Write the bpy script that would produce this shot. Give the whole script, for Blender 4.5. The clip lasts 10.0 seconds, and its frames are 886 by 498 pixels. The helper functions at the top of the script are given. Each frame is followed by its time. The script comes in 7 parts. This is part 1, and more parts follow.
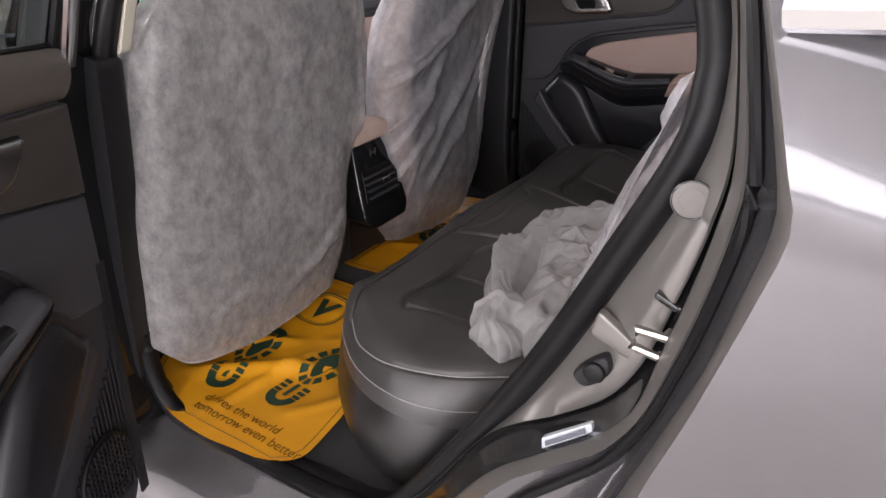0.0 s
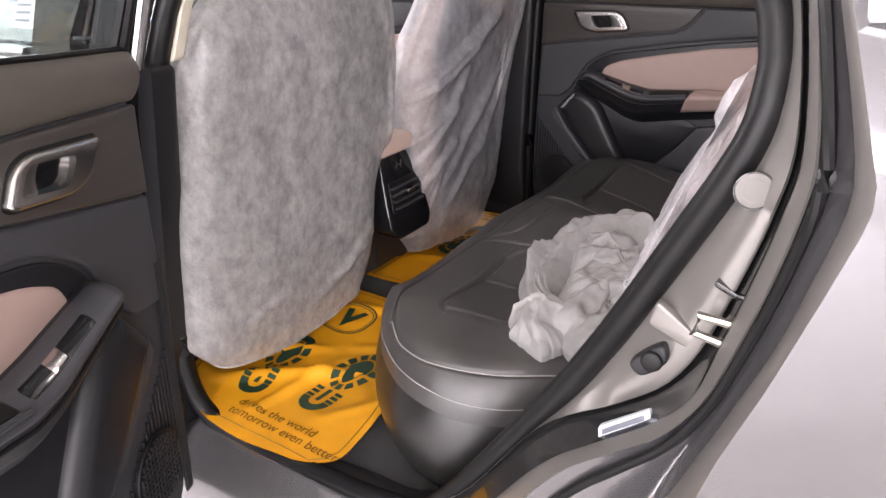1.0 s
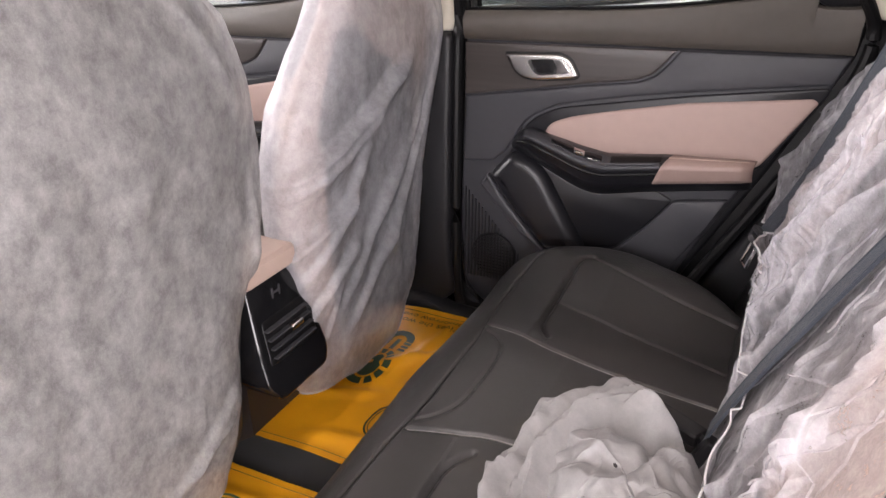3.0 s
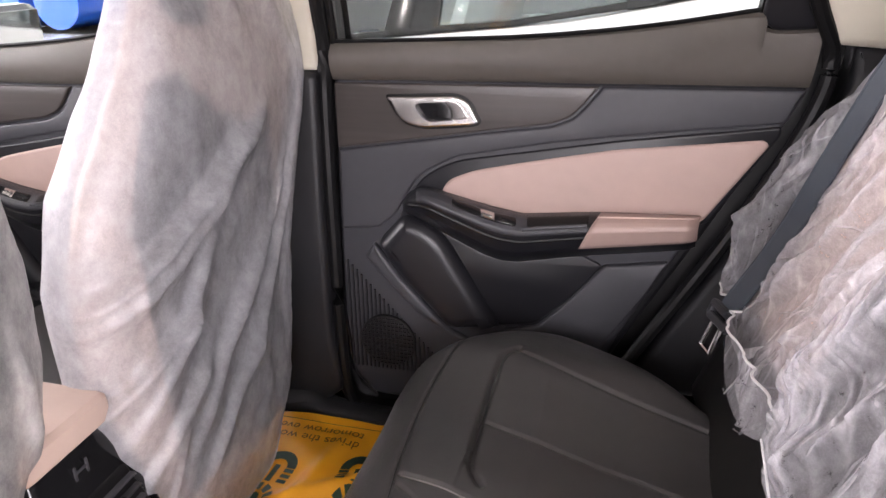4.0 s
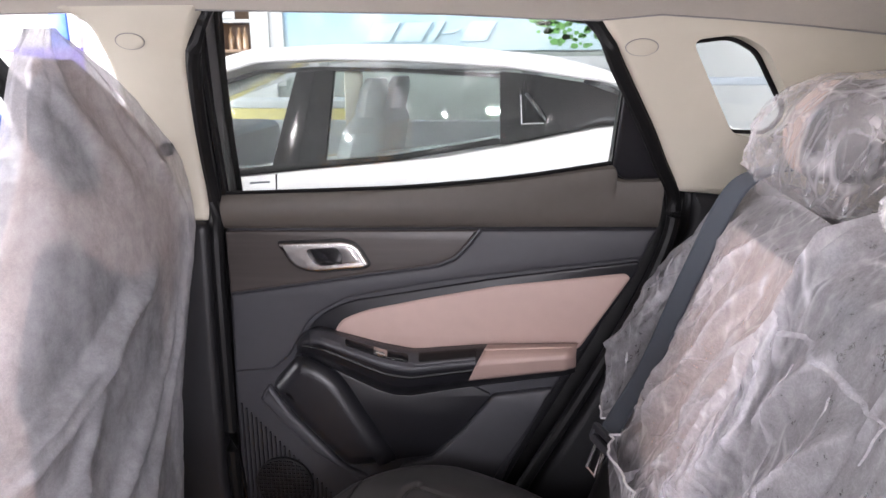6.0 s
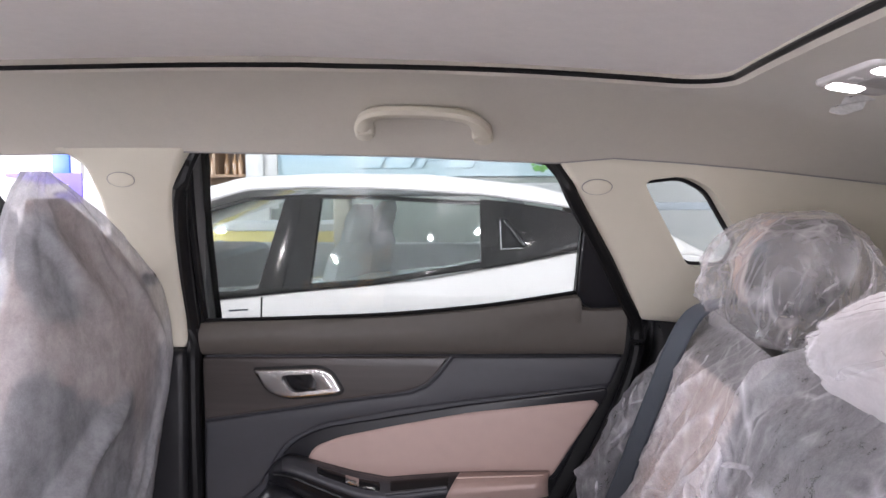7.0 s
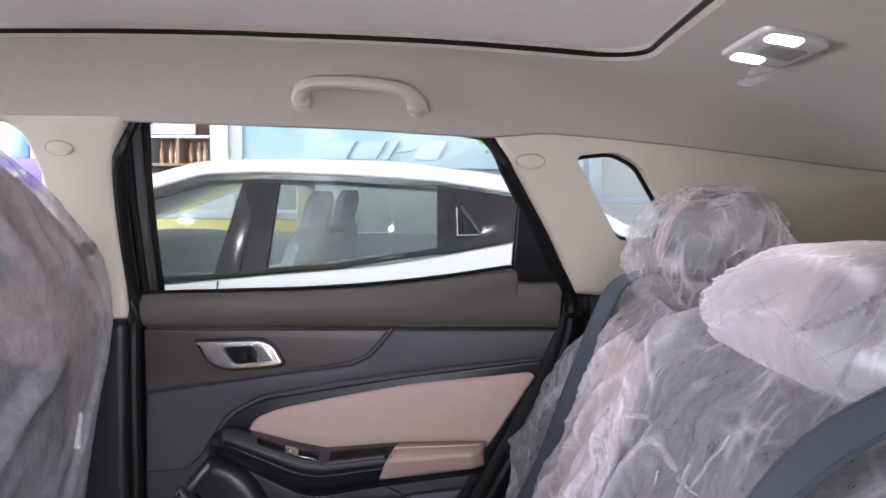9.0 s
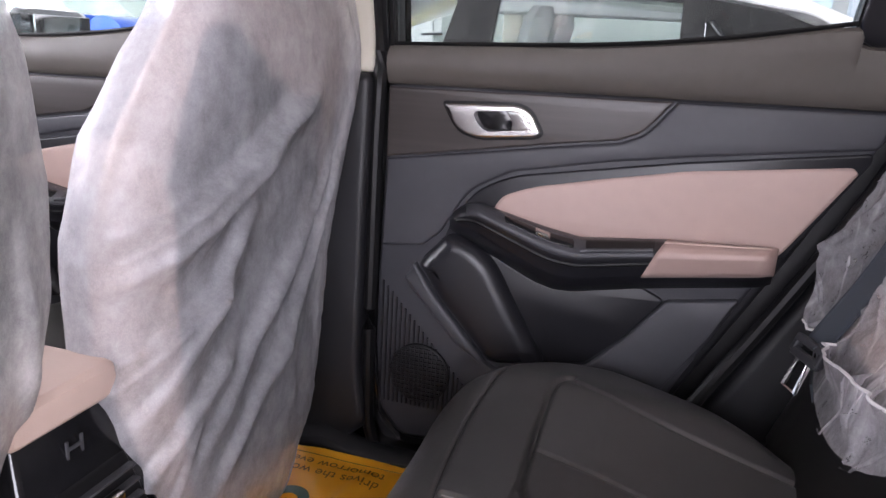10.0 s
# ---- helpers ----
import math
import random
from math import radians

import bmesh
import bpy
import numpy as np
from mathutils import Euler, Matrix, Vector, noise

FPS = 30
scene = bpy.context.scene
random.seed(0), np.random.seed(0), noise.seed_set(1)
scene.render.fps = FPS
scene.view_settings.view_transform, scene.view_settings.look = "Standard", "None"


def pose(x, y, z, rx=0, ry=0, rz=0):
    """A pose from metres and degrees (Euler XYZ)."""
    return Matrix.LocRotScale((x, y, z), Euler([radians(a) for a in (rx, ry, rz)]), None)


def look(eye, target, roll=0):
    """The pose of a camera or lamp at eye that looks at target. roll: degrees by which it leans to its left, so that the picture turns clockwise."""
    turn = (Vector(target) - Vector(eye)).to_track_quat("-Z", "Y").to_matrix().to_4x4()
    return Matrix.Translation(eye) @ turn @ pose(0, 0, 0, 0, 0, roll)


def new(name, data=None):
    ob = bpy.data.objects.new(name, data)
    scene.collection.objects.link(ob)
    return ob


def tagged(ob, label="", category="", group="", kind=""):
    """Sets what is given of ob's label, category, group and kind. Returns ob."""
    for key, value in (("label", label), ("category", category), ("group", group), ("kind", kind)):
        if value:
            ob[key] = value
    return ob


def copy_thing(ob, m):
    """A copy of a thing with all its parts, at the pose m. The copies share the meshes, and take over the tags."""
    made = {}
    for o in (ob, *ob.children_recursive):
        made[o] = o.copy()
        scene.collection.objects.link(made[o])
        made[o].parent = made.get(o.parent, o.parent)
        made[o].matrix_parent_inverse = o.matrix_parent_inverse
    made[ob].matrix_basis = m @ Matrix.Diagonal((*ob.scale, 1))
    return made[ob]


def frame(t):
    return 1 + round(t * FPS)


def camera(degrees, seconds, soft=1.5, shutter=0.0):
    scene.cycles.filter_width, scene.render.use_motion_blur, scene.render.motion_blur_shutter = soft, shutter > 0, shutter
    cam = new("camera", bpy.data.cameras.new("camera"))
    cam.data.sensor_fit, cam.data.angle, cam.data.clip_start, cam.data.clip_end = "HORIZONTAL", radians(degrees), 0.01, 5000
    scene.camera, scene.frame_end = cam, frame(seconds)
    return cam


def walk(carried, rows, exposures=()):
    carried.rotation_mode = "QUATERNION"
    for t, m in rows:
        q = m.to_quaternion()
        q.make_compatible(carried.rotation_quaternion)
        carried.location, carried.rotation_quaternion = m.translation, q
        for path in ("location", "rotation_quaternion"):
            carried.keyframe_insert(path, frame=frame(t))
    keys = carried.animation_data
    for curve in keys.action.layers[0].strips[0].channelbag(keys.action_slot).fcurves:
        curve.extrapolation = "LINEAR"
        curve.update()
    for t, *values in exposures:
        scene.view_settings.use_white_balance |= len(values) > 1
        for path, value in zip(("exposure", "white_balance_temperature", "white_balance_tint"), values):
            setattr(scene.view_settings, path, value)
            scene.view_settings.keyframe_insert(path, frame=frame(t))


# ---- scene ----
cam = camera(63.7, 10.0)
PATH = [
    (0, (0.943, -1.381, 1.302), (-0.034, 0.112, 0.399), -0.4),
    (0.5, (0.902, -1.431, 1.288), (-0.073, 0.086, 0.423), -0.2),
    (1, (0.897, -1.465, 1.284), (-0.078, 0.064, 0.441), -0.0),
    (1.5, (0.869, -1.46, 1.281), (-0.102, 0.071, 0.438), -0.1),
    (2, (0.79, -1.34, 1.286), (-0.161, 0.199, 0.433), -0.4),
    (2.5, (0.702, -1.136, 1.322), (-0.185, 0.435, 0.458), -0.6),
    (2.7, (0.67, -1.042, 1.322), (-0.188, 0.545, 0.458), -0.6),
    (3.8, (0.441, -0.629, 1.262), (-0.073, 1.143, 0.491), -0.3),
    (4, (0.439, -0.566, 1.286), (-0.031, 1.209, 0.494), -0.6),
    (4.5, (0.435, -0.464, 1.297), (0.09, 1.342, 0.511), -0.6),
    (5, (0.42, -0.447, 1.311), (0.164, 1.383, 0.545), -0.5),
    (5.2, (0.416, -0.481, 1.299), (0.183, 1.376, 0.594), -0.3),
    (6.3, (0.469, -0.636, 1.379), (0.281, 1.31, 0.961), -0.3),
    (6.5, (0.481, -0.649, 1.387), (0.29, 1.312, 1.039), -0.2),
    (7, (0.491, -0.648, 1.381), (0.319, 1.337, 1.206), -0.2),
    (7.5, (0.503, -0.642, 1.371), (0.384, 1.354, 1.307), -0.2),
    (8, (0.557, -0.668, 1.364), (0.485, 1.33, 1.329), -0.2),
    (8.5, (0.577, -0.685, 1.342), (0.525, 1.314, 1.289), 0.1),
    (9, (0.556, -0.673, 1.339), (0.46, 1.316, 1.157), 0.6),
    (9.5, (0.496, -0.614, 1.284), (0.207, 1.326, 0.892), 1.4),
    (9.8, (0.395, -0.562, 1.221), (-0.008, 1.321, 0.681), 2.2),
    (10, (0.365, -0.532, 1.118), (-0.164, 1.318, 0.572), 3.5),
]
walk(cam, [(t, look(eye, target, roll)) for t, eye, target, roll in PATH], [(0.0, -0.32, 6750, 22), (0.5, 0.20, 6800, 23), (1.0, 0.44, 6800, 23), (1.5, 0.48, 6850, 23), (2.5, 0.64, 6900, 23), (4.5, 1.13, 6700, 24), (6.5, 0.60, 6450, 23), (7.5, 0.37, 6350, 23), (8.0, 0.43, 6300, 23), (9.0, 0.49, 6200, 23), (9.5, 0.48, 6100, 25), (10.0, 0.84, 6300, 25)])

# ---- light ----
world = bpy.data.worlds.new("sky")
scene.world = world
world.use_nodes = True
wn = world.node_tree.nodes
sky = wn.new("ShaderNodeTexSky")
sky.sky_type = "NISHITA"
sky.sun_disc = False
sky.sun_elevation, sky.sun_rotation = radians(50), radians(200)
wn["Background"].inputs["Strength"].default_value = 0.12
world.node_tree.links.new(sky.outputs[0], wn["Background"].inputs["Color"])


def area_lamp(name, loc, target, sx, sy, watts, col=(1, 1, 1)):
    d = bpy.data.lights.new(name, "AREA")
    d.shape, d.size, d.size_y, d.energy, d.color = "RECTANGLE", sx, sy, watts, col
    ob = new(name, d)
    ob.matrix_world = look(loc, target)
    return ob


# daylight through the glazed front and back of the showroom
area_lamp("window_light", (2.0, -7.4, 2.2), (1.0, 0, 1.2), 13.0, 3.6, 1300, (0.95, 0.98, 1.0))
area_lamp("window_light", (-7.4, 0.5, 2.2), (0, 0.3, 1.2), 7.0, 3.2, 1300, (0.97, 0.99, 1.0))
# rows of ceiling lights
for lx in (-3.2, 0.2, 3.4):
    for ly in (-3.4, 0.9, 4.2):
        area_lamp("ceiling_light_source", (lx, ly, 4.1), (lx, ly, 0), 0.15, 0.15, 55 if ly < 0 else 6, (1.0, 0.95, 0.89))
# the lit reading lamp in the car's headliner
area_lamp("reading_light_source", (0.878, 0.15, 1.465), (0.878, 0.15, 0), 0.05, 0.12, 0.35, (1.0, 0.98, 0.95))

# ---- materials ----


def nodes_of(name):
    m = bpy.data.materials.new(name)
    m.use_nodes = True
    return m, m.node_tree.nodes, m.node_tree.links


def pbr(name, col, rough=0.5, metal=0.0, var=0.12, scale=30.0, bump=0.15, bscale=400.0, coat=0.0, spec=0.5, rvar=0.1, voronoi=False, sheen=0.0, stretch=(1, 1, 1), aniso=0.0):
    """Colour with two scales of variation, gloss that varies, and fine relief."""
    m, n, l = nodes_of(name)
    b = n["Principled BSDF"]
    tc = n.new("ShaderNodeTexCoord")
    mp = n.new("ShaderNodeMapping")
    mp.inputs["Scale"].default_value = stretch
    l.new(tc.outputs["Object"], mp.inputs["Vector"])
    big, fine = n.new("ShaderNodeTexNoise"), n.new("ShaderNodeTexNoise")
    big.inputs["Scale"].default_value, big.inputs["Detail"].default_value = scale * 0.15, 4
    fine.inputs["Scale"].default_value, fine.inputs["Detail"].default_value = scale, 6
    l.new(mp.outputs[0], big.inputs["Vector"])
    l.new(mp.outputs[0], fine.inputs["Vector"])
    mix = n.new("ShaderNodeMath")
    mix.operation = "ADD"
    l.new(big.outputs[0], mix.inputs[0])
    l.new(fine.outputs[0], mix.inputs[1])
    ramp = n.new("ShaderNodeMapRange")
    ramp.inputs["From Min"].default_value, ramp.inputs["From Max"].default_value = 0.6, 1.4
    ramp.inputs["To Min"].default_value, ramp.inputs["To Max"].default_value = 1 - var, 1 + var
    l.new(mix.outputs[0], ramp.inputs["Value"])
    sc = n.new("ShaderNodeVectorMath")
    sc.operation = "SCALE"
    sc.inputs[0].default_value = col[:3]
    l.new(ramp.outputs[0], sc.inputs["Scale"])
    l.new(sc.outputs[0], b.inputs["Base Color"])
    rr = n.new("ShaderNodeMapRange")
    rr.inputs["From Min"].default_value, rr.inputs["From Max"].default_value = 0.3, 0.7
    rr.inputs["To Min"].default_value, rr.inputs["To Max"].default_value = max(0.02, rough - rvar * rough), min(1, rough + rvar * rough)
    l.new(big.outputs[0], rr.inputs["Value"])
    l.new(rr.outputs[0], b.inputs["Roughness"])
    b.inputs["Metallic"].default_value = metal
    b.inputs["Specular IOR Level"].default_value = spec
    b.inputs["Coat Weight"].default_value = coat
    b.inputs["Coat Roughness"].default_value = 0.04
    b.inputs["Sheen Weight"].default_value = sheen
    if bump:
        t = n.new("ShaderNodeTexVoronoi" if voronoi else "ShaderNodeTexNoise")
        t.inputs["Scale"].default_value = bscale
        l.new(mp.outputs[0], t.inputs["Vector"])
        bp = n.new("ShaderNodeBump")
        bp.inputs["Strength"].default_value, bp.inputs["Distance"].default_value = bump, 0.002
        l.new(t.outputs[0], bp.inputs["Height"])
        l.new(bp.outputs[0], b.inputs["Normal"])
    return m


def fleece(name, col, clear, blotch=0.5, fibre=0.6, relief=0.25, patch=16, hair=110, gloss=0.05, crinkle=0.0, cell=16):
    """Thin nonwoven cloth: pressed fibres, thick and thin patches, light comes through."""
    m, n, l = nodes_of(name)
    out = n["Material Output"]
    n.remove(n["Principled BSDF"])
    tc = n.new("ShaderNodeTexCoord")
    mp = n.new("ShaderNodeMapping")
    mp.inputs["Scale"].default_value = (1, 1, 0.75)
    l.new(tc.outputs["Object"], mp.inputs["Vector"])
    a, f, s = (n.new("ShaderNodeTexNoise") for _ in range(3))
    a.inputs["Scale"].default_value, a.inputs["Detail"].default_value, a.inputs["Roughness"].default_value = patch, 6, 0.7
    f.inputs["Scale"].default_value, f.inputs["Detail"].default_value, f.inputs["Distortion"].default_value = hair, 3, 1.2
    s.inputs["Scale"].default_value, s.inputs["Detail"].default_value = 700, 3
    for t in (a, f, s):
        l.new(mp.outputs[0], t.inputs["Vector"])
    am = n.new("ShaderNodeMapRange")
    am.inputs["From Min"].default_value, am.inputs["From Max"].default_value = 0.32, 0.68
    am.inputs["To Min"].default_value, am.inputs["To Max"].default_value = -blotch, blotch
    l.new(a.outputs[0], am.inputs["Value"])
    sub, ab = n.new("ShaderNodeMath"), n.new("ShaderNodeMath")
    sub.operation, ab.operation = "SUBTRACT", "ABSOLUTE"
    sub.inputs[1].default_value = 0.5
    l.new(f.outputs[0], sub.inputs[0]); l.new(sub.outputs[0], ab.inputs[0])
    fm = n.new("ShaderNodeMapRange")
    fm.inputs["From Min"].default_value, fm.inputs["From Max"].default_value = 0.0, 0.07
    fm.inputs["To Min"].default_value, fm.inputs["To Max"].default_value = fibre, -fibre * 0.4
    l.new(ab.outputs[0], fm.inputs["Value"])
    add = n.new("ShaderNodeMath")
    l.new(am.outputs[0], add.inputs[0])
    l.new(fm.outputs[0], add.inputs[1])
    fac = n.new("ShaderNodeMapRange")
    fac.inputs["From Min"].default_value, fac.inputs["From Max"].default_value = -1, 1
    fac.inputs["To Min"].default_value, fac.inputs["To Max"].default_value = min(0.98, clear + 0.35), max(0.0, clear - 0.35)
    l.new(add.outputs[0], fac.inputs["Value"])
    dark = n.new("ShaderNodeMapRange")
    dark.inputs["From Min"].default_value, dark.inputs["From Max"].default_value = -1, 1
    dark.inputs["To Min"].default_value, dark.inputs["To Max"].default_value = 0.88, 1.05
    l.new(add.outputs[0], dark.inputs["Value"])
    sc = n.new("ShaderNodeVectorMath")
    sc.operation = "SCALE"
    sc.inputs[0].default_value = col
    l.new(dark.outputs[0], sc.inputs["Scale"])
    height = f.outputs[0]
    if crinkle:
        # stray straight creases: the film lies thicker along them and catches the light
        wp, wm = n.new("ShaderNodeTexNoise"), n.new("ShaderNodeMix")
        wp.inputs["Scale"].default_value, wp.inputs["Detail"].default_value = 7, 2
        wm.data_type = "VECTOR"
        wm.inputs[0].default_value = 0.025
        l.new(tc.outputs["Object"], wp.inputs["Vector"])
        l.new(tc.outputs["Object"], wm.inputs[4])
        l.new(wp.outputs["Color"], wm.inputs[5])
        total = None
        for k, (size, wide) in enumerate(((cell, 0.07), (cell * 2.1, 0.09))):
            mv, vo, ln = n.new("ShaderNodeMapping"), n.new("ShaderNodeTexVoronoi"), n.new("ShaderNodeMapRange")
            mv.inputs["Scale"].default_value = (1, 1, 0.24)
            mv.inputs["Rotation"].default_value = (0.45 - 0.75 * k, 0.25, 0)
            vo.feature = "DISTANCE_TO_EDGE"
            vo.inputs["Scale"].default_value = size
            ln.inputs["From Min"].default_value, ln.inputs["From Max"].default_value = 0.0, wide
            ln.inputs["To Min"].default_value, ln.inputs["To Max"].default_value = 1.0, 0.0
            l.new(wm.outputs[1], mv.inputs["Vector"])
            l.new(mv.outputs[0], vo.inputs["Vector"])
            l.new(vo.outputs["Distance"], ln.inputs["Value"])
            if total is None:
                total = ln.outputs[0]
            else:
                mx = n.new("ShaderNodeMath")
                mx.operation = "MULTIPLY_ADD"
                mx.inputs[1].default_value = 0.6
                l.new(ln.outputs[0], mx.inputs[0])
                l.new(total, mx.inputs[2])
                total = mx.outputs[0]
        pt = n.new("ShaderNodeMath")
        pt.operation = "MULTIPLY"
        some, gate = n.new("ShaderNodeTexNoise"), n.new("ShaderNodeMapRange")
        some.inputs["Scale"].default_value, some.inputs["Detail"].default_value = 13, 3
        gate.inputs["From Min"].default_value, gate.inputs["From Max"].default_value = 0.46, 0.66
        l.new(mp.outputs[0], some.inputs["Vector"])
        l.new(some.outputs[0], gate.inputs["Value"])
        l.new(gate.outputs[0], pt.inputs[0])
        l.new(total, pt.inputs[1])
        less = n.new("ShaderNodeMath")
        less.operation, less.use_clamp = "MULTIPLY_ADD", True
        less.inputs[1].default_value = -crinkle
        l.new(pt.outputs[0], less.inputs[0])
        l.new(fac.outputs[0], less.inputs[2])
        fac = less
        height = pt.outputs[0]
    bp = n.new("ShaderNodeBump")
    bp.inputs["Strength"].default_value, bp.inputs["Distance"].default_value = (0.35, 0.004) if crinkle else (relief, 0.003)
    l.new(height, bp.inputs["Height"])
    dif, tra, gl, cl = (n.new("ShaderNodeBsdf" + k) for k in ("Diffuse", "Translucent", "Glossy", "Transparent"))
    gl.inputs["Roughness"].default_value = 0.36
    gl.inputs["Color"].default_value = (0.8, 0.8, 0.82, 1)
    for sh in (dif, tra):
        l.new(sc.outputs[0], sh.inputs["Color"])
    for sh in (dif, tra, gl):
        l.new(bp.outputs[0], sh.inputs["Normal"])
    m1, m2, m3 = (n.new("ShaderNodeMixShader") for _ in range(3))
    m1.inputs[0].default_value, m2.inputs[0].default_value = 0.38, gloss
    l.new(dif.outputs[0], m1.inputs[1]); l.new(tra.outputs[0], m1.inputs[2])
    l.new(m1.outputs[0], m2.inputs[1]); l.new(gl.outputs[0], m2.inputs[2])
    l.new(fac.outputs[0], m3.inputs[0])
    l.new(m2.outputs[0], m3.inputs[1]); l.new(cl.outputs[0], m3.inputs[2])
    l.new(m3.outputs[0], out.inputs["Surface"])
    return m


def glass_mat(name, tint=(0.86, 0.92, 0.90), rough=0.0):
    """A thin pane: clear, with a mirror-like share that grows at a slant."""
    m, n, l = nodes_of(name)
    n.remove(n["Principled BSDF"])
    tr, gl, mx, lw = n.new("ShaderNodeBsdfTransparent"), n.new("ShaderNodeBsdfGlossy"), n.new("ShaderNodeMixShader"), n.new("ShaderNodeLayerWeight")
    tr.inputs["Color"].default_value = (*tint, 1)
    gl.inputs["Roughness"].default_value = rough
    lw.inputs["Blend"].default_value = 0.5
    pw, ad = n.new("ShaderNodeMath"), n.new("ShaderNodeMath")
    pw.operation, ad.operation = "POWER", "MULTIPLY_ADD"
    pw.inputs[1].default_value = 5.0
    ad.inputs[1].default_value, ad.inputs[2].default_value = 0.9, 0.045
    l.new(lw.outputs["Facing"], pw.inputs[0]); l.new(pw.outputs[0], ad.inputs[0]); l.new(ad.outputs[0], mx.inputs[0])
    l.new(tr.outputs[0], mx.inputs[1]); l.new(gl.outputs[0], mx.inputs[2])
    l.new(mx.outputs[0], n["Material Output"].inputs["Surface"])
    return m


def glow(name, col, strength):
    m, n, l = nodes_of(name)
    b = n["Principled BSDF"]
    b.inputs["Base Color"].default_value = (*col, 1)
    b.inputs["Emission Color"].default_value = (*col, 1)
    b.inputs["Emission Strength"].default_value = strength
    return m


def paint_mat(name, col, flake=0.6, metal=0.7, rough=0.35):
    m = pbr(name, col, rough, metal, 0.04, 40, 0.0, 1500, coat=1.0, rvar=0.04)
    return m


def poster_mat():
    """A printed landscape: blue sky with clouds, paling into haze towards the horizon."""
    m, n, l = nodes_of("poster_print")
    b = n["Principled BSDF"]
    tc, ns, rp, sx = n.new("ShaderNodeTexCoord"), n.new("ShaderNodeTexNoise"), n.new("ShaderNodeValToRGB"), n.new("ShaderNodeSeparateXYZ")
    ns.inputs["Scale"].default_value, ns.inputs["Detail"].default_value = 2.2, 7
    l.new(tc.outputs["Object"], ns.inputs["Vector"])
    l.new(tc.outputs["Object"], sx.inputs[0])
    e = rp.color_ramp.elements
    e[0].position, e[0].color = 0.42, (0.06, 0.26, 0.55, 1)
    e[1].position, e[1].color = 0.66, (0.60, 0.70, 0.74, 1)
    x = rp.color_ramp.elements.new(0.53)
    x.color = (0.14, 0.40, 0.64, 1)
    l.new(ns.outputs[0], rp.inputs[0])
    up, mx = n.new("ShaderNodeMapRange"), n.new("ShaderNodeMix")
    up.inputs["From Min"].default_value, up.inputs["From Max"].default_value = 1.55, 2.10
    l.new(sx.outputs["Z"], up.inputs["Value"])
    mx.data_type = "RGBA"
    mx.inputs[6].default_value = (0.40, 0.52, 0.56, 1)
    l.new(up.outputs[0], mx.inputs[0])
    l.new(rp.outputs[0], mx.inputs[7])
    l.new(mx.outputs[2], b.inputs["Base Color"])
    b.inputs["Roughness"].default_value = 0.25
    return m


COVER = fleece("nonwoven_cover", (0.62, 0.61, 0.605), 0.38, 0.50, 0.16, 0.03, 36, 240)
COVER_SOFT = fleece("soft_nonwoven_cover", (0.57, 0.57, 0.60), 0.46, 0.34, 0.12, 0.03, 30, 240)
COVER_THIN = fleece("thin_nonwoven_cover", (0.92, 0.90, 0.94), 0.70, 0.22, 0.10, 0.015, 60, 160, gloss=0.10, crinkle=0.34, cell=16)
COVER_BAG = fleece("thin_bag_film", (0.90, 0.88, 0.90), 0.85, 0.14, 0.06, 0.015, 30, 160, gloss=0.10, crinkle=0.32, cell=18)
COVER_LOOSE = fleece("loose_bag_film", (0.90, 0.89, 0.92), 0.40, 0.16, 0.06, 0.015, 40, 160, gloss=0.12, crinkle=0.30, cell=18)
COVER_PILE = fleece("crumpled_nonwoven", (0.62, 0.61, 0.605), 0.24, 0.25, 0.05, 0.02, 30, 150)
HEM = pbr("white_stitched_hem", (0.75, 0.74, 0.75), 0.8, 0, 0.1, 200, 0.4, 600)
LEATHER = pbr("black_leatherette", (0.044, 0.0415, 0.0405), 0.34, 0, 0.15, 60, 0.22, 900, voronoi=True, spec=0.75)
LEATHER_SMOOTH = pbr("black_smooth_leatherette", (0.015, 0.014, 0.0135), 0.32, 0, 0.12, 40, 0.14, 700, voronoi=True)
BEIGE = pbr("beige_leatherette", (0.53, 0.40, 0.34), 0.5, 0, 0.05, 40, 0.2, 900, voronoi=True)
TAN = pbr("tan_soft_trim", (0.40, 0.285, 0.25), 0.48, 0, 0.05, 40, 0.2, 1000, voronoi=True)
STITCH = pbr("grey_stitching", (0.30, 0.29, 0.28), 0.7, 0, 0.1, 100, 0.2, 600)
PLASTIC = pbr("black_grained_plastic", (0.012, 0.012, 0.014), 0.42, 0, 0.12, 60, 0.2, 1200, spec=0.42)
BLACK_TRIM = pbr("black_smooth_trim", (0.012, 0.012, 0.0145), 0.34, 0, 0.1, 60, 0.08, 900, spec=0.38)
PLASTIC_GREY = pbr("dark_grey_plastic", (0.042, 0.0425, 0.048), 0.44, 0, 0.1, 60, 0.22, 1200, spec=0.42)
SOFT_GREY = pbr("dark_soft_trim", (0.088, 0.077, 0.067), 0.48, 0, 0.1, 50, 0.3, 1000, voronoi=True)
DECOR = pbr("dark_brushed_decor", (0.052, 0.045, 0.042), 0.38, 0.0, 0.22, 40, 0.12, 300, stretch=(0.15, 1, 3))
GLOSS_BLACK = pbr("gloss_black", (0.008, 0.008, 0.009), 0.12, 0, 0.1, 40, 0.0)
PILLAR_GLOSS = pbr("dark_grey_gloss", (0.018, 0.017, 0.017), 0.10, 0, 0.08, 40, 0.0, spec=0.3)
LINING = pbr("grey_cabin_lining", (0.42, 0.43, 0.43), 0.8, 0, 0.1, 30, 0.2, 300)
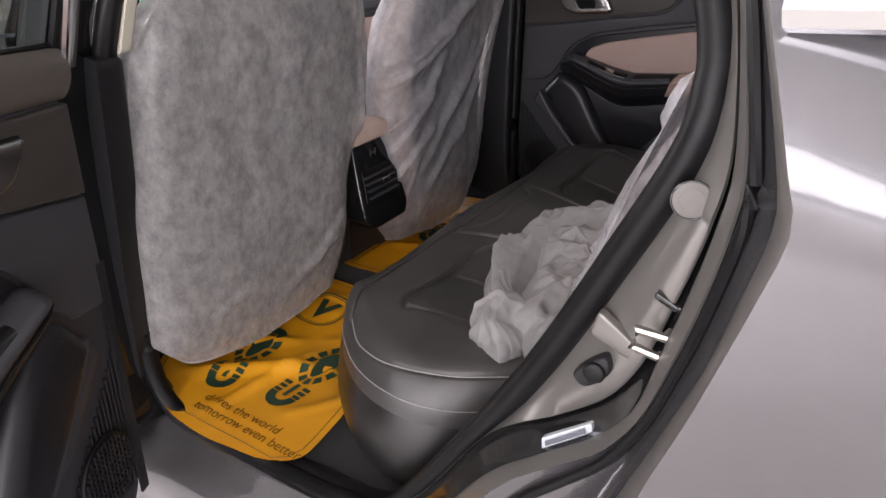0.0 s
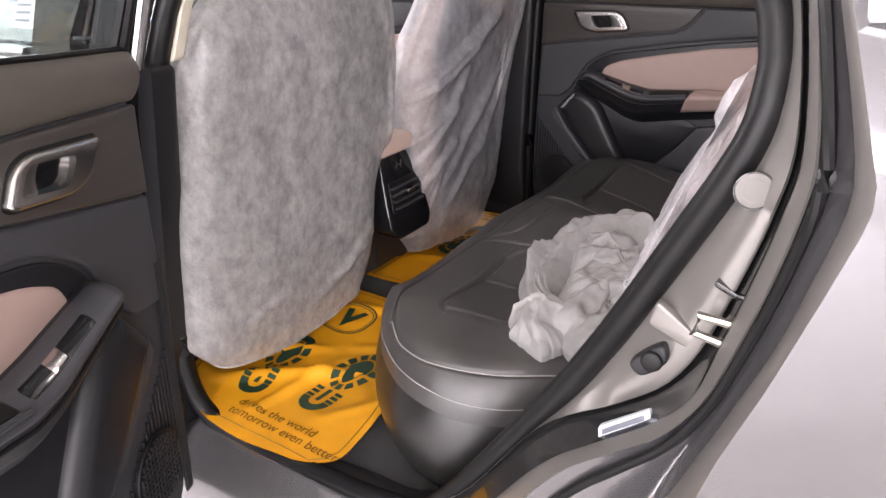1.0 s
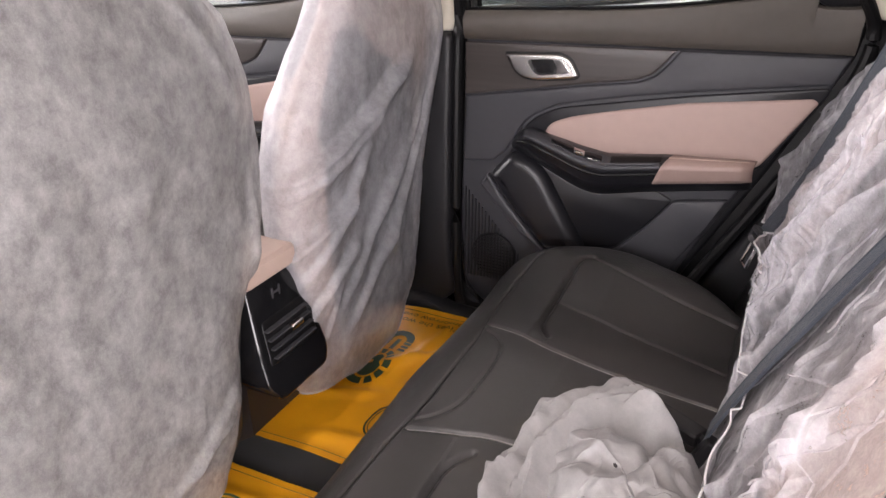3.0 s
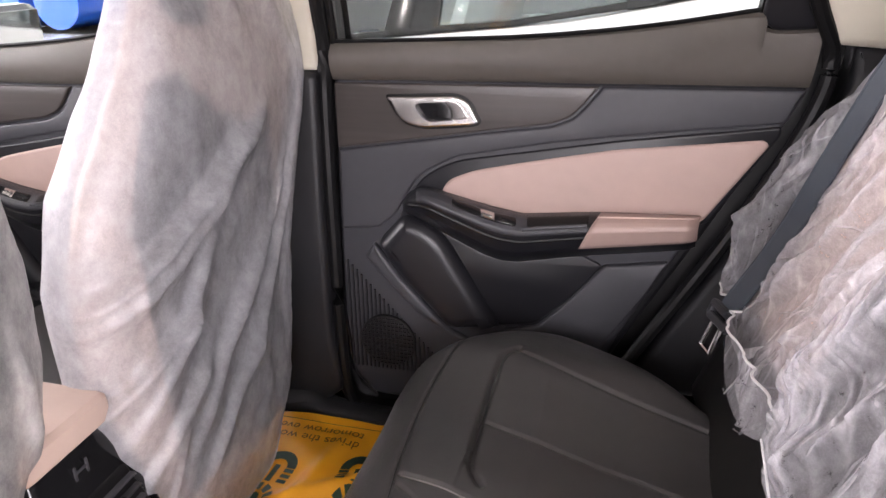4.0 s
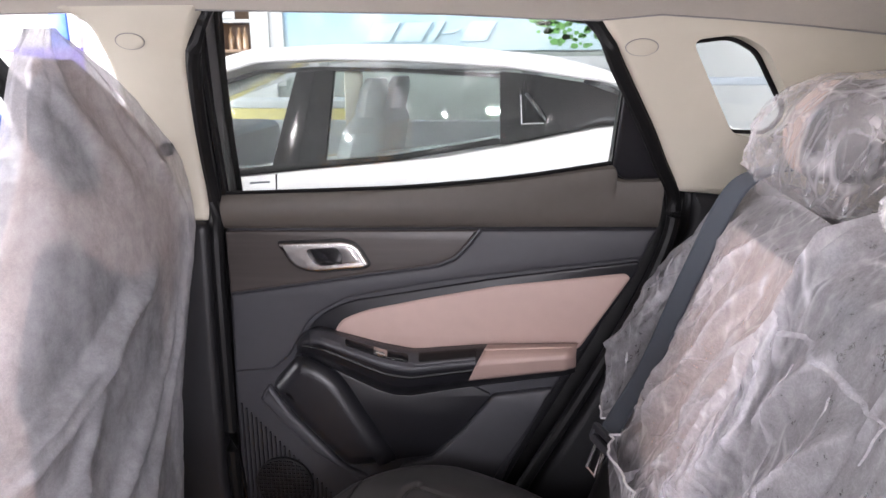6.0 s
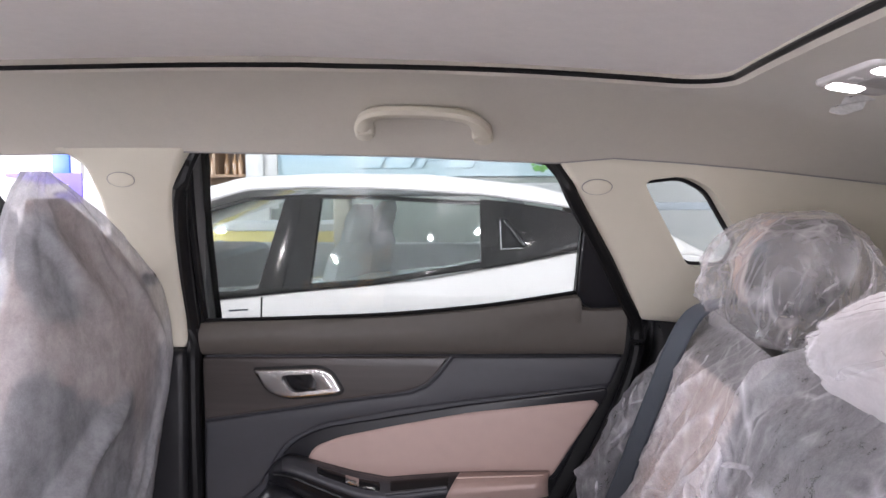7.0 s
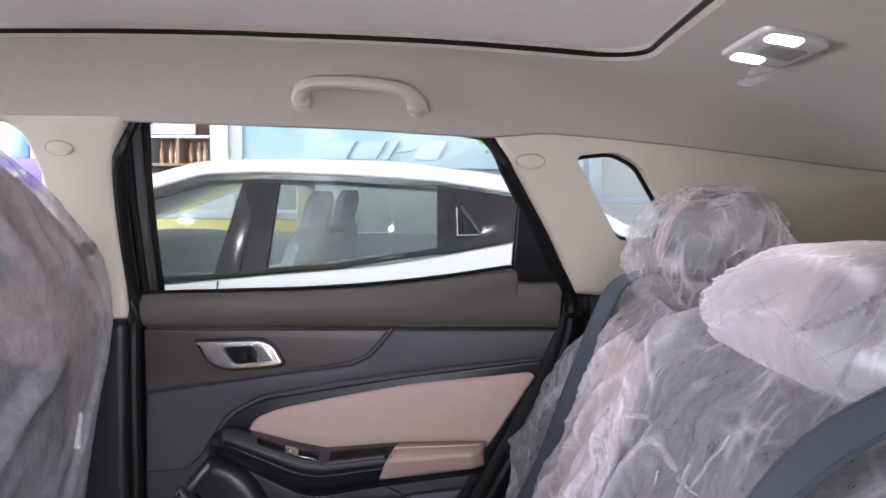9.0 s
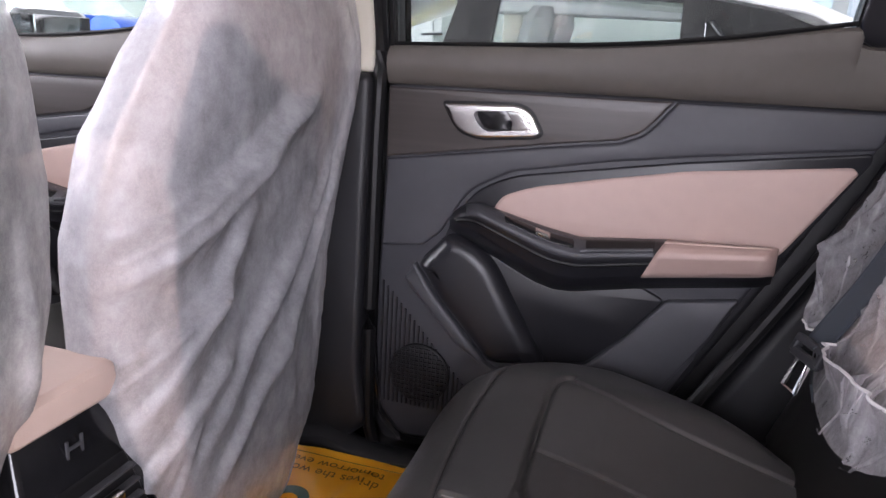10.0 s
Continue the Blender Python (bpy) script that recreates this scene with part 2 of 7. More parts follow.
RUBBER = pbr("black_rubber", (0.006, 0.006, 0.0065), 0.42, 0, 0.1, 60, 0.1, 900, spec=0.25)
CREAM = pbr("cream_trim", (0.63, 0.59, 0.49), 0.6, 0, 0.03, 30, 0.15, 900)
HEADLINER = pbr("headliner_cloth", (0.54, 0.505, 0.44), 0.9, 0, 0.04, 300, 0.3, 1500, sheen=0.2)
SHADE = pbr("sunroof_shade_cloth", (0.80, 0.75, 0.725), 0.9, 0, 0.05, 300, 0.3, 1500, sheen=0.2)
SATIN = pbr("satin_chrome", (0.62, 0.60, 0.58), 0.24, 1.0, 0.05, 80, 0.05, 900)
CHROME = pbr("chrome", (0.75, 0.75, 0.76), 0.08, 1.0, 0.03, 50, 0.0)
STEEL = pbr("zinc_plated_steel", (0.42, 0.40, 0.36), 0.36, 1.0, 0.12, 80, 0.05, 500)
BELT = pbr("belt_webbing", (0.048, 0.060, 0.078), 0.65, 0, 0.15, 400, 0.5, 900, stretch=(1, 1, 1), sheen=0.1)
YELLOW = pbr("yellow_mat_sheet", (0.86, 0.38, 0.012), 0.42, 0, 0.06, 25, 0.25, 60)
GREEN = pbr("dark_green_print", (0.025, 0.060, 0.035), 0.5, 0, 0.15, 80, 0.1, 300)
PRINT = pbr("brown_print", (0.20, 0.10, 0.02), 0.5, 0, 0.1, 80, 0.0)
PAINT = paint_mat("grey_metallic_paint", (0.145, 0.142, 0.150), rough=0.24)
# Far darker copy of the body paint: the recesses' darkness lies in the colour.
JAMB_DARK = paint_mat("dark_jamb_recess", (0.016, 0.016, 0.017), metal=0.3, rough=0.2)
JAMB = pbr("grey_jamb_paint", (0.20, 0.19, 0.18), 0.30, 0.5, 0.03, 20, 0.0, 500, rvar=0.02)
WHITE_PAINT = pbr("white_car_paint", (0.82, 0.785, 0.775), 0.25, 0, 0.02, 20, 0.0, coat=1.0)
CARPET = pbr("black_carpet", (0.012, 0.012, 0.013), 0.95, 0, 0.4, 300, 0.8, 700, sheen=0.2)
GLASS = glass_mat("car_glass", (0.76, 0.80, 0.79))
GLASS_CAR = glass_mat("white_car_glass", (0.90, 0.94, 0.93))
GLASS_DARK = glass_mat("tinted_glass", (0.60, 0.66, 0.63))
CAP = pbr("matt_grey_cap", (0.20, 0.19, 0.18), 0.6, 0, 0.05, 60, 0.0, spec=0.25)
LED = glow("lit_led", (1.0, 0.97, 0.93), 6.0)
LENS = pbr("lamp_lens", (0.70, 0.68, 0.68), 0.15, 0, 0.05, 60, 0.0)
LABEL = pbr("label_sheet", (0.55, 0.58, 0.62), 0.35, 0.2, 0.1, 60, 0.0)
INK = pbr("label_ink", (0.16, 0.17, 0.20), 0.5, 0, 0.1, 60, 0.0)
SCREEN = pbr("screen_glass", (0.01, 0.011, 0.013), 0.08, 0, 0.1, 10, 0.0, coat=1.0)
FLOOR_TILE = pbr("polished_floor_tile", (0.60, 0.585, 0.56), 0.12, 0, 0.06, 6, 0.02, 40, coat=0.3)
WALL = pbr("white_wall_paint", (0.56, 0.56, 0.555), 0.7, 0, 0.03, 8, 0.1, 200)
WOOD = pbr("shelf_wood", (0.30, 0.19, 0.12), 0.5, 0, 0.2, 30, 0.1, 200, stretch=(0.2, 1, 3))
BLUE = pbr("blue_vinyl", (0.01, 0.10, 0.55), 0.3, 0, 0.08, 20, 0.1, 100)
PURPLE = pbr("purple_banner_print", (0.16, 0.12, 0.55), 0.5, 0, 0.1, 10, 0.0)
GREY_METAL = pbr("grey_column_paint", (0.35, 0.38, 0.42), 0.5, 0, 0.05, 10, 0.05, 200)
GREY_BASE = pbr("grey_green_panel", (0.20, 0.225, 0.205), 0.5, 0, 0.1, 4, 0.05, 100)
PALE_BLUE = pbr("pale_blue_lettering", (0.42, 0.55, 0.60), 0.3, 0, 0.05, 10, 0.0)
PALE_YELLOW = pbr("pale_yellow_panel", (0.75, 0.62, 0.22), 0.5, 0, 0.05, 10, 0.0)
BOTTLE = pbr("amber_bottle", (0.35, 0.20, 0.10), 0.15, 0, 0.1, 20, 0.0, coat=0.5)
LEAF = pbr("printed_leaves", (0.10, 0.30, 0.06), 0.5, 0, 0.5, 25, 0.0)
POSTER = poster_mat()

# ---- builders ----
import mathutils

BASE = {}


def thing(name, base, label, category, kind="", group=""):
    ob = new(name)
    ob.empty_display_size = 0.05
    ob.location = base
    BASE[ob.name] = Vector(base)
    return tagged(ob, label, category, group, kind)


def part(name, geo, material, parent, label="", smooth=35, kind=""):
    """One mesh, given in the world's metres, under a thing or a part of one."""
    verts, faces = geo
    o = BASE[parent.name]
    me = bpy.data.meshes.new(name)
    me.from_pydata([(v[0] - o.x, v[1] - o.y, v[2] - o.z) for v in verts], [], faces)
    me.validate()
    bm = bmesh.new()
    bm.from_mesh(me)
    bmesh.ops.recalc_face_normals(bm, faces=bm.faces)
    bm.to_mesh(me)
    bm.free()
    for p in me.polygons:
        p.use_smooth = True
    me.set_sharp_from_angle(angle=radians(smooth))
    me.materials.append(material)
    ob = new(name, me)
    ob.parent = parent
    BASE[ob.name] = Vector(o)
    return tagged(ob, label, "", "", kind)


def solo(name, geo, material, label, category, kind="", group="", smooth=35):
    """A thing that is one mesh."""
    vs = np.array(geo[0])
    base = (float(vs[:, 0].mean()), float(vs[:, 1].mean()), float(vs[:, 2].min()))
    verts, faces = geo
    me = bpy.data.meshes.new(name)
    me.from_pydata([(v[0] - base[0], v[1] - base[1], v[2] - base[2]) for v in verts], [], faces)
    me.validate()
    bm = bmesh.new()
    bm.from_mesh(me)
    bmesh.ops.recalc_face_normals(bm, faces=bm.faces)
    bm.to_mesh(me)
    bm.free()
    for p in me.polygons:
        p.use_smooth = True
    me.set_sharp_from_angle(angle=radians(smooth))
    me.materials.append(material)
    ob = new(name, me)
    ob.location = base
    BASE[ob.name] = Vector(base)
    return tagged(ob, label, category, group, kind)


def join(*geos):
    vs, fs = [], []
    for v, f in geos:
        k = len(vs)
        vs += list(v)
        fs += [tuple(i + k for i in q) for q in f]
    return vs, fs


def mir(geo):
    v, f = geo
    return [(x, -y, z) for x, y, z in v], [tuple(reversed(q)) for q in f]


def moved(geo, m):
    return [tuple(m @ Vector(v)) for v in geo[0]], geo[1]


def fillet(pts, r=0.02, n=4):
    """The polygon with rounded corners; a corner may carry its own radius as a third number."""
    out = []
    k = len(pts)
    for i, p in enumerate(pts):
        rr = p[2] if len(p) > 2 else r
        a, b, c = Vector(pts[i - 1][:2]), Vector(p[:2]), Vector(pts[(i + 1) % k][:2])
        u, w = a - b, c - b
        d = min(rr, u.length * 0.45, w.length * 0.45)
        s, e = b + u.normalized() * d, b + w.normalized() * d
        if d < 1e-4:
            out.append((b.x, b.y))
            continue
        for j in range(n + 1):
            t = j / n
            q = s * (1 - t) ** 2 + b * 2 * t * (1 - t) + e * t * t
            out.append((q.x, q.y))
    return out


def smoothline(pts, n=8, closed=False):
    """A Catmull-Rom curve through the points."""
    out, k = [], len(pts)
    P = [Vector(p) for p in pts]
    last = k if closed else k - 1
    for i in range(last):
        if closed:
            a, b, c, d = P[i - 1], P[i], P[(i + 1) % k], P[(i + 2) % k]
        else:
            a, b, c, d = P[max(i - 1, 0)], P[i], P[i + 1], P[min(i + 2, k - 1)]
        for j in range(n):
            t = j / n
            out.append(0.5 * (2 * b + (c - a) * t + (2 * a - 5 * b + 4 * c - d) * t * t + (3 * b - 3 * c + d - a) * t ** 3))
    if not closed:
        out.append(P[-1])
    return [tuple(p) for p in out]


def area2(poly):
    return sum(poly[i - 1][0] * poly[i][1] - poly[i][0] * poly[i - 1][1] for i in range(len(poly)))


def inset(poly, d):
    """The polygon (counter-clockwise) drawn in by d."""
    out, k = [], len(poly)
    for i in range(k):
        a, b, c = Vector(poly[i - 1]), Vector(poly[i]), Vector(poly[(i + 1) % k])
        u, w = (b - a), (c - b)
        if u.length < 1e-7 or w.length < 1e-7:
            out.append(tuple(b))
            continue
        n1, n2 = Vector((-u.y, u.x)).normalized(), Vector((-w.y, w.x)).normalized()
        n = n1 + n2
        n = n / max(n.length_squared, 0.8) * 2
        out.append(tuple(b + n * d))
    return out


def yside(z):
    """The lean of the car's inner side: upright below the belt line, tumbling home above it."""
    return 0.70 if z < 1.12 else 0.70 - (z - 1.12) * 0.42


def from_side(x, z, d):
    return (x, yside(z) + d, z)


def plate(poly, d0, d1, r=0.006, hole=None, at=from_side, steps=3, dome=0.0, dome_w=0.03):
    """A panel from an outline: its face at depth d0, its back at d1, the rim rounded by r, and a soft dome on the face."""
    if area2(poly) < 0:
        poly = poly[::-1]
    rings = [[at(x, z, d1) for x, z in poly]]
    for i in range(steps + 1):
        t = i / steps * math.pi / 2
        q = inset(poly, r * (1 - math.cos(t)))
        rings.append([at(x, z, d0 + dome + r * (1 - math.sin(t))) for x, z in q])
    if dome:
        for i in (1, 2, 3, 4):
            t = i / 4
            q = inset(poly, r + dome_w * t)
            rings.append([at(x, z, d0 + dome * (1 - t) ** 2) for x, z in q])
            lastq = q
    else:
        lastq = inset(poly, r)
    k = len(poly)
    verts = [v for ring in rings for v in ring]
    faces = []
    for a in range(len(rings) - 1):
        for i in range(k):
            j = (i + 1) % k
            faces.append((a * k + i, a * k + j, (a + 1) * k + j, (a + 1) * k + i))
    top = (len(rings) - 1) * k
    loops = [[Vector((x, z, 0)) for x, z in lastq]]
    if hole:
        h = hole if area2(hole) < 0 else hole[::-1]
        loops.append([Vector((x, z, 0)) for x, z in h])
        hb = len(verts)
        verts += [at(x, z, d0) for x, z in h]
        verts += [at(x, z, d1) for x, z in h]
        m = len(h)
        for i in range(m):
            j = (i + 1) % m
            faces.append((hb + i, hb + j, hb + m + j, hb + m + i))
    from_tess = bpy_tess(loops)
    for tri in from_tess:
        faces.append(tuple(top + i if i < k else hb + i - k for i in tri))
    if not hole:
        faces.append(tuple(range(k - 1, -1, -1)))
    else:
        for tri in bpy_tess([[Vector((x, z, 0)) for x, z in poly], [Vector((x, z, 0)) for x, z in h]]):
            faces.append(tuple(i if i < k else hb + m + i - k for i in reversed(tri)))
    return verts, faces


def bpy_tess(loops):

    return mathutils.geometry.tessellate_polygon(loops)


def loft(rings, closed=True, caps=True):
    k = len(rings[0])
    verts = [v for r in rings for v in r]
    faces = []
    for a in range(len(rings) - 1):
        for i in range(k if closed else k - 1):
            j = (i + 1) % k
            faces.append((a * k + i, a * k + j, (a + 1) * k + j, (a + 1) * k + i))
    if caps and closed:
        faces.append(tuple(range(k - 1, -1, -1)))
        faces.append(tuple(range((len(rings) - 1) * k, len(rings) * k)))
    return verts, faces


def tube(path, r, n=8, closed=False, flat=1.0, up=(0, 0, 1)):
    """A tube along a path; flat squeezes its section along up."""
    P = [Vector(p) for p in path]
    rings = []
    k = len(P)
    for i, p in enumerate(P):
        a = P[i - 1] if (i or closed) else P[0]
        b = P[(i + 1) % k] if (i < k - 1 or closed) else P[-1]
        t = (b - a).normalized()
        s = t.cross(Vector(up))
        if s.length < 1e-4:
            s = t.cross(Vector((1, 0, 0)))
        s.normalize()
        w = s.cross(t).normalized()
        rr = r(i / max(1, k - 1)) if callable(r) else r
        rings.append([tuple(p + s * rr * math.cos(2 * math.pi * j / n) + w * rr * flat * math.sin(2 * math.pi * j / n)) for j in range(n)])
    if closed:
        rings.append(rings[0])
        return loft(rings, True, False)
    return loft(rings)


def grid(fn, nu, nv):
    verts = [fn(i / nu, j / nv) for j in range(nv + 1) for i in range(nu + 1)]
    faces = [(j * (nu + 1) + i, j * (nu + 1) + i + 1, (j + 1) * (nu + 1) + i + 1, (j + 1) * (nu + 1) + i) for j in range(nv) for i in range(nu)]
    return verts, faces


def rbox(c, s, r=0.01, m=None):
    """A box with rounded edges."""
    bm = bmesh.new()
    bmesh.ops.create_cube(bm, size=1)
    for v in bm.verts:
        v.co = Vector((v.co.x * s[0], v.co.y * s[1], v.co.z * s[2]))
    rr = min(r, min(s) * 0.45)
    bmesh.ops.bevel(bm, geom=bm.edges[:], offset=rr, segments=3, profile=0.6, affect="EDGES")
    bm.verts.ensure_lookup_table()
    vs = [v.co.copy() for v in bm.verts]
    fs = [tuple(v.index for v in f.verts) for f in bm.faces]
    bm.free()
    if m is not None:
        vs = [m @ v for v in vs]
    return [tuple(v + Vector(c)) for v in vs], fs


def disc(c, r, axis, thick, n=24, r2=None):
    """A short cylinder with a rounded rim, along a unit axis."""
    a = Vector(axis).normalized()
    u = a.cross(Vector((0.3, 0.5, 0.81))).normalized()
    w = a.cross(u)
    rings = []
    e = min(thick, r) * 0.3
    for d, q in ((0, r), (thick - e, r), (thick - e * 0.3, r - e * 0.4), (thick, r - e)) if r2 is None else ((0, r), (thick, r2)):
        rings.append([tuple(Vector(c) + a * d + (u * math.cos(2 * math.pi * i / n) + w * math.sin(2 * math.pi * i / n)) * q) for i in range(n)])
    return loft(rings)


def ribbon(path, width, across, thick=0.0016):
    """A strap along a path; across gives its width's direction at each point, or one for all."""
    P = smoothline(path, 8)
    k = len(P)
    ac = [Vector(across)] * k if not isinstance(across[0], (tuple, list)) else [Vector(a) for a in smoothline(across, 8)]
    rings = []
    for i in range(k):
        t = (Vector(P[min(i + 1, k - 1)]) - Vector(P[max(i - 1, 0)])).normalized()
        s = (ac[i] - t * ac[i].dot(t)).normalized()
        nn = t.cross(s)
        p = Vector(P[i])
        rings.append([tuple(p + s * width / 2 + nn * thick), tuple(p - s * width / 2 + nn * thick), tuple(p - s * width / 2 - nn * thick), tuple(p + s * width / 2 - nn * thick)])
    return loft(rings)


def ridge(p, scale, seed=0.0):
    """Sharp creases, 0 to 1."""
    return 1 - abs(noise.noise(Vector(p) * scale + Vector((seed, seed * 1.7, -seed)))) * 2


def text_mesh(name, words, size, m, material, parent, align="LEFT", spacing=1.0):
    c = bpy.data.curves.new(name, "FONT")
    c.body, c.size, c.align_x, c.extrude = words, size, align, 0.0004
    c.space_character = spacing
    tmp = new(name, c)
    bpy.context.view_layer.update()
    me = bpy.data.meshes.new_from_object(tmp.evaluated_get(bpy.context.evaluated_depsgraph_get()))
    bpy.data.objects.remove(tmp)
    o = BASE[parent.name]
    me.transform(Matrix.Translation(-o) @ m)
    me.materials.clear()
    me.materials.append(material)
    ob = new(name, me)
    ob.parent = parent
    BASE[ob.name] = Vector(o)
    return ob


def settle(P, rest_u, rest_v, pin, collide, steps=90, iters=10, gravity=(0, 0, -1), bend=0.25, drop=0.0009, damp=0.94, strides=(2,)):
    """Lets a sheet (rows x columns x 3) fall and fold: it keeps its lengths, resists bending and rests on what collide says."""
    P = P.copy()
    hold = P[pin].copy()
    V = np.zeros_like(P)
    G = np.array(gravity) * drop

    def pull(A, B, rest, k):
        d = B - A
        L = np.sqrt((d * d).sum(-1)) + 1e-9
        c = d * ((L - rest) / L * 0.5 * k)[..., None]
        A += c
        B -= c

    def pairs(axis, s, rest, k):
        n = P.shape[axis]
        for o in range(2 * s):
            idx = np.arange(o, n - s, 2 * s)
            if len(idx) == 0:
                continue
            if axis == 1:
                A, B = P[:, o:n - s:2 * s], P[:, o + s:n:2 * s]
            else:
                A, B = P[o:n - s:2 * s], P[o + s:n:2 * s]
            m = min(A.shape[axis], B.shape[axis])
            if axis == 1:
                pull(A[:, :m], B[:, :m], rest * s, k)
            else:
                pull(A[:m], B[:m], rest * s, k)

    dg = math.hypot(rest_u, rest_v)
    for st in range(steps):
        Q = P.copy()
        P += V * damp + G
        for it in range(iters):
            pairs(1, 1, rest_u, 1.0)
            pairs(0, 1, rest_v, 1.0)
            for o in (0, 1):
                pull(P[:-1, o:-1:2][:, :(P.shape[1] - o) // 2], P[1:, o + 1::2], dg, 0.3)
                pull(P[1:, o:-1:2][:, :(P.shape[1] - o) // 2], P[:-1, o + 1::2], dg, 0.3)
            if it % 3 == 0:
                for s in strides:
                    pairs(1, s, rest_u, bend)
                    pairs(0, s, rest_v, bend)
            P[pin] = hold
        collide(P)
        P[pin] = hold
        V = P - Q
    return P


def cloth_geo(P):
    r, c = P.shape[:2]
    return [tuple(p) for p in P.reshape(-1, 3).tolist()], [(j * c + i, j * c + i + 1, (j + 1) * c + i + 1, (j + 1) * c + i) for j in range(r - 1) for i in range(c - 1)]


def crease_field(U, Z, lines):
    """Sharp one-sided folds: each line runs u0, z0 to u1, z1, with its height and width."""
    D = np.zeros_like(U)
    for u0, z0, u1, z1, amp, w in lines:
        du, dz = u1 - u0, z1 - z0
        L = math.hypot(du, dz)
        t = ((U - u0) * du + (Z - z0) * dz) / (L * L)
        s = ((U - u0) * dz - (Z - z0) * du) / L + 0.006 * np.sin(t * 5 + u0 * 40)
        body = np.where(s > 0, np.clip(1 - s / w, 0, 1), np.clip(1 + s / (w * 2.6), 0, 1))
        end = np.clip(t / 0.25, 0, 1) * np.clip((1 - t) / 0.25, 0, 1)
        end = end * end * (3 - 2 * end)
        D += amp * body ** 1.3 * end
    return D


def stray_lines(seed, n, u0, u1, z0, z1, lean, spread, amp, w):
    """A handful of chance creases about a leading direction (degrees from upright)."""
    r = random.Random(seed)
    out = []
    for _ in range(n):
        u, z, L = r.uniform(u0, u1), r.uniform(z0, z1), r.uniform(0.06, 0.26)
        a = radians(lean + r.gauss(0, spread))
        out.append((u, z, u + L * math.sin(a), z - L * math.cos(a), amp * r.uniform(-0.5, 1.0), w * r.uniform(0.6, 1.6)))
    return out


def folder(seed, count, reach):
    """Folds the plane again and again about chance lines, so that what is laid over it gets straight, sharp creases."""
    r = random.Random(seed)
    lines = []
    for _ in range(count):
        a = r.uniform(0, 2 * math.pi)
        lines.append((math.cos(a), math.sin(a), r.uniform(-reach, reach)))

    def fold(x, y):
        for cx, cy, c in lines:
            d = x * cx + y * cy - c
            if d < 0:
                x -= 2 * d * cx
                y -= 2 * d * cy
        return x, y
    return fold


def creased(fold, x, y, seed):
    x, y = fold(x, y)
    return noise.noise(Vector((x * 11, y * 11, seed))) + 0.45 * noise.noise(Vector((x * 26, y * 26, seed + 4))) + 0.18 * noise.noise(Vector((x * 60, y * 60, seed + 9)))


def crumple(U, Z, seed, count, reach):
    """Sharp chance creases over a whole sheet, given its two coordinates."""
    f = folder(seed, count, reach)
    return np.array([[creased(f, u, z, seed) for u, z in zip(a, b)] for a, b in zip(U.tolist(), Z.tolist())])


def patch(poly, at, n=8, rim=0.012):
    """A curved panel within an outline, its rim turned back."""
    cx, cy = sum(p[0] for p in poly) / len(poly), sum(p[1] for p in poly) / len(poly)
    rings = [[at(x, y, rim) for x, y in poly]]
    for k in range(n + 1):
        s = 1 - k / (n + 0.5)
        rings.append([at(cx + (x - cx) * s, cy + (y - cy) * s, 0.003 if k == 0 else 0.0) for x, y in poly])
    return loft(rings)


def pleats(lines, find, seed, wide=0.010):
    """Cloth lying double along the folds: narrow tapering strips on the surface that find gives."""
    r = random.Random(seed)
    geos = []
    for u0, z0, u1, z1, amp, w in lines:
        if amp < 0:
            continue
        du, dz = u1 - u0, z1 - z0
        L = math.hypot(du, dz)
        nu, nz = -dz / L, du / L
        k = max(6, int(L / 0.012))
        rings = []
        ww = wide * r.uniform(0.5, 1.5)
        for i in range(k + 1):
            t = i / k
            h = ww * math.sin(math.pi * t) ** 0.7 * (0.75 + 0.5 * r.random()) + 0.0006
            b = 0.010 * math.sin(t * 4 + seed + u0 * 30)
            u, z = u0 + du * t + nu * b, z0 + dz * t + nz * b
            rings.append([find(u - nu * h * 0.35, z - nz * h * 0.35, 0.0015), find(u, z, 0.0035), find(u + nu * h * 0.65, z + nz * h * 0.65, 0.0015)])
        geos.append(loft(rings, False, False))
    return join(*geos)


def finder(P, up):
    """Looks up the sheet's point nearest to a place (y, z) and lifts it along up."""
    Q = P.reshape(-1, 3)

    def find(y, z, lift):
        i = int(np.argmin((Q[:, 1] - y) ** 2 + (Q[:, 2] - z) ** 2))
        dy, dz = y - Q[i, 1], z - Q[i, 2]
        k = min(1.0, 0.006 / max(1e-6, math.hypot(dy, dz)))
        return (float(Q[i, 0]) + up * lift, float(Q[i, 1] + dy * k), float(Q[i, 2] + dz * k))
    return find

# ---- showroom ----
floor = solo("floor", grid(lambda u, v: (-12 + 24 * u, -12 + 24 * v, 0), 2, 2), FLOOR_TILE, "polished pale stone showroom floor", "floor", "structure")
solo("ceiling", rbox((0, 0, 4.3), (24, 24, 0.1), 0.02), WALL, "white showroom ceiling", "ceiling", "structure")
solo("wall_north", rbox((0, 6.1, 2.1), (18, 0.2, 4.2), 0.01), WALL, "white painted showroom back wall", "wall", "structure")
solo("wall_east", rbox((9.1, 0, 2.1), (0.2, 16, 4.2), 0.01), WALL, "white painted showroom side wall", "wall", "structure")
for px, py in ((-8, -7.8), (-2.5, -7.8), (3.5, -7.8), (9, -7.8), (-8, -2.5), (-8, 3.0)):
    solo("window_post", rbox((px, py, 2.1), (0.18, 0.18, 4.2), 0.01), GREY_METAL, "grey metal post of the glazed front", "post", "structure", "posts of the glazed front")
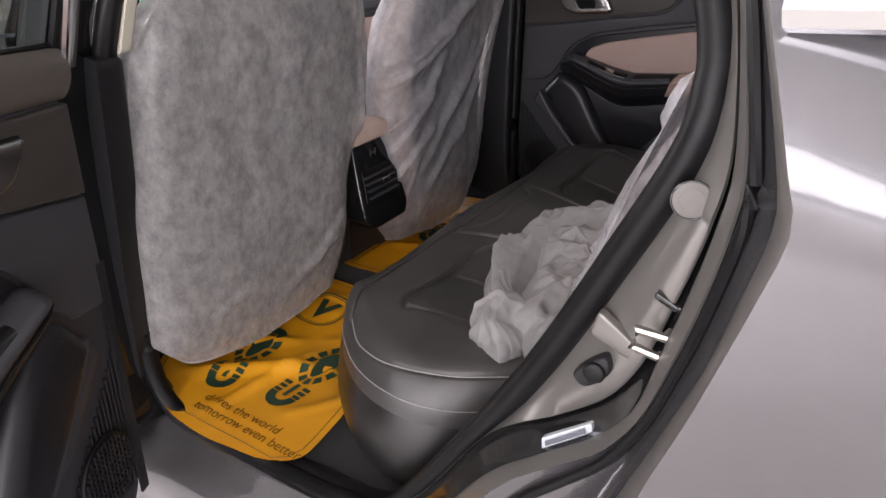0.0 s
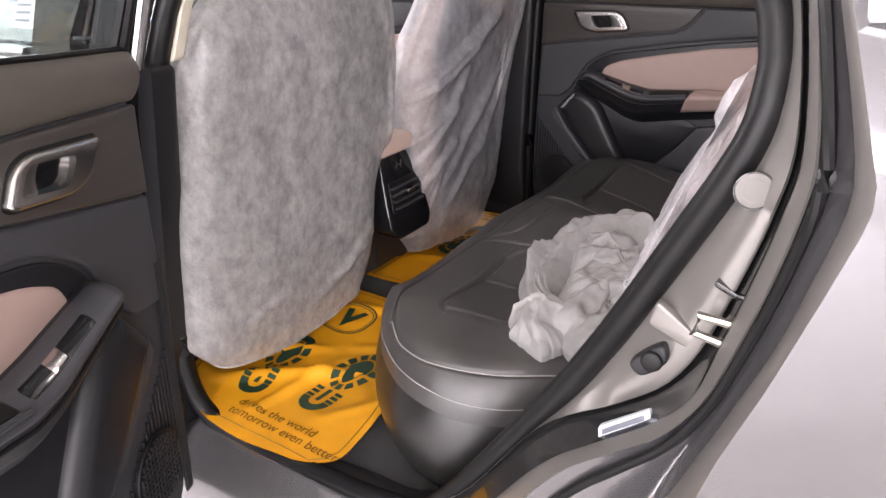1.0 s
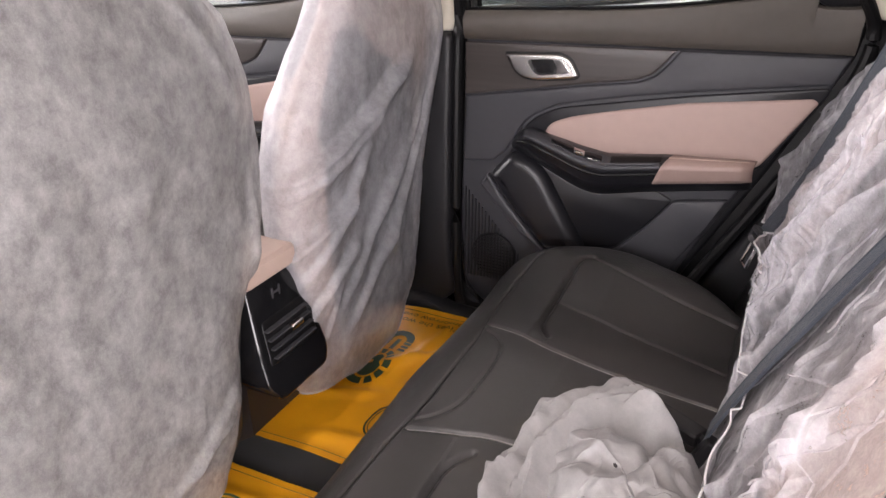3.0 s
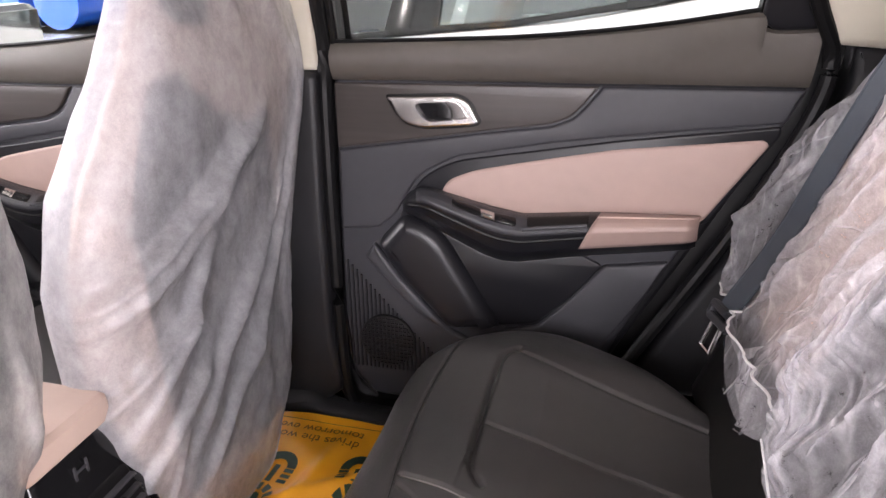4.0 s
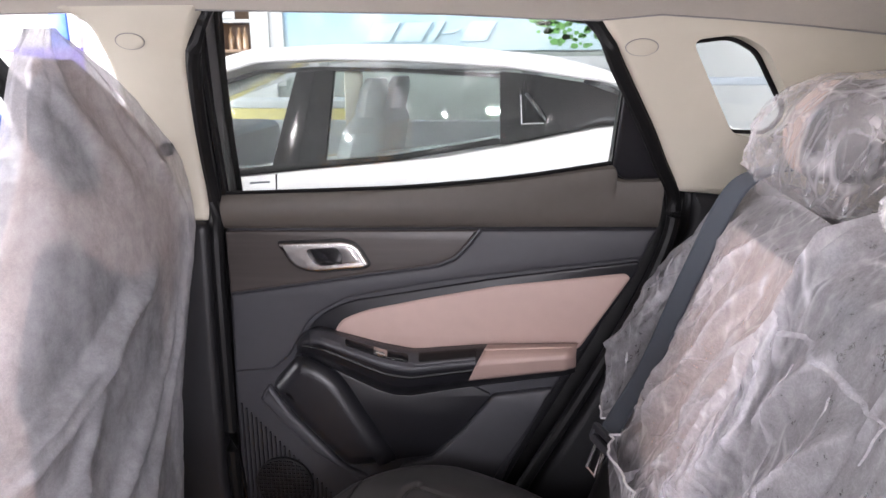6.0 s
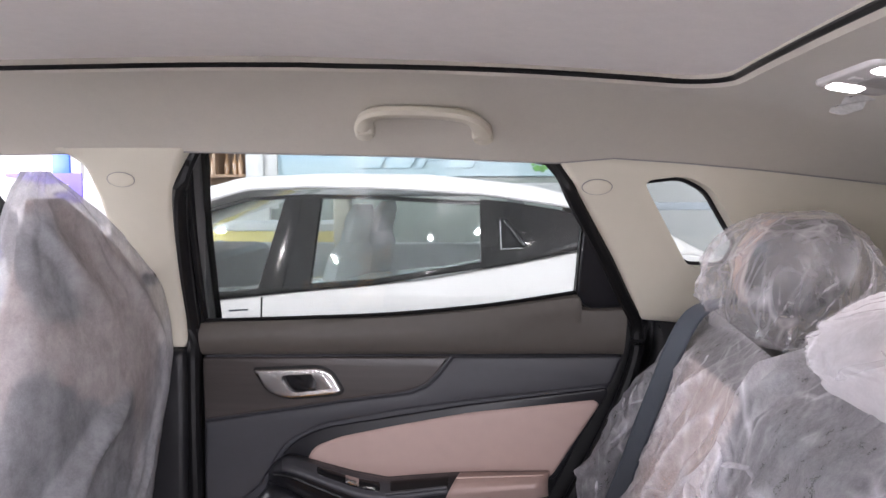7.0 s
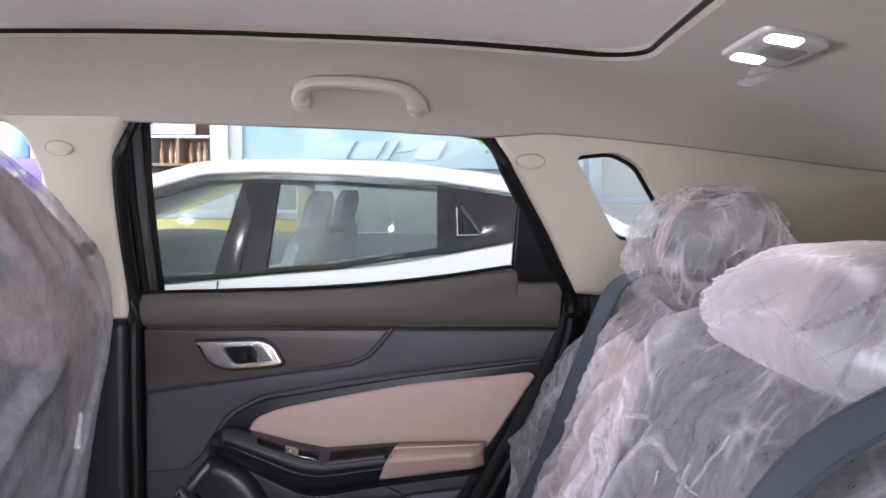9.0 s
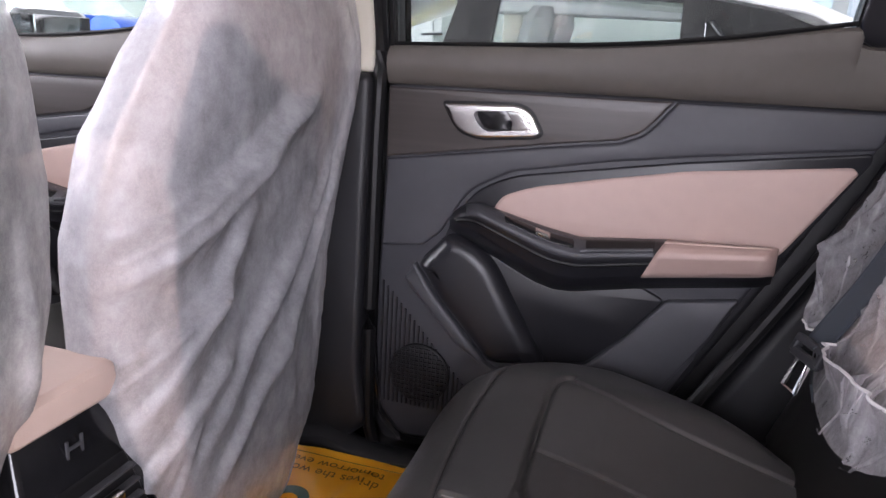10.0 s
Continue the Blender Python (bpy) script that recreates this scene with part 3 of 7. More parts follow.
outside = solo("ground", grid(lambda u, v: (-400 + 800 * u, -400 + 800 * v, -0.05), 1, 1), pbr("paving", (0.30, 0.29, 0.27), 0.8, 0, 0.2, 2, 0.2, 60), "pale paved ground outside", "ground", "structure")


def ceiling_panel(x, y):
    t = thing("ceiling_light", (x, y, 4.16), "small round ceiling downlight, lit", "ceiling light", "", "ceiling lights")
    part("housing", disc((x, y, 4.25), 0.11, (0, 0, -1), 0.06, 28), WALL, t)
    part("diffuser", disc((x, y, 4.195), 0.08, (0, 0, -1), 0.012, 28), LED, t, "glowing white diffuser")


for cx in (-3.2, 0.2, 3.4):
    for cy in (-3.4, 0.9, 4.2):
        ceiling_panel(cx, cy)

# display wall with a printed landscape
wall_poster = thing("display_wall", (0.0, 5.2, 0), "large printed landscape panel with blue sky and clouds", "display wall")
part("print", rbox((-0.05, 5.2, 2.20), (2.9, 0.06, 1.48), 0.01), POSTER, wall_poster, "sky and clouds print")
part("base_panel", rbox((-0.05, 5.2, 0.73), (2.9, 0.08, 1.44), 0.01), GREY_BASE, wall_poster, "grey-green base panel")
part("trim", rbox((-1.53, 5.18, 1.6), (0.07, 0.1, 2.6), 0.01), WALL, wall_poster, "white edge trim")
leaves = []
random.seed(5)
for i in range(260):
    a, rr = random.uniform(0, 2 * math.pi), random.random() ** 0.6
    lx, lz = 0.95 + 0.42 * rr * math.cos(a), 1.78 + 0.30 * rr * math.sin(a)
    s = random.uniform(0.015, 0.045)
    leaves.append(([(lx + s * math.cos(b + a), 5.166, lz + s * math.sin(b + a) * 0.7) for b in (0, 1.3, 2.6, 3.9, 5.2)], [(0, 1, 2, 3, 4)]))
part("printed_tree", join(*leaves), LEAF, wall_poster, "printed green tree crown", kind="stuff")
# raised brand lettering, as plain bars
for lx, w in ((-0.74, 0.21), (-0.49, 0.21), (-0.24, 0.06), (-0.13, 0.10), (0.02, 0.20)):
    tall = (1.53, 1.68) if w != 0.10 else (1.59, 1.62)
    part("letter_bar", plate([(lx, tall[0]), (lx + w, tall[0]), (lx + w + 0.09 * (tall[1] - 1.53) / 0.15, tall[1]), (lx + 0.09 * (tall[1] - 1.53) / 0.15, tall[1])], -0.02, 0.0, 0.004, at=lambda x, z, d: (x, 5.165 + d, z)), PALE_BLUE, wall_poster, "pale raised slanted bar")

shelf = thing("bottle_shelf", (-2.1, 5.3, 0), "open wooden wall shelf holding bottles", "shelf")
part("back_panel", rbox((-1.95, 5.45, 1.7), (0.62, 0.03, 0.6), 0.005), WOOD, shelf)
part("side_panel", rbox((-1.52, 5.3, 1.75), (0.27, 0.3, 1.1), 0.005), WALL, shelf)
part("side_panel", rbox((-2.36, 5.3, 1.75), (0.35, 0.3, 1.1), 0.005), WALL, shelf)
part("divider", rbox((-1.925, 5.3, 1.59), (0.022, 0.3, 0.21), 0.004), WOOD, shelf)
part("shelf_board", rbox((-1.93, 5.3, 1.475), (0.54, 0.3, 0.025), 0.004), WOOD, shelf)
part("shelf_board", rbox((-1.93, 5.3, 1.705), (0.54, 0.3, 0.025), 0.004), WALL, shelf)
part("shelf_board", rbox((-1.93, 5.3, 1.93), (0.54, 0.3, 0.025), 0.004), WALL, shelf)
part("cabinet_front", rbox((-1.99, 5.20, 1.82), (0.40, 0.02, 0.19), 0.004), WALL, shelf, "white cupboard front")
part("plinth", rbox((-2.1, 5.3, 0.7), (1.3, 0.35, 1.38), 0.01), WALL, shelf)
for bxp in (-2.10, -2.02, -1.97, -1.85, -1.78, -1.73):
    prof = [(0.0, 0.022), (0.10, 0.024), (0.13, 0.020), (0.155, 0.009), (0.20, 0.009), (0.205, 0.004)]
    rings = [[(bxp + r * math.cos(a * math.pi / 6), 5.24 + r * math.sin(a * math.pi / 6), 1.4875 + h * 0.85) for a in range(12)] for h, r in prof]
    solo("bottle", loft(rings), BOTTLE, "small amber glass bottle on the shelf", "bottle", group="bottles on the shelf")
counter = thing("reception_counter", (-1.6, 3.9, 0), "pale yellow reception counter", "counter")
part("front_panel", rbox((-1.6, 3.9, 0.55), (2.2, 0.08, 1.1), 0.02), PALE_YELLOW, counter)
part("worktop", rbox((-1.6, 4.1, 1.12), (2.3, 0.5, 0.05), 0.015), WALL, counter)
blue_col = thing("blue_column_sign", (-3.2, 5.0, 0), "blue and white column banner", "banner")
part("post", rbox((-3.2, 5.06, 1.2), (0.36, 0.06, 2.4), 0.01), WALL, blue_col)
part("blue_stripe", rbox((-3.18, 5.02, 1.75), (0.15, 0.02, 0.5), 0.004), BLUE, blue_col)
ban = thing("roll_up_banner", (-2.65, 4.0, 0), "purple roll-up banner on a stand", "banner")
part("sheet", rbox((-2.65, 4.0, 0.68), (0.55, 0.012, 1.20), 0.004), WALL, ban)
part("purple_band", rbox((-2.65, 4.0, 1.38), (0.55, 0.012, 0.20), 0.004), PURPLE, ban)
part("stand", rbox((-2.65, 4.0, 0.05), (0.6, 0.2, 0.08), 0.02), GREY_METAL, ban)
part("writing_bar", rbox((-2.62, 3.988, 1.38), (0.3, 0.006, 0.05), 0.002), LENS, ban)
colm = thing("steel_window_column", (1.31, 4.0, 0), "blue-grey steel window column with a cross bar", "column", "structure")
part("post", rbox((1.31, 4.0, 2.1), (0.075, 0.1, 4.2), 0.01), GREY_METAL, colm)
part("cross_bar", rbox((1.75, 4.0, 1.25), (0.85, 0.06, 0.05), 0.01), GREY_METAL, colm)

# ---- cars outside ----


def lean_at(y0, k, z0, sgn=1):
    return lambda x, z, d: (x, y0 + max(0, z - z0) * k + d * sgn, z)


def wheel(parent, x, y, z, r):
    w = part("wheel", disc((x, y + 0.02, z), r * 0.66, (0, 1, 0), 0.16, 28), SATIN, parent, "alloy wheel")
    t = [(x + (r - 0.05) * math.cos(a), y + 0.11, z + (r - 0.05) * math.sin(a)) for a in [2 * math.pi * i / 32 for i in range(32)]]
    part("tyre", tube(t, 0.09, 10, True, 0.9, (0, 1, 0)), RUBBER, w, "black rubber tyre")


def white_car(x0, y0, z0):
    """A white crossover, its side towards the grey car; built at the origin's place and shifted."""
    car = thing("white_car", (x0, y0 + 0.9, z0), "white crossover with black pillars, parked alongside", "car")
    at = lean_at(2.05, 0.28, 0.95)
    sh = lambda g: ([(x + x0, y - 2.05 + y0, z + z0) for x, y, z in g[0]], g[1])
    low = fillet([(-2.6, 0.45), (-1.9, 0.25), (2.1, 0.25), (2.25, 0.6), (2.1, 0.98), (1.45, 1.08), (1.1, 1.135), (0.773, 1.13), (0.50, 1.075), (0.193, 1.02), (-0.247, 0.98), (-0.74, 0.925), (-1.2, 0.90), (-2.2, 0.80), (-2.65, 0.68)], 0.05)
    part("side_panel", sh(plate(low, 0, 0.5, 0.012, at=at)), WHITE_PAINT, car)
    roof = fillet([(-1.35, 1.10), (-0.775, 1.30), (-0.55, 1.365), (-0.31, 1.375), (0.0, 1.368), (0.396, 1.345), (0.80, 1.285), (1.15, 1.12), (1.30, 1.10), (1.05, 1.235), (0.76, 1.345), (0.60, 1.385), (0.18, 1.43), (-0.245, 1.435), (-0.58, 1.42), (-0.90, 1.33), (-1.45, 1.10)], 0.03)
    part("roof", sh(plate(roof, 0.0, 1.3, 0.02, at=at)), WHITE_PAINT, car)
    part("door_seam", sh(plate([(-0.475, 0.60), (-0.469, 0.60), (-0.455, 0.95), (-0.461, 0.95)], -0.0015, 0.02, 0.001, at=at)), RUBBER, car)
    wf = fillet([(-1.10, 1.10), (-0.754, 1.262), (-0.54, 1.325), (-0.385, 1.332), (-0.478, 0.985), (-0.731, 0.955), (-1.12, 0.95)], 0.015)
    wr = fillet([(-0.238, 1.330), (-0.02, 1.328), (0.392, 1.306), (0.400, 1.088), (0.18, 1.048), (-0.024, 1.020), (-0.268, 1.000)], 0.015)
    # the black window band: pieces round the two panes
    part("b_pillar", sh(plate(fillet([(-0.385, 1.345), (-0.238, 1.347), (-0.268, 0.985), (-0.478, 0.970)], 0.004), -0.004, 0.03, 0.003, at=at)), PILLAR_GLOSS, car, "gloss black pillar")
    part("pillar_seam", sh(plate([(-0.318, 1.345), (-0.312, 1.345), (-0.372, 0.980), (-0.378, 0.980)], -0.0055, 0.0, 0.0005, at=at)), RUBBER, car)
    part("c_pillar", sh(plate(fillet([(0.392, 1.332), (0.52, 1.318), (0.70, 1.29), (1.10, 1.15), (0.90, 1.143), (0.77, 1.135), (0.51, 1.082), (0.400, 1.062)], 0.01), -0.004, 0.03, 0.003, at=at)), PILLAR_GLOSS, car, "gloss black rear pillar")
    part("quarter_seam", sh(plate([(0.515, 1.312), (0.521, 1.312), (0.632, 1.110), (0.626, 1.110)], -0.0055, 0.0, 0.0005, at=at)), RUBBER, car)
    part("window_trim", sh(plate(fillet([(-1.15, 1.12), (-0.765, 1.275), (-0.535, 1.34), (-0.30, 1.352), (0.0, 1.345), (0.396, 1.322), (0.396, 1.306), (-0.02, 1.330), (-0.30, 1.335), (-0.54, 1.325), (-0.754, 1.262), (-1.10, 1.10)], 0.003), -0.005, 0.02, 0.002, at=at)), PILLAR_GLOSS, car, "black upper window trim")
    part("belt_trim", sh(plate(fillet([(-1.15, 0.955), (-0.731, 0.958), (-0.268, 1.003), (-0.02, 1.022), (0.40, 1.090), (0.40, 1.066), (0.0, 1.003), (-0.247, 0.980), (-0.74, 0.928), (-1.15, 0.92)], 0.003), -0.005, 0.02, 0.002, at=at)), PILLAR_GLOSS, car, "black window sill strip")
    for k, w in (("front_window", wf), ("rear_window", wr)):
        g = part(k, sh(plate(inset(w if area2(w) > 0 else w[::-1], -0.004), 0.006, 0.010, 0.001, at=at)), GLASS_CAR, car, "lightly tinted side window")
        g.visible_shadow = False
    part("door_handle_recess", sh(plate(fillet([(0.461, 1.257), (0.500, 1.262), (0.545, 1.205), (0.579, 1.153), (0.54, 1.138), (0.470, 1.129)], 0.012), -0.0065, 0.0, 0.002, at=at)), RUBBER, car, "dark handle recess")
    part("door_handle", sh(tube([at(0.492, 1.25, -0.012), at(0.535, 1.20, -0.022), at(0.566, 1.152, -0.012)], 0.009, 8)), GLOSS_BLACK, car, "gloss black hidden door handle")
    part("handle_trim", sh(tube([at(0.475, 1.245, -0.008), at(0.478, 1.140, -0.008), at(0.56, 1.143, -0.008)], 0.003, 6)), CHROME, car)
    # inside, seen through the panes
    part("dashboard", sh(rbox((-1.15, 2.9, 0.93), (0.45, 1.4, 0.25), 0.08)), PLASTIC_GREY, car)
    for sx in (-0.30, 0.72):
        for sy in (2.55, 3.25):
            prof = [(0.70, 0.24, 0.10), (0.90, 0.25, 0.10), (1.08, 0.22, 0.09), (1.14, 0.11, 0.06), (1.25, 0.13, 0.06), (1.30, 0.09, 0.04)]
            rings = [[(sx + 0.25 * (z - 0.7) + tx * math.cos(a), sy + wy * math.sin(a), z) for a in [2 * math.pi * i / 16 for i in range(16)]] for z, wy, tx in prof]
            part("seat", sh(loft(rings)), LINING, car, "grey seat back")
    part("inner_pillar", sh(rbox((-0.52, 3.75, 1.12), (0.11, 0.06, 0.5), 0.02)), CREAM, car, "pale inner pillar")
    part("far_side", sh(rbox((0.0, 3.87, 0.6), (4.0, 0.06, 0.7), 0.03)), WHITE_PAINT, car)
    part("far_door_trim", sh(rbox((-0.2, 3.80, 0.66), (3.0, 0.05, 0.74), 0.02)), LINING, car, "grey door lining of the far side")
    part("far_roof_rail", sh(rbox((-0.1, 3.72, 1.36), (2.2, 0.10, 0.08), 0.03)), LINING, car, "grey headlining edge")
    part("far_pillar", sh(moved(rbox((0, 0, 0), (0.10, 0.05, 0.46), 0.02), Matrix.Translation((0.62, 3.78, 1.16)) @ Matrix.Rotation(radians(-25), 4, "Y"))), LINING, car, "grey far pillar")
    part("tailgate", sh(rbox((2.1, 2.95, 0.75), (0.2, 1.75, 0.8), 0.08)), WHITE_PAINT, car)
    part("front_bumper", sh(rbox((-2.5, 2.95, 0.5), (0.3, 1.75, 0.5), 0.08)), WHITE_PAINT, car)
    part("bonnet", sh(rbox((-1.95, 2.95, 0.84), (1.3, 1.6, 0.12), 0.05)), WHITE_PAINT, car)
    mir_g = part("door_mirror", sh(rbox((-1.0, 1.93, 1.02), (0.10, 0.2, 0.13), 0.04)), WHITE_PAINT, car, "white door mirror")
    part("mirror_far", sh(rbox((-1.36, 3.93, 0.96), (0.10, 0.22, 0.16), 0.05)), CHROME, car, "far door mirror")
    for wx in (-1.55, 1.25):
        wheel(car, x0 + wx, y0 - 0.03, 0.33, 0.34)
    return car


white_car(0.0, 2.05, 0.0)

# a second white car further along, with blue vinyl rolls on its bonnet
suv = thing("white_suv", (-3.6, 4.2, 0), "white car with its roof and windscreen showing", "car")
at2 = lean_at(3.3, 0.25, 1.0)
part("side_panel", plate(fillet([(-5.2, 0.3), (-1.7, 0.3), (-1.65, 0.75), (-2.2, 0.93), (-2.75, 0.98), (-5.2, 1.0)], 0.08), 0, 1.6, 0.03, at=at2), WHITE_PAINT, suv)
part("roof", plate(fillet([(-5.0, 1.45), (-3.2, 1.50), (-2.65, 1.42), (-2.35, 1.10), (-2.30, 0.97), (-2.42, 0.97), (-2.72, 1.36), (-3.2, 1.43), (-5.0, 1.38)], 0.03), 0, 1.4, 0.02, at=at2), WHITE_PAINT, suv)
sg = part("side_window", plate(fillet([(-4.9, 1.37), (-3.2, 1.42), (-2.76, 1.36), (-2.50, 1.02), (-4.9, 1.02)], 0.02), 0.01, 0.02, 0.002, at=at2), GLASS_DARK, suv, "tinted side window")
for wx in (-2.3, -4.6):
    wheel(suv, wx, 3.27, 0.33, 0.34)
roll_st = thing("blue_play_stand", (-2.4, 2.6, 0), "blue vinyl foam rolls stacked on a low stand", "foam rolls")
part("stand", rbox((-2.4, 2.6, 0.45), (0.75, 0.5, 0.9), 0.03), WHITE_PAINT, roll_st)
part("roll", disc((-2.52, 2.38, 1.02), 0.115, (0, 1, 0), 0.5, 24), BLUE, roll_st)
part("roll", disc((-2.22, 2.40, 1.04), 0.125, (0, 1, 0), 0.45, 24), BLUE, roll_st)
part("block", rbox((-2.50, 2.45, 1.14), (0.22, 0.3, 0.05), 0.02), BLUE, roll_st)

# ---- the grey car's body ----
SKIN = 0.16
body = thing("car_body", (0.3, 0, 0.0), "dark grey metallic crossover with its rear door open", "car")
# the door opening, as a loop of x and z
OPEN = [(-0.05, 1.478), (0.15, 1.480), (0.35, 1.474), (0.55, 1.455), (0.635, 1.422), (0.69, 1.325), (0.745, 1.205), (0.765, 1.13), (0.755, 1.06), (0.705, 0.945), (0.625, 0.785), (0.535, 0.615), (0.42, 0.425), (0.31, 0.335), (0.15, 0.312), (-0.06, 0.308), (-0.125, 0.345), (-0.135, 0.50), (-0.132, 0.75), (-0.128, 1.00), (-0.115, 1.20), (-0.088, 1.40)]
SEAL = [(-0.02, 1.478), (0.15, 1.480), (0.35, 1.472), (0.52, 1.450), (0.580, 1.412), (0.612, 1.352), (0.672, 1.248), (0.702, 1.19), (0.734, 1.128), (0.736, 1.06), (0.697, 0.945), (0.62, 0.785), (0.53, 0.615), (0.42, 0.425), (0.31, 0.335), (0.15, 0.312), (-0.06, 0.308), (-0.115, 0.345), (-0.125, 0.50), (-0.125, 0.75), (-0.122, 1.00), (-0.112, 1.20), (-0.090, 1.36), (-0.062, 1.44)]
LOOP = smoothline(OPEN, 5, True)
if area2(LOOP) > 0:
    LOOP = LOOP[::-1]
LOOP_OUT = LOOP[::-1]


def loop_at(off, d):
    """The opening's loop drawn out by off, at depth d from the car's inner side."""
    q = inset(LOOP_OUT, -off)
    return [from_side(x, z, d) for x, z in q]


OPEN_LEFT = [p for p in OPEN if p[0] < 0.56 and p[1] > 1.4] + [(0.66, 1.43), (0.715, 1.33), (0.772, 1.211), (0.786, 1.17), (0.79, 1.135), (0.78, 1.065), (0.72, 0.93), (0.645, 0.773), (0.552, 0.611), (0.39, 0.37)] + [(0.29, 0.325), (0.15, 0.312), (-0.06, 0.308), (-0.19, 0.325), (-0.240, 0.42), (-0.240, 0.634), (-0.225, 0.815), (-0.203, 0.976), (-0.160, 1.112), (-0.12, 1.26), (-0.08, 1.40)]
LOOP_LEFT = smoothline(OPEN_LEFT, 5, True)
for s, nm in ((1, "right"), (-1, "left")):
    f = (lambda g: g) if s > 0 else mir
    if s > 0:
        part("weatherstrip", tube([from_side(x, z, -0.010 if z < 1.38 else -0.010 + (z - 1.38) * 0.5) for x, z in smoothline(SEAL, 6, True)], 0.013, 10, True), RUBBER, body, "black rubber door seal")
        part("opening_flange", loft([loop_at(0.004, -0.005), loop_at(0.004, 0.02), loop_at(0.004, 0.05), loop_at(-0.035, 0.055), loop_at(0.004, 0.062), loop_at(0.04, 0.07)], True, False), RUBBER, body, "black flange behind the seal")
    else:
        part("weatherstrip", mir(tube([(x, 0.694 - 0.42 * (0.5 * (z - 1.12) + 0.5 * math.hypot(z - 1.12, 0.08)), z) for x, z in LOOP_LEFT], 0.020, 12, True)), RUBBER, body, "black rubber door seal")


def even(pts, n=40):
    """The curve through the points, at n + 1 even steps."""
    q = [Vector(p) for p in smoothline(pts, 10)]
    cum = [0.0]
    for a, b in zip(q, q[1:]):
        cum.append(cum[-1] + (b - a).length)
    out = []
    for i in range(n + 1):
        d = cum[-1] * i / n
        j = max(k for k in range(len(q)) if cum[k] <= d + 1e-9)
        j = min(j, len(q) - 2)
        t = (d - cum[j]) / max(1e-9, cum[j + 1] - cum[j])
        out.append(q[j].lerp(q[j + 1], t))
    return out


def side_curve(y, xz, top):
    """A curve of the left jamb at depth y, carried up along the leaning pillar to top, at even turns about the opening's middle."""
    p = [(top[0], -y + 0.42 * 0.25, top[1])] + [(x, -y + max(0, z - 1.14) * 0.42, z) for x, z in xz]
    q = np.array([tuple(v) for v in smoothline(p, 24)])
    ang = np.unwrap(np.arctan2(q[:, 2] - 1.15, q[:, 0] - 0.30))
    want = np.linspace(radians(36), radians(-84), 61)
    o = np.argsort(ang)
    return [Vector((float(np.interp(w, ang[o], q[o, 0])), float(np.interp(w, ang[o], q[o, 1])), float(np.interp(w, ang[o], q[o, 2])))) for w in want]


J1 = side_curve(0.690, [(0.745, 1.30), (0.788, 1.213), (0.805, 1.13), (0.792, 1.064), (0.736, 0.93), (0.663, 0.778), (0.569, 0.619), (0.421, 0.399), (0.25, 0.30)], (0.64, 1.42))
J2 = side_curve(0.725, [(0.77, 1.29), (0.801, 1.217), (0.827, 1.09), (0.819, 1.006), (0.798, 0.916), (0.775, 0.836), (0.741, 0.772), (0.682, 0.718), (0.58, 0.638), (0.442, 0.439), (0.27, 0.32)], (0.66, 1.43))
J3 = side_curve(0.770, [(0.78, 1.29), (0.812, 1.221), (0.837, 1.097), (0.832, 1.031), (0.818, 0.955), (0.80, 0.876), (0.782, 0.803), (0.741, 0.747), (0.676, 0.689), (0.603, 0.617), (0.46, 0.42), (0.29, 0.315)], (0.67, 1.44))
J4 = side_curve(0.800, [(0.80, 1.29), (0.824, 1.224), (0.852, 1.107), (0.852, 1.051), (0.84, 0.974), (0.823, 0.90), (0.801, 0.823), (0.762, 0.757), (0.708, 0.707), (0.633, 0.631), (0.50, 0.43), (0.32, 0.31)], (0.68, 1.45))
J5 = side_curve(0.840, [(0.82, 1.29), (0.842, 1.229), (0.877, 1.126), (0.885, 1.071), (0.871, 0.995), (0.856, 0.927), (0.833, 0.854), (0.811, 0.788), (0.76, 0.66), (0.62, 0.44), (0.40, 0.30)], (0.69, 1.46))
J6 = side_curve(0.885, [(0.835, 1.29), (0.854, 1.233), (0.892, 1.131), (0.902, 1.09), (0.89, 1.031), (0.876, 0.975), (0.858, 0.906), (0.836, 0.833), (0.79, 0.68), (0.66, 0.44), (0.44, 0.28)], (0.70, 1.47))


def strip(*curves):
    return loft([[tuple(p) for p in c] for c in curves], False, False)


def between(a, b, t, push=0.0):
    return [p.lerp(q, t) + Vector((0, push, 0)) for p, q in zip(a, b)]


part("jamb_panel", strip(between(J1, J2, -0.3, 0.01), J1, between(J1, J2, 0.5, -0.002), between(J1, J2, 0.94), between(J1, J2, 1.0, 0.006)), JAMB, body, "light grey painted door jamb", smooth=85)
part("jamb_channel", strip(between(J2, J3, 0, 0.006), between(J2, J3, 0.10, 0.016), between(J2, J3, 0.85, 0.010), between(J2, J3, 1.0, 0.0)), JAMB_DARK, body, "dark channel of the jamb", smooth=85)
part("jamb_lip", strip(between(J3, J4, 0.0, 0.004), between(J3, J4, 0.15, -0.003), between(J3, J4, 0.85, -0.003), between(J3, J4, 1.0, 0.004)), JAMB, body, "silver-grey painted lip of the jamb", smooth=85)
part("outer_seal", tube([tuple(p) for p in between(J4, J5, 0.25, 0.008)], 0.006, 8), RUBBER, body, "black outer rubber seal")
part("jamb_gutter", strip(between(J4, J5, 0.0, 0.006), between(J4, J5, 0.2, 0.018), between(J4, J5, 0.8, 0.016), between(J4, J5, 1.0, 0.004)), PAINT, body, "grey outer gutter of the jamb", smooth=85)
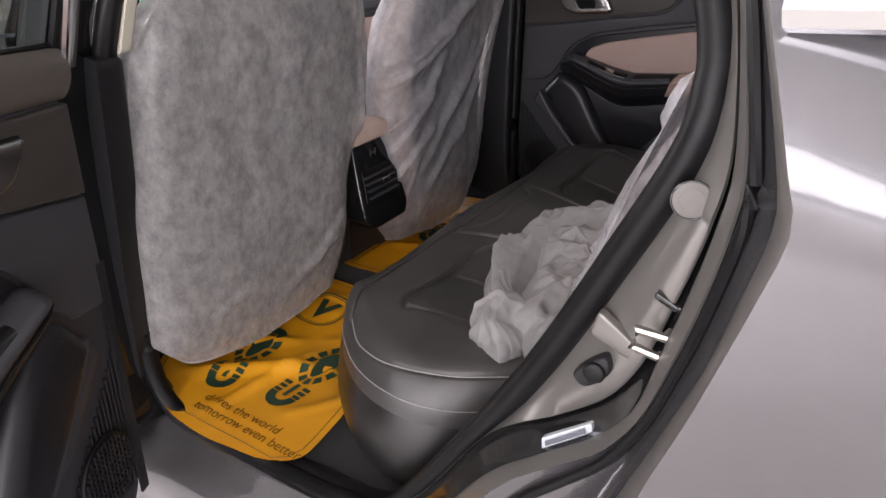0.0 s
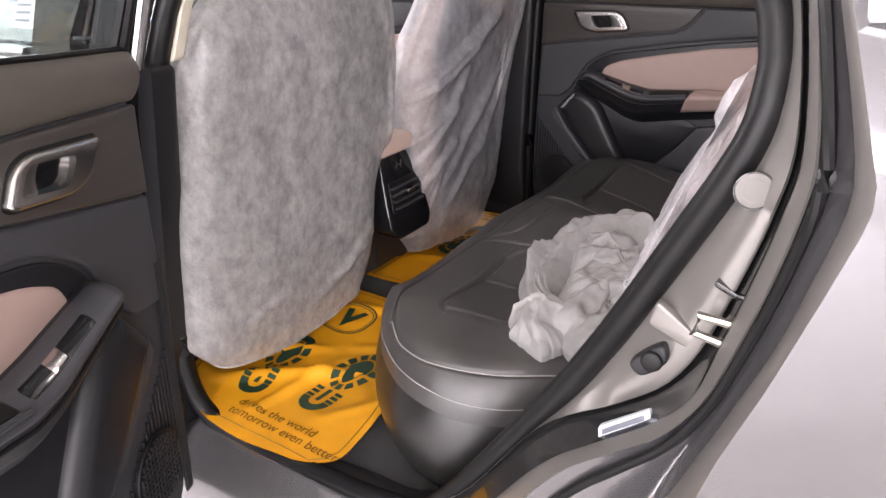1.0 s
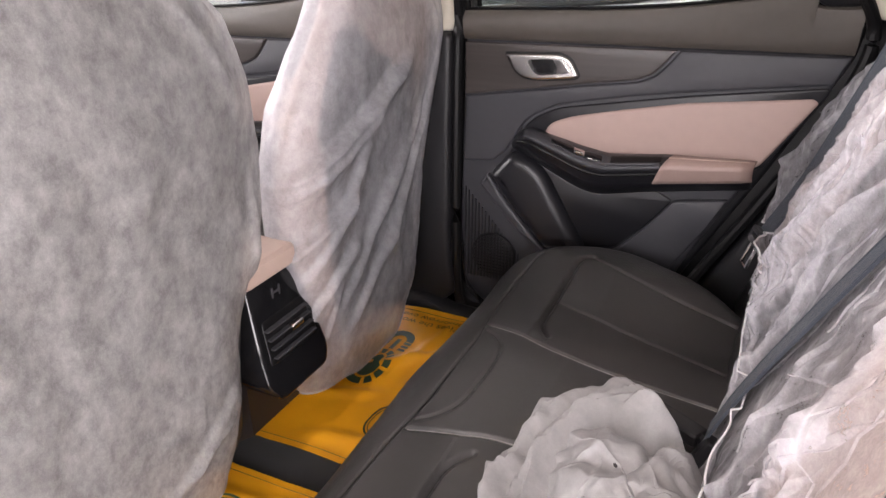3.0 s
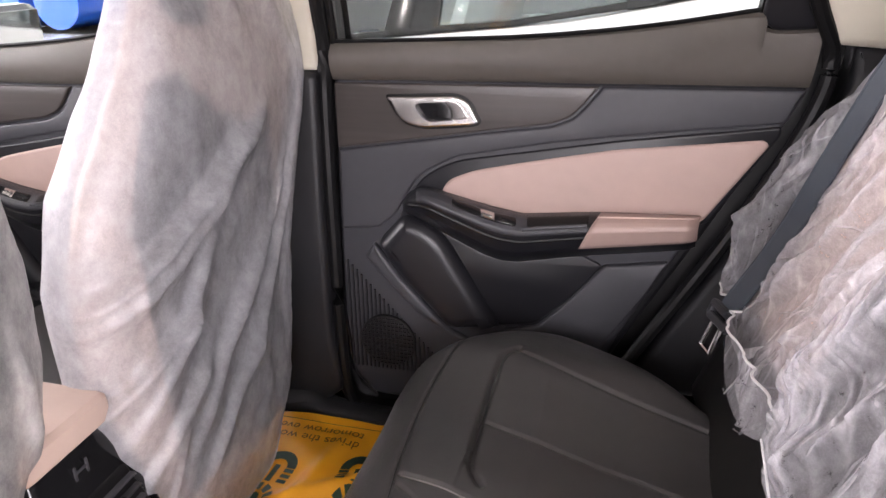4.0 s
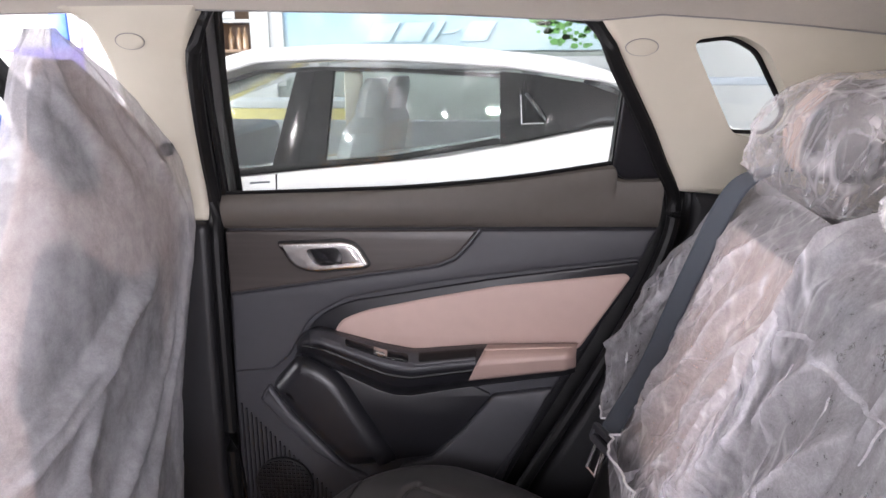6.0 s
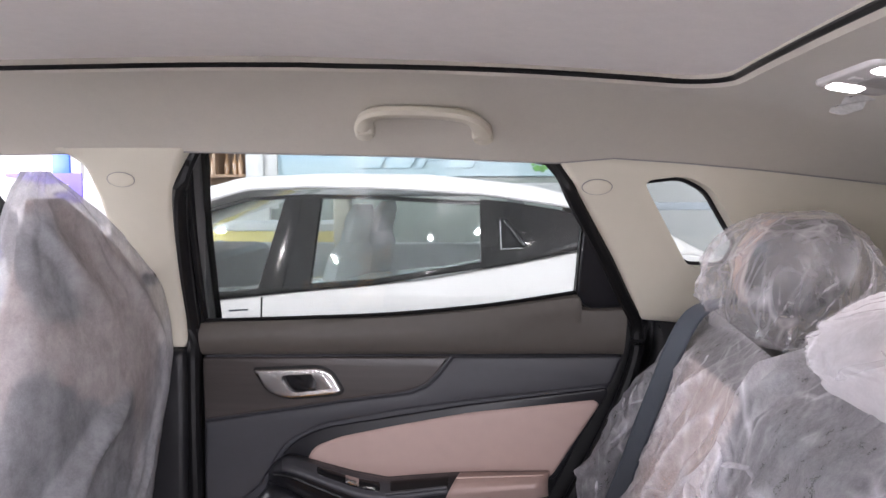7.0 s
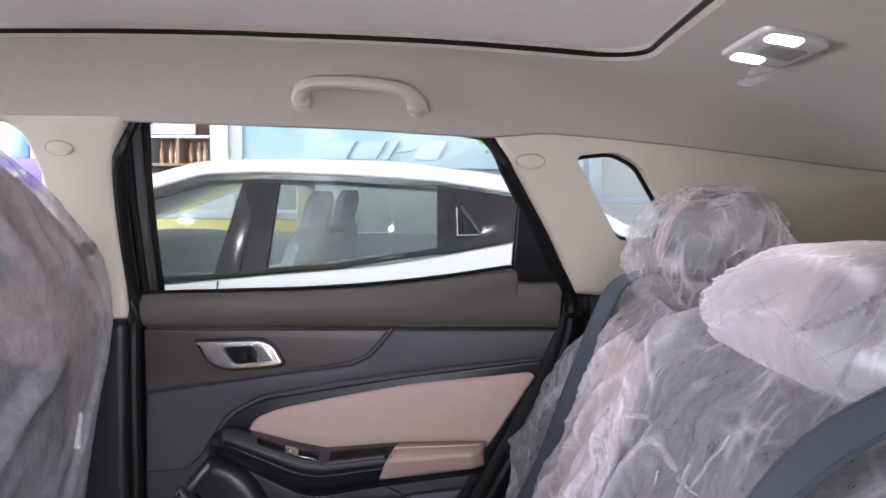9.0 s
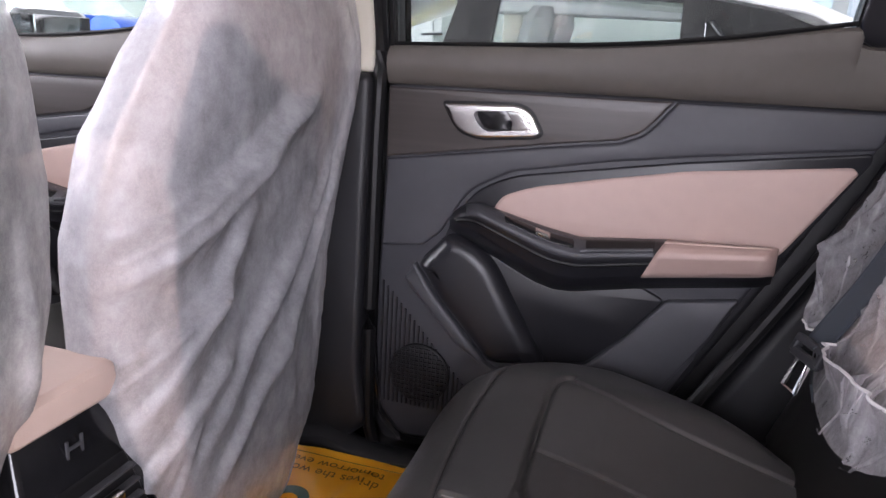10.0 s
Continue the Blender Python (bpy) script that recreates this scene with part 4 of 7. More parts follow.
part("jamb_outer", strip(between(J4, J5, 1.0, 0.004), between(J5, J6, 0.10, -0.004), between(J5, J6, 0.5, -0.007), between(J5, J6, 0.9, -0.003), J6), JAMB, body, "bright rolled edge of the jamb", smooth=85)


CREASE_Z = 1.115


def quarter(u, v):
    """The outer skin behind the door: a crease at its shoulder, leaning in above and below it."""
    e = J6[min(60, int(round(u * 60)))]
    x = e.x + (2.0 - e.x) * v ** 1.3
    z = e.z
    bulge = 0.035 * math.sin(min(1, v * 1.2) * math.pi / 2) * (1 - 0.2 * v)
    rise = z - CREASE_Z
    lean = min(1, v * 5) * (0.30 * max(0, rise) + 0.06 * max(0, -rise)) - 0.004 * math.exp(-(rise / 0.008) ** 2) * min(1, v * 5)
    return (x, e.y - bulge + lean + 0.10 * v * v, z)


part("quarter_panel", grid(quarter, 60, 30), PAINT, body, "dark grey metallic quarter panel", smooth=80)
part("belt_moulding", tube([(0.868, -0.855, 1.232), (1.0, -0.872, 1.243), (1.3, -0.865, 1.262), (1.6, -0.83, 1.28)], 0.016, 8), CHROME, body, "chrome belt line strip")
qg = part("quarter_glass", mir(plate(fillet([(0.88, 1.25), (1.5, 1.285), (1.1, 1.43), (0.78, 1.43)], 0.02), 0.10, 0.106, 0.002)), GLASS_DARK, body, "tinted rear quarter glass")
# small parts of the jamb
part("striker_plate", moved(rbox((0, 0, 0), (0.016, 0.012, 0.085), 0.005), Matrix.Translation((0.806, -0.722, 0.876)) @ Matrix.Rotation(radians(22), 4, "Y")), STEEL, body, "zinc door striker plate")
part("striker_loop", tube([(0.806, -0.722, 0.893), (0.800, -0.752, 0.893), (0.772, -0.754, 0.895), (0.768, -0.752, 0.872), (0.796, -0.750, 0.866), (0.802, -0.722, 0.866)], 0.0055, 8), STEEL, body, "zinc door striker loop")
part("plug", plate(fillet([(0.692, 0.788), (0.712, 0.812), (0.733, 0.829), (0.742, 0.808), (0.726, 0.786), (0.708, 0.773)], 0.012), -0.004, 0.012, 0.004, at=lambda x, z, d: (x, -0.722 + d, z)), PLASTIC, body, "black rubber plug")
part("plug_button", disc((0.722, -0.724, 0.803), 0.013, (0.1, -1, 0.1), 0.008, 20), RUBBER, body)
cap = part("round_cap", disc((0.796, -0.714, 1.031), 0.019, (0.25, -1, 0.05), 0.004, 28), CAP, body, "round painted cap")
ca, cb = Vector((0.25, -1, 0.05)).normalized(), Vector((0.97, 0.24, 0)).normalized()
for cr, cm in ((0.0195, JAMB_DARK), (0.0125, CAP)):
    part("cap_rim", tube([tuple(Vector((0.796, -0.714, 1.031)) + ca * 0.003 + (cb * math.cos(k / 16 * math.pi) + ca.cross(cb) * math.sin(k / 16 * math.pi)) * cr) for k in range(32)], 0.0014, 6, True, 1.0, (0, 1, 0)), cm, cap)
part("jamb_emboss", plate(fillet([(0.716, 0.880), (0.778, 0.840), (0.768, 0.824), (0.708, 0.846)], 0.008), -0.0025, 0.01, 0.003, at=lambda x, z, d: (x, -0.716 + d, z)), JAMB, body, "raised stamping of the jamb")
part("jamb_slot", plate(fillet([(0.777, 0.926), (0.803, 0.914), (0.800, 0.908), (0.776, 0.918)], 0.004), -0.002, 0.01, 0.001, at=lambda x, z, d: (x, -0.722 + d, z)), JAMB_DARK, body, "dark slot in the jamb")
lab = part("rating_label", plate(fillet([(0.679, 0.692), (0.677, 0.709), (0.736, 0.757), (0.739, 0.741)], 0.004), -0.003, 0.004, 0.0006, at=lambda x, z, d: (x, -0.757 + d + (z - 0.72) * 0.05, z)), LABEL, body, "pale printed label")
for lt in (0.3, 0.5, 0.7):
    a, b = Vector((0.681, -0.762, 0.695)).lerp(Vector((0.679, -0.762, 0.708)), lt), Vector((0.735, -0.762, 0.743)).lerp(Vector((0.733, -0.762, 0.754)), lt)
    part("writing_bar", tube([tuple(a.lerp(b, 0.06)), tuple(a.lerp(b, 0.94))], 0.0011, 4), INK, lab)

# B pillars, sills, roof and floor
for s in (1, -1):
    f = (lambda g: g) if s > 0 else mir
    up = fillet([(-0.30, 1.456), (-0.055, 1.452), (-0.082, 1.405), (-0.104, 1.35), (-0.122, 1.21), (-0.130, 1.066), (-0.225, 1.066), (-0.232, 1.20), (-0.236, 1.365), (-0.248, 1.42)], 0.012)
    if s < 0:
        up = fillet([(-0.30, 1.456), (-0.03, 1.452), (-0.06, 1.40), (-0.118, 1.163), (-0.146, 1.062), (-0.20, 1.062), (-0.21, 1.20), (-0.236, 1.365)], 0.012)
    bpu = part("b_pillar_upper", f(plate(up, -0.02, 0.02, 0.010) if s > 0 else plate(up, -0.050, -0.026, 0.008)), CREAM, body, "cream upper pillar trim")
    part("pillar_cap", f(moved(disc((0, 0, 0), 0.024, (0, -1, 0), 0.002, 24), Matrix.Translation((-0.184, yside(1.395) - 0.0215, 1.395)) @ Matrix.Rotation(radians(22.8), 4, "X") @ Matrix.Scale(0.55, 4, (0, 0, 1)))), CREAM, bpu)
    part("cap_groove", f(tube([tuple(Matrix.Translation((-0.184, yside(1.395) - (0.0222 if s > 0 else 0.052), 1.395)) @ Matrix.Rotation(radians(22.8), 4, "X") @ Vector((0.025 * math.cos(k / 16 * math.pi), 0, 0.0138 * math.sin(k / 16 * math.pi)))) for k in range(32)], 0.0008, 5, True, 1.0, (0, 1, 0))), STITCH, bpu)
    lo = fillet([(-0.215, 1.066), (-0.128, 1.066), (-0.135, 0.80), (-0.138, 0.50), (-0.12, 0.37), (-0.20, 0.30), (-0.29, 0.33), (-0.25, 0.60), (-0.225, 0.85)], 0.02)
    if s < 0:
        lo = fillet([(-0.26, 1.066), (-0.149, 1.06), (-0.179, 0.867), (-0.216, 0.625), (-0.238, 0.40), (-0.27, 0.31), (-0.36, 0.30), (-0.33, 0.60), (-0.28, 0.85)], 0.02)
    part("b_pillar_lower", f(plate(lo, -0.035, 0.02, 0.015)), PLASTIC, body, "black lower pillar trim")
    part("kick_trim", f(loft([[(-0.30, y, z) for y, z in q] for q in [[(0.63, 0.30), (0.63, 0.325), (0.645, 0.345), (0.68, 0.35), (0.70, 0.33), (0.70, 0.28)]]] + [[(x, y, z) for y, z in [(0.63, 0.30), (0.64, h - 0.015), (0.66, h - 0.003), (0.68, h), (0.70, 0.32), (0.70, 0.28)]] for x, h in ((-0.2, 0.36 if s > 0 else 0.328), (-0.12, 0.335 if s > 0 else 0.327), (-0.03, 0.325), (0.1, 0.325), (0.3, 0.335), (0.5, 0.40))])), PLASTIC, body, "black sill trim")
    part("sill", f(loft([[(x, y, z) for y, z in [(0.66, 0.24), (0.665, 0.315), (0.72, 0.305), (0.745, 0.285), (0.80, 0.28), (0.83, 0.262), (0.875, 0.24), (0.885, 0.15), (0.66, 0.14)]] for x in (-1.3, -0.5, 0, 0.5)])), PAINT, body, "grey painted sill")
    if True:
        # The left pillar takes the darkened copy, the hinge gap's shade in its colour.
        part("b_pillar_outer", f(plate(fillet([(-0.225, 1.46), (-0.12, 1.46), (-0.14, 1.2), (-0.14, 1.0), (-0.14, 0.6), (-0.12, 0.40), (-0.06, 0.30), (-0.34, 0.28), (-0.25, 1.0)] if s > 0 else [(-0.30, 1.46), (-0.10, 1.45), (-0.135, 1.25), (-0.165, 1.112), (-0.205, 0.976), (-0.23, 0.815), (-0.245, 0.634), (-0.25, 0.42), (-0.20, 0.30), (-0.38, 0.28), (-0.32, 1.0)], 0.02), 0.045 if s > 0 else 0.0, 0.14, 0.012)), PAINT if s > 0 else JAMB_DARK, body, "grey painted outer pillar, darkened on the left side")
part("floor_pan", rbox((-0.35, 0, 0.29), (2.4, 1.34, 0.05), 0.01), CARPET, body, "black carpeted floor")
part("tunnel", loft([[(x, y, z) for y, z in [(-0.10, 0.30), (-0.07, 0.325), (-0.04, 0.330), (0.04, 0.330), (0.07, 0.325), (0.10, 0.30)]] for x in (-1.3, -0.4, 0.1, 0.5)]), CARPET, body, "carpeted floor tunnel")


EDGE = [(-2.0, 1.42), (-1.0, 1.435), (-0.07, 1.443), (0.33, 1.432), (0.56, 1.419), (0.62, 1.421), (0.68, 1.428), (0.92, 1.405), (1.28, 1.36), (2.0, 1.25)]


def roof_z(x, y):
    """The headliner's height."""
    z = 1.566 - 0.040 * max(0, x + 0.05) ** 2 * (2.0 if x > 0.2 else 1.6) - 0.05 * max(0, -x - 0.5) ** 2
    a = abs(y)
    z -= 0.05 * a * a
    if x > 0.8:
        z -= 0.22 * (x - 0.8) ** 2
    if a > 0.38:
        t = min(1, (a - 0.38) / 0.17)
        edge = 1.444
        for (xa, za), (xb, zb) in zip(EDGE, EDGE[1:]):
            if xa <= x <= xb:
                edge = za + (zb - za) * (x - xa) / (xb - xa)
        z += (edge - z) * t ** 1.7
    return z


def round_rect(x0, x1, y0, y1, r, n):
    pts = []
    for cx, cy, a0 in ((x1 - r, y1 - r, 0), (x0 + r, y1 - r, 90), (x0 + r, y0 + r, 180), (x1 - r, y0 + r, 270)):
        for i in range(n + 1):
            a = radians(a0 + 90 * i / n)
            pts.append((cx + r * math.cos(a), cy + r * math.sin(a)))
    return pts


BOX = round_rect(-0.85, 0.777, -0.40, 0.40, 0.075, 10)
HOLE = []
for i in range(len(BOX)):
    a, b = Vector(BOX[i - 1]), Vector(BOX[i])
    k = max(1, int((b - a).length / 0.05))
    HOLE += [tuple(a.lerp(b, j / k)) for j in range(k)]
HOLE = [(x, y * (1 - 0.14 * (max(0, x - 0.1) / 0.677) ** 2)) for x, y in HOLE]


def roof_ring(t, lift=0.0):
    out = []
    for x, y in HOLE:
        ox = 1.36 if x > 0 else -1.25
        X = x + (ox - (0.777 if x > 0 else -0.85)) * t * (abs(x - (-0.04)) / 0.81) ** 3
        hw = 0.40 * (1 - 0.14 * (max(0, x - 0.1) / 0.677) ** 2)
        Yy = y + (0.550 - hw) * t * (1 if y > 0 else -1) * min(1, (abs(y) / hw) ** 1.5)
        out.append((X, Yy, roof_z(X, Yy) + lift))
    return out


part("headliner", loft([roof_ring(0.0, 0.03), roof_ring(0.0, 0.008), roof_ring(0.012, 0.001)] + [roof_ring(t / 20) for t in range(1, 21)] + [[(x, y * 1.03, z + 0.006) for x, y, z in roof_ring(1.0)], [(x, y * 1.08, z + 0.03) for x, y, z in roof_ring(1.0)]], True, False), HEADLINER, body, "warm grey cloth headliner")
shade_poly = [(x, y) for x, y in HOLE]
part("sunroof_shade", grid(lambda u, v: (-0.95 + 1.80 * u, -0.45 + 0.9 * v, roof_z(-0.95 + 1.80 * u, 0.86 * (-0.45 + 0.9 * v)) + 0.016), 24, 12), SHADE, body, "closed grey cloth sunroof shade")
part("sunroof_gap", tube([(x, y, roof_z(x, y) + 0.010) for x, y in [(x * 1.004, y * 1.008) for x, y in HOLE]], 0.005, 6, True), RUBBER, body, "dark gap round the sunroof shade")
part("headliner_seam", tube([(x, y + 0.002, z - 0.001) for x, y, z in roof_ring(1.0) if y > 0.5], 0.0015, 6), STITCH, body, "dark seam along the headliner's edge")
part("footwell_panel", rbox((-1.62, 0, 0.60), (0.04, 1.40, 0.80), 0.01), CARPET, body, "black carpeted footwell")
part("roof_skin", grid(lambda u, v: (-1.35 + 2.9 * u, -0.68 + 1.36 * v, 1.64 - 0.25 * (abs(v - 0.5) * 2) ** 4 * 0.75 - 0.10 * (2 * u - 1) ** 4), 16, 16), PAINT, body, "grey painted roof")
# C pillars and the rear
for s in (1, -1):
    f = (lambda g: g) if s > 0 else mir
    cp = fillet([(0.565, 1.450), (0.70, 1.450), (0.92, 1.430), (1.34, 1.37), (1.38, 1.10), (1.0, 1.10), (0.82, 1.128), (0.740, 1.134, 0.01), (0.710, 1.196), (0.682, 1.252), (0.620, 1.358), (0.592, 1.405)], 0.010)
    if s < 0:
        cp = [(x + 0.10, z) for x, z in cp]
    qh = fillet([(0.720, 1.389), (0.790, 1.397), (0.835, 1.375), (0.905, 1.275), (0.885, 1.235), (0.812, 1.238)], 0.018)
    c = part("c_pillar_trim", f(plate(cp, -0.020, 0.03, 0.012, qh) if s > 0 else plate(cp, -0.040, -0.016, 0.008, qh)), CREAM, body, "cream rear pillar trim")
    part("pillar_cap", f(moved(disc((0, 0, 0), 0.024, (0, -1, 0), 0.002, 24), Matrix.Translation((0.645 if s > 0 else 0.74, yside(1.379) - (0.0215 if s > 0 else 0.0415), 1.379)) @ Matrix.Rotation(radians(22.8), 4, "X") @ Matrix.Scale(0.55, 4, (0, 0, 1)))), CREAM, c)
    part("cap_groove", f(tube([tuple(Matrix.Translation((0.645 if s > 0 else 0.74, yside(1.379) - (0.0222 if s > 0 else 0.042), 1.379)) @ Matrix.Rotation(radians(22.8), 4, "X") @ Vector((0.025 * math.cos(k / 16 * math.pi), 0, 0.0138 * math.sin(k / 16 * math.pi)))) for k in range(32)], 0.0008, 5, True, 1.0, (0, 1, 0))), STITCH, c)
    part("quarter_window_seal", f(tube([from_side(x, z, 0.03 if s > 0 else -0.016) for x, z in qh], 0.007, 6, True)), RUBBER, body)
    g = part("quarter_window", f(plate(fillet([(0.70, 1.41), (0.82, 1.42), (0.93, 1.27), (0.89, 1.21), (0.80, 1.21)], 0.02), 0.045 if s > 0 else -0.010, 0.049 if s > 0 else -0.006, 0.001)), GLASS, body, "small fixed quarter window")
    g.visible_shadow = False
    lp = fillet([(0.765, 1.134), (0.83, 1.128), (1.2, 1.10), (1.2, 0.55), (0.62, 0.45), (0.47, 0.46), (0.55, 0.61), (0.64, 0.78), (0.72, 0.945), (0.77, 1.06)], 0.02)
    part("c_pillar_lower", f(plate(lp, -0.010, 0.03, 0.02) if s > 0 else plate([(x + 0.01, z) for x, z in lp], -0.05, -0.022, 0.012)), PLASTIC, body, "black lower rear pillar trim")
    if s > 0:
        part("body_side", plate(fillet([(-1.4, 0.2), (2.0, 0.3), (2.0, 1.10), (0.80, 1.10), (0.74, 0.95), (0.66, 0.78), (0.57, 0.6), (0.42, 0.38), (0.3, 0.31), (-1.4, 0.29)], 0.02), 0.04, 0.16, 0.02), PAINT, body)
# Added unseen panel without a rear window; keeps light from behind out.
part("rear_closing_panel", grid(lambda u, v: (1.36 - 0.10 * v, -0.62 + 1.24 * u, 0.75 + 0.85 * v - 0.06 * (2 * u - 1) ** 4 * v), 12, 8), CREAM, body, "unseen cream panel added to close the cabin's rear")
part("parcel_shelf", rbox((1.12, 0, 0.98), (0.50, 1.30, 0.03), 0.01), CARPET, body, "black parcel shelf")
for s in (1, -1):
    f = (lambda g: g) if s > 0 else mir
    part("a_pillar_trim", f(tube([(-0.85, 0.55, 1.50), (-1.15, 0.60, 1.36), (-1.60, 0.68, 1.08)], 0.05, 10)), CREAM, body, "cream front pillar trim")
ws = part("windscreen", grid(lambda u, v: (-1.15 - 0.60 * v, (-0.58 - 0.12 * v) + (1.16 + 0.24 * v) * u, 1.50 - 0.45 * v), 6, 6), GLASS, body, "clear windscreen")
ws.visible_shadow = False

# ---- doors ----


ARM_TOP = ((0.020, 0.812), (0.035, 0.834), (0.055, 0.848), (0.075, 0.851), (0.20, 0.822), (0.262, 0.812), (0.40, 0.826), (0.585, 0.834))
ARM_LOW = ((0.020, 0.796), (0.10, 0.758), (0.191, 0.716), (0.222, 0.708), (0.253, 0.708), (0.375, 0.733), (0.56, 0.764), (0.585, 0.775))
ARM_OUT = ((0.0, 0.0), (0.05, 0.014), (0.12, 0.030), (0.30, 0.052), (0.40, 0.060), (0.50, 0.062), (0.62, 0.056), (0.80, 0.046), (0.92, 0.028), (1.0, 0.0))


def table(t, v):
    return float(np.interp(v, [a for a, b in t], [b for a, b in t]))


def arm_at(x, q, lift):
    """A point of the door's armrest: along it by x, round it by q from the top joint (0) to the lower one (1)."""
    end = min(1, math.sqrt(max(0, x - 0.020) / 0.05), math.sqrt(max(0.0, 0.592 - x) / 0.03))
    p = table(ARM_OUT, q) * end + lift * (0.4 + 0.6 * end)
    zt, zb = table(ARM_TOP, x), table(ARM_LOW, x)
    z = zt + (zb - zt) * q + 0.42 * p
    return (0.40 + (x - 0.40) * (1 - p / 1.15), 0.701 - p, z)


def arm_skin(x0, x1, q0, q1, lift, nx, nq, slant=0.0):
    """A patch of the armrest, raised by lift, its rim turned down."""
    def fn(u, v):
        uu, vv = min(1, max(0, (u * (nx + 2) - 1) / nx)), min(1, max(0, (v * (nq + 2) - 1) / nq))
        rim = u * (nx + 2) < 0.5 or u * (nx + 2) > nx + 1.5 or v * (nq + 2) < 0.5 or v * (nq + 2) > nq + 1.5
        q = q0 + (q1 - q0) * vv
        xa = x0 + slant * q
        near = min(uu * (x1 - x0), (1 - uu) * (x1 - x0), vv * (q1 - q0) * 0.09, (1 - vv) * (q1 - q0) * 0.09)
        soft = min(1, near / 0.006)
        return arm_at(xa + (x1 - xa) * uu, q, -0.004 if rim else lift * (0.45 + 0.55 * math.sqrt(soft)))
    return grid(fn, nx + 2, nq + 2)


def door(name, hinge, hand, matrix, label, with_outer=True):
    """A car door with its trim. hand 1: as on the car's right side, -1: mirrored. The trim is laid out closed, then the door is set to its pose."""
    t = thing(name, hinge, label, "car door")
    f = (lambda g: g) if hand > 0 else mir
    P = lambda n, g, m, parent=None, lab="", **k: part(n, f(g), m, parent or t, lab, **k)
    low = fillet([(-0.108, 1.052), (0.716, 1.062), (0.690, 0.995), (0.582, 0.815), (0.455, 0.560), (0.41, 0.44), (0.34, 0.36), (-0.06, 0.345), (-0.105, 0.40), (-0.118, 0.55), (-0.118, 0.70)], 0.015)
    P("lower_panel", plate(low, 0.006, 0.05, 0.010), PLASTIC_GREY, lab="dark grey door panel")
    upper = fillet([(-0.106, 1.118, 0.006), (0.08, 1.124), (0.263, 1.133), (0.45, 1.153), (0.622, 1.182, 0.004), (0.628, 1.160), (0.640, 1.150), (0.716, 1.156), (0.724, 1.12), (0.716, 1.064, 0.006), (0.392, 1.058), (-0.108, 1.048, 0.006)], 0.01)
    tops = even([(-0.106, 1.116), (0.08, 1.124), (0.263, 1.133), (0.45, 1.153), (0.622, 1.180), (0.632, 1.158), (0.66, 1.153), (0.718, 1.157)], 60)
    bots = even([(-0.108, 1.0475), (0.20, 1.054), (0.392, 1.0575), (0.55, 1.061), (0.716, 1.063)], 60)
    prof = ((0.0, 0.03), (0.0, 0.002), (0.05, -0.006), (0.16, -0.012), (0.32, -0.016), (0.50, -0.016), (0.68, -0.012), (0.84, -0.006), (0.96, 0.001), (1.0, 0.006), (1.0, 0.03))
    P("upper_trim", loft([[from_side(a.x + (b.x - a.x) * q, a.y + (b.y - a.y) * q, d) for a, b in zip(tops, bots)] for q, d in prof], False, False), SOFT_GREY, lab="dark soft upper door trim")
    dec = fillet([(-0.106, 1.0435, 0.004), (0.386, 1.0535, 0.004), (0.362, 1.022), (0.340, 0.999), (0.305, 0.984), (0.20, 0.968), (0.069, 0.946), (-0.106, 0.917, 0.004)], 0.008)
    P("decor_panel", plate(dec, -0.003, 0.05, 0.004), DECOR, lab="dark brushed decor strip")
    mid = fillet([(0.392, 1.0535, 0.004), (0.715, 1.0595, 0.006), (0.692, 1.004), (0.42, 0.966), (0.30, 0.947), (0.13, 0.912), (0.055, 0.872, 0.03), (0.005, 0.785), (-0.03, 0.755), (-0.112, 0.745, 0.006), (-0.107, 0.9125, 0.004), (0.069, 0.9415), (0.200, 0.9635), (0.307, 0.9795), (0.344, 0.995), (0.366, 1.019)], 0.008)
    P("mid_panel", plate(mid, -0.001, 0.05, 0.006), PLASTIC_GREY, lab="dark grey mid door panel")
    # Dark plate round the insert: the recess's shading is put into its colour.
    bord = fillet([(0.012, 0.778), (0.060, 0.868, 0.04), (0.129, 0.905, 0.03), (0.421, 0.959), (0.686, 0.998, 0.008), (0.688, 0.985), (0.590, 0.815), (0.40, 0.80), (0.15, 0.79)], 0.01)
    P("recess_border", plate(bord, 0.001, 0.05, 0.004), BLACK_TRIM, lab="black border, the recess's shade put into its colour")
    tan = fillet([(0.097, 0.832, 0.01), (0.113, 0.867, 0.03), (0.166, 0.890, 0.03), (0.29, 0.918), (0.422, 0.945), (0.663, 0.976, 0.008), (0.674, 0.966, 0.006), (0.582, 0.818), (0.41, 0.80), (0.25, 0.79)], 0.012)
    P("soft_insert", plate(tan, -0.003, 0.05, 0.008, steps=4), TAN, lab="tan soft door insert")
    # armrest, window switch, pull cup
    P("armrest_base", arm_skin(0.022, 0.578, 0.0, 1.0, 0.0, 60, 30), BLACK_TRIM, lab="black armrest moulding", smooth=70)
    P("armrest_rail", arm_skin(0.050, 0.384, 0.04, 0.50, 0.004, 40, 16), PLASTIC_GREY, lab="dark grey armrest rail", smooth=70)
    P("armrest_bead", tube([arm_at(0.035 + 0.345 * k / 30, 0.60, 0.0) for k in range(31)], 0.004, 8), RUBBER, lab="dark joint of the armrest")
    P("switch_plate", arm_skin(0.118, 0.254, 0.12, 0.34, 0.0055, 16, 6), GLOSS_BLACK, lab="black switch plate")
    P("window_switch", arm_skin(0.180, 0.207, 0.14, 0.29, 0.012, 6, 5), SATIN, lab="silver window switch")
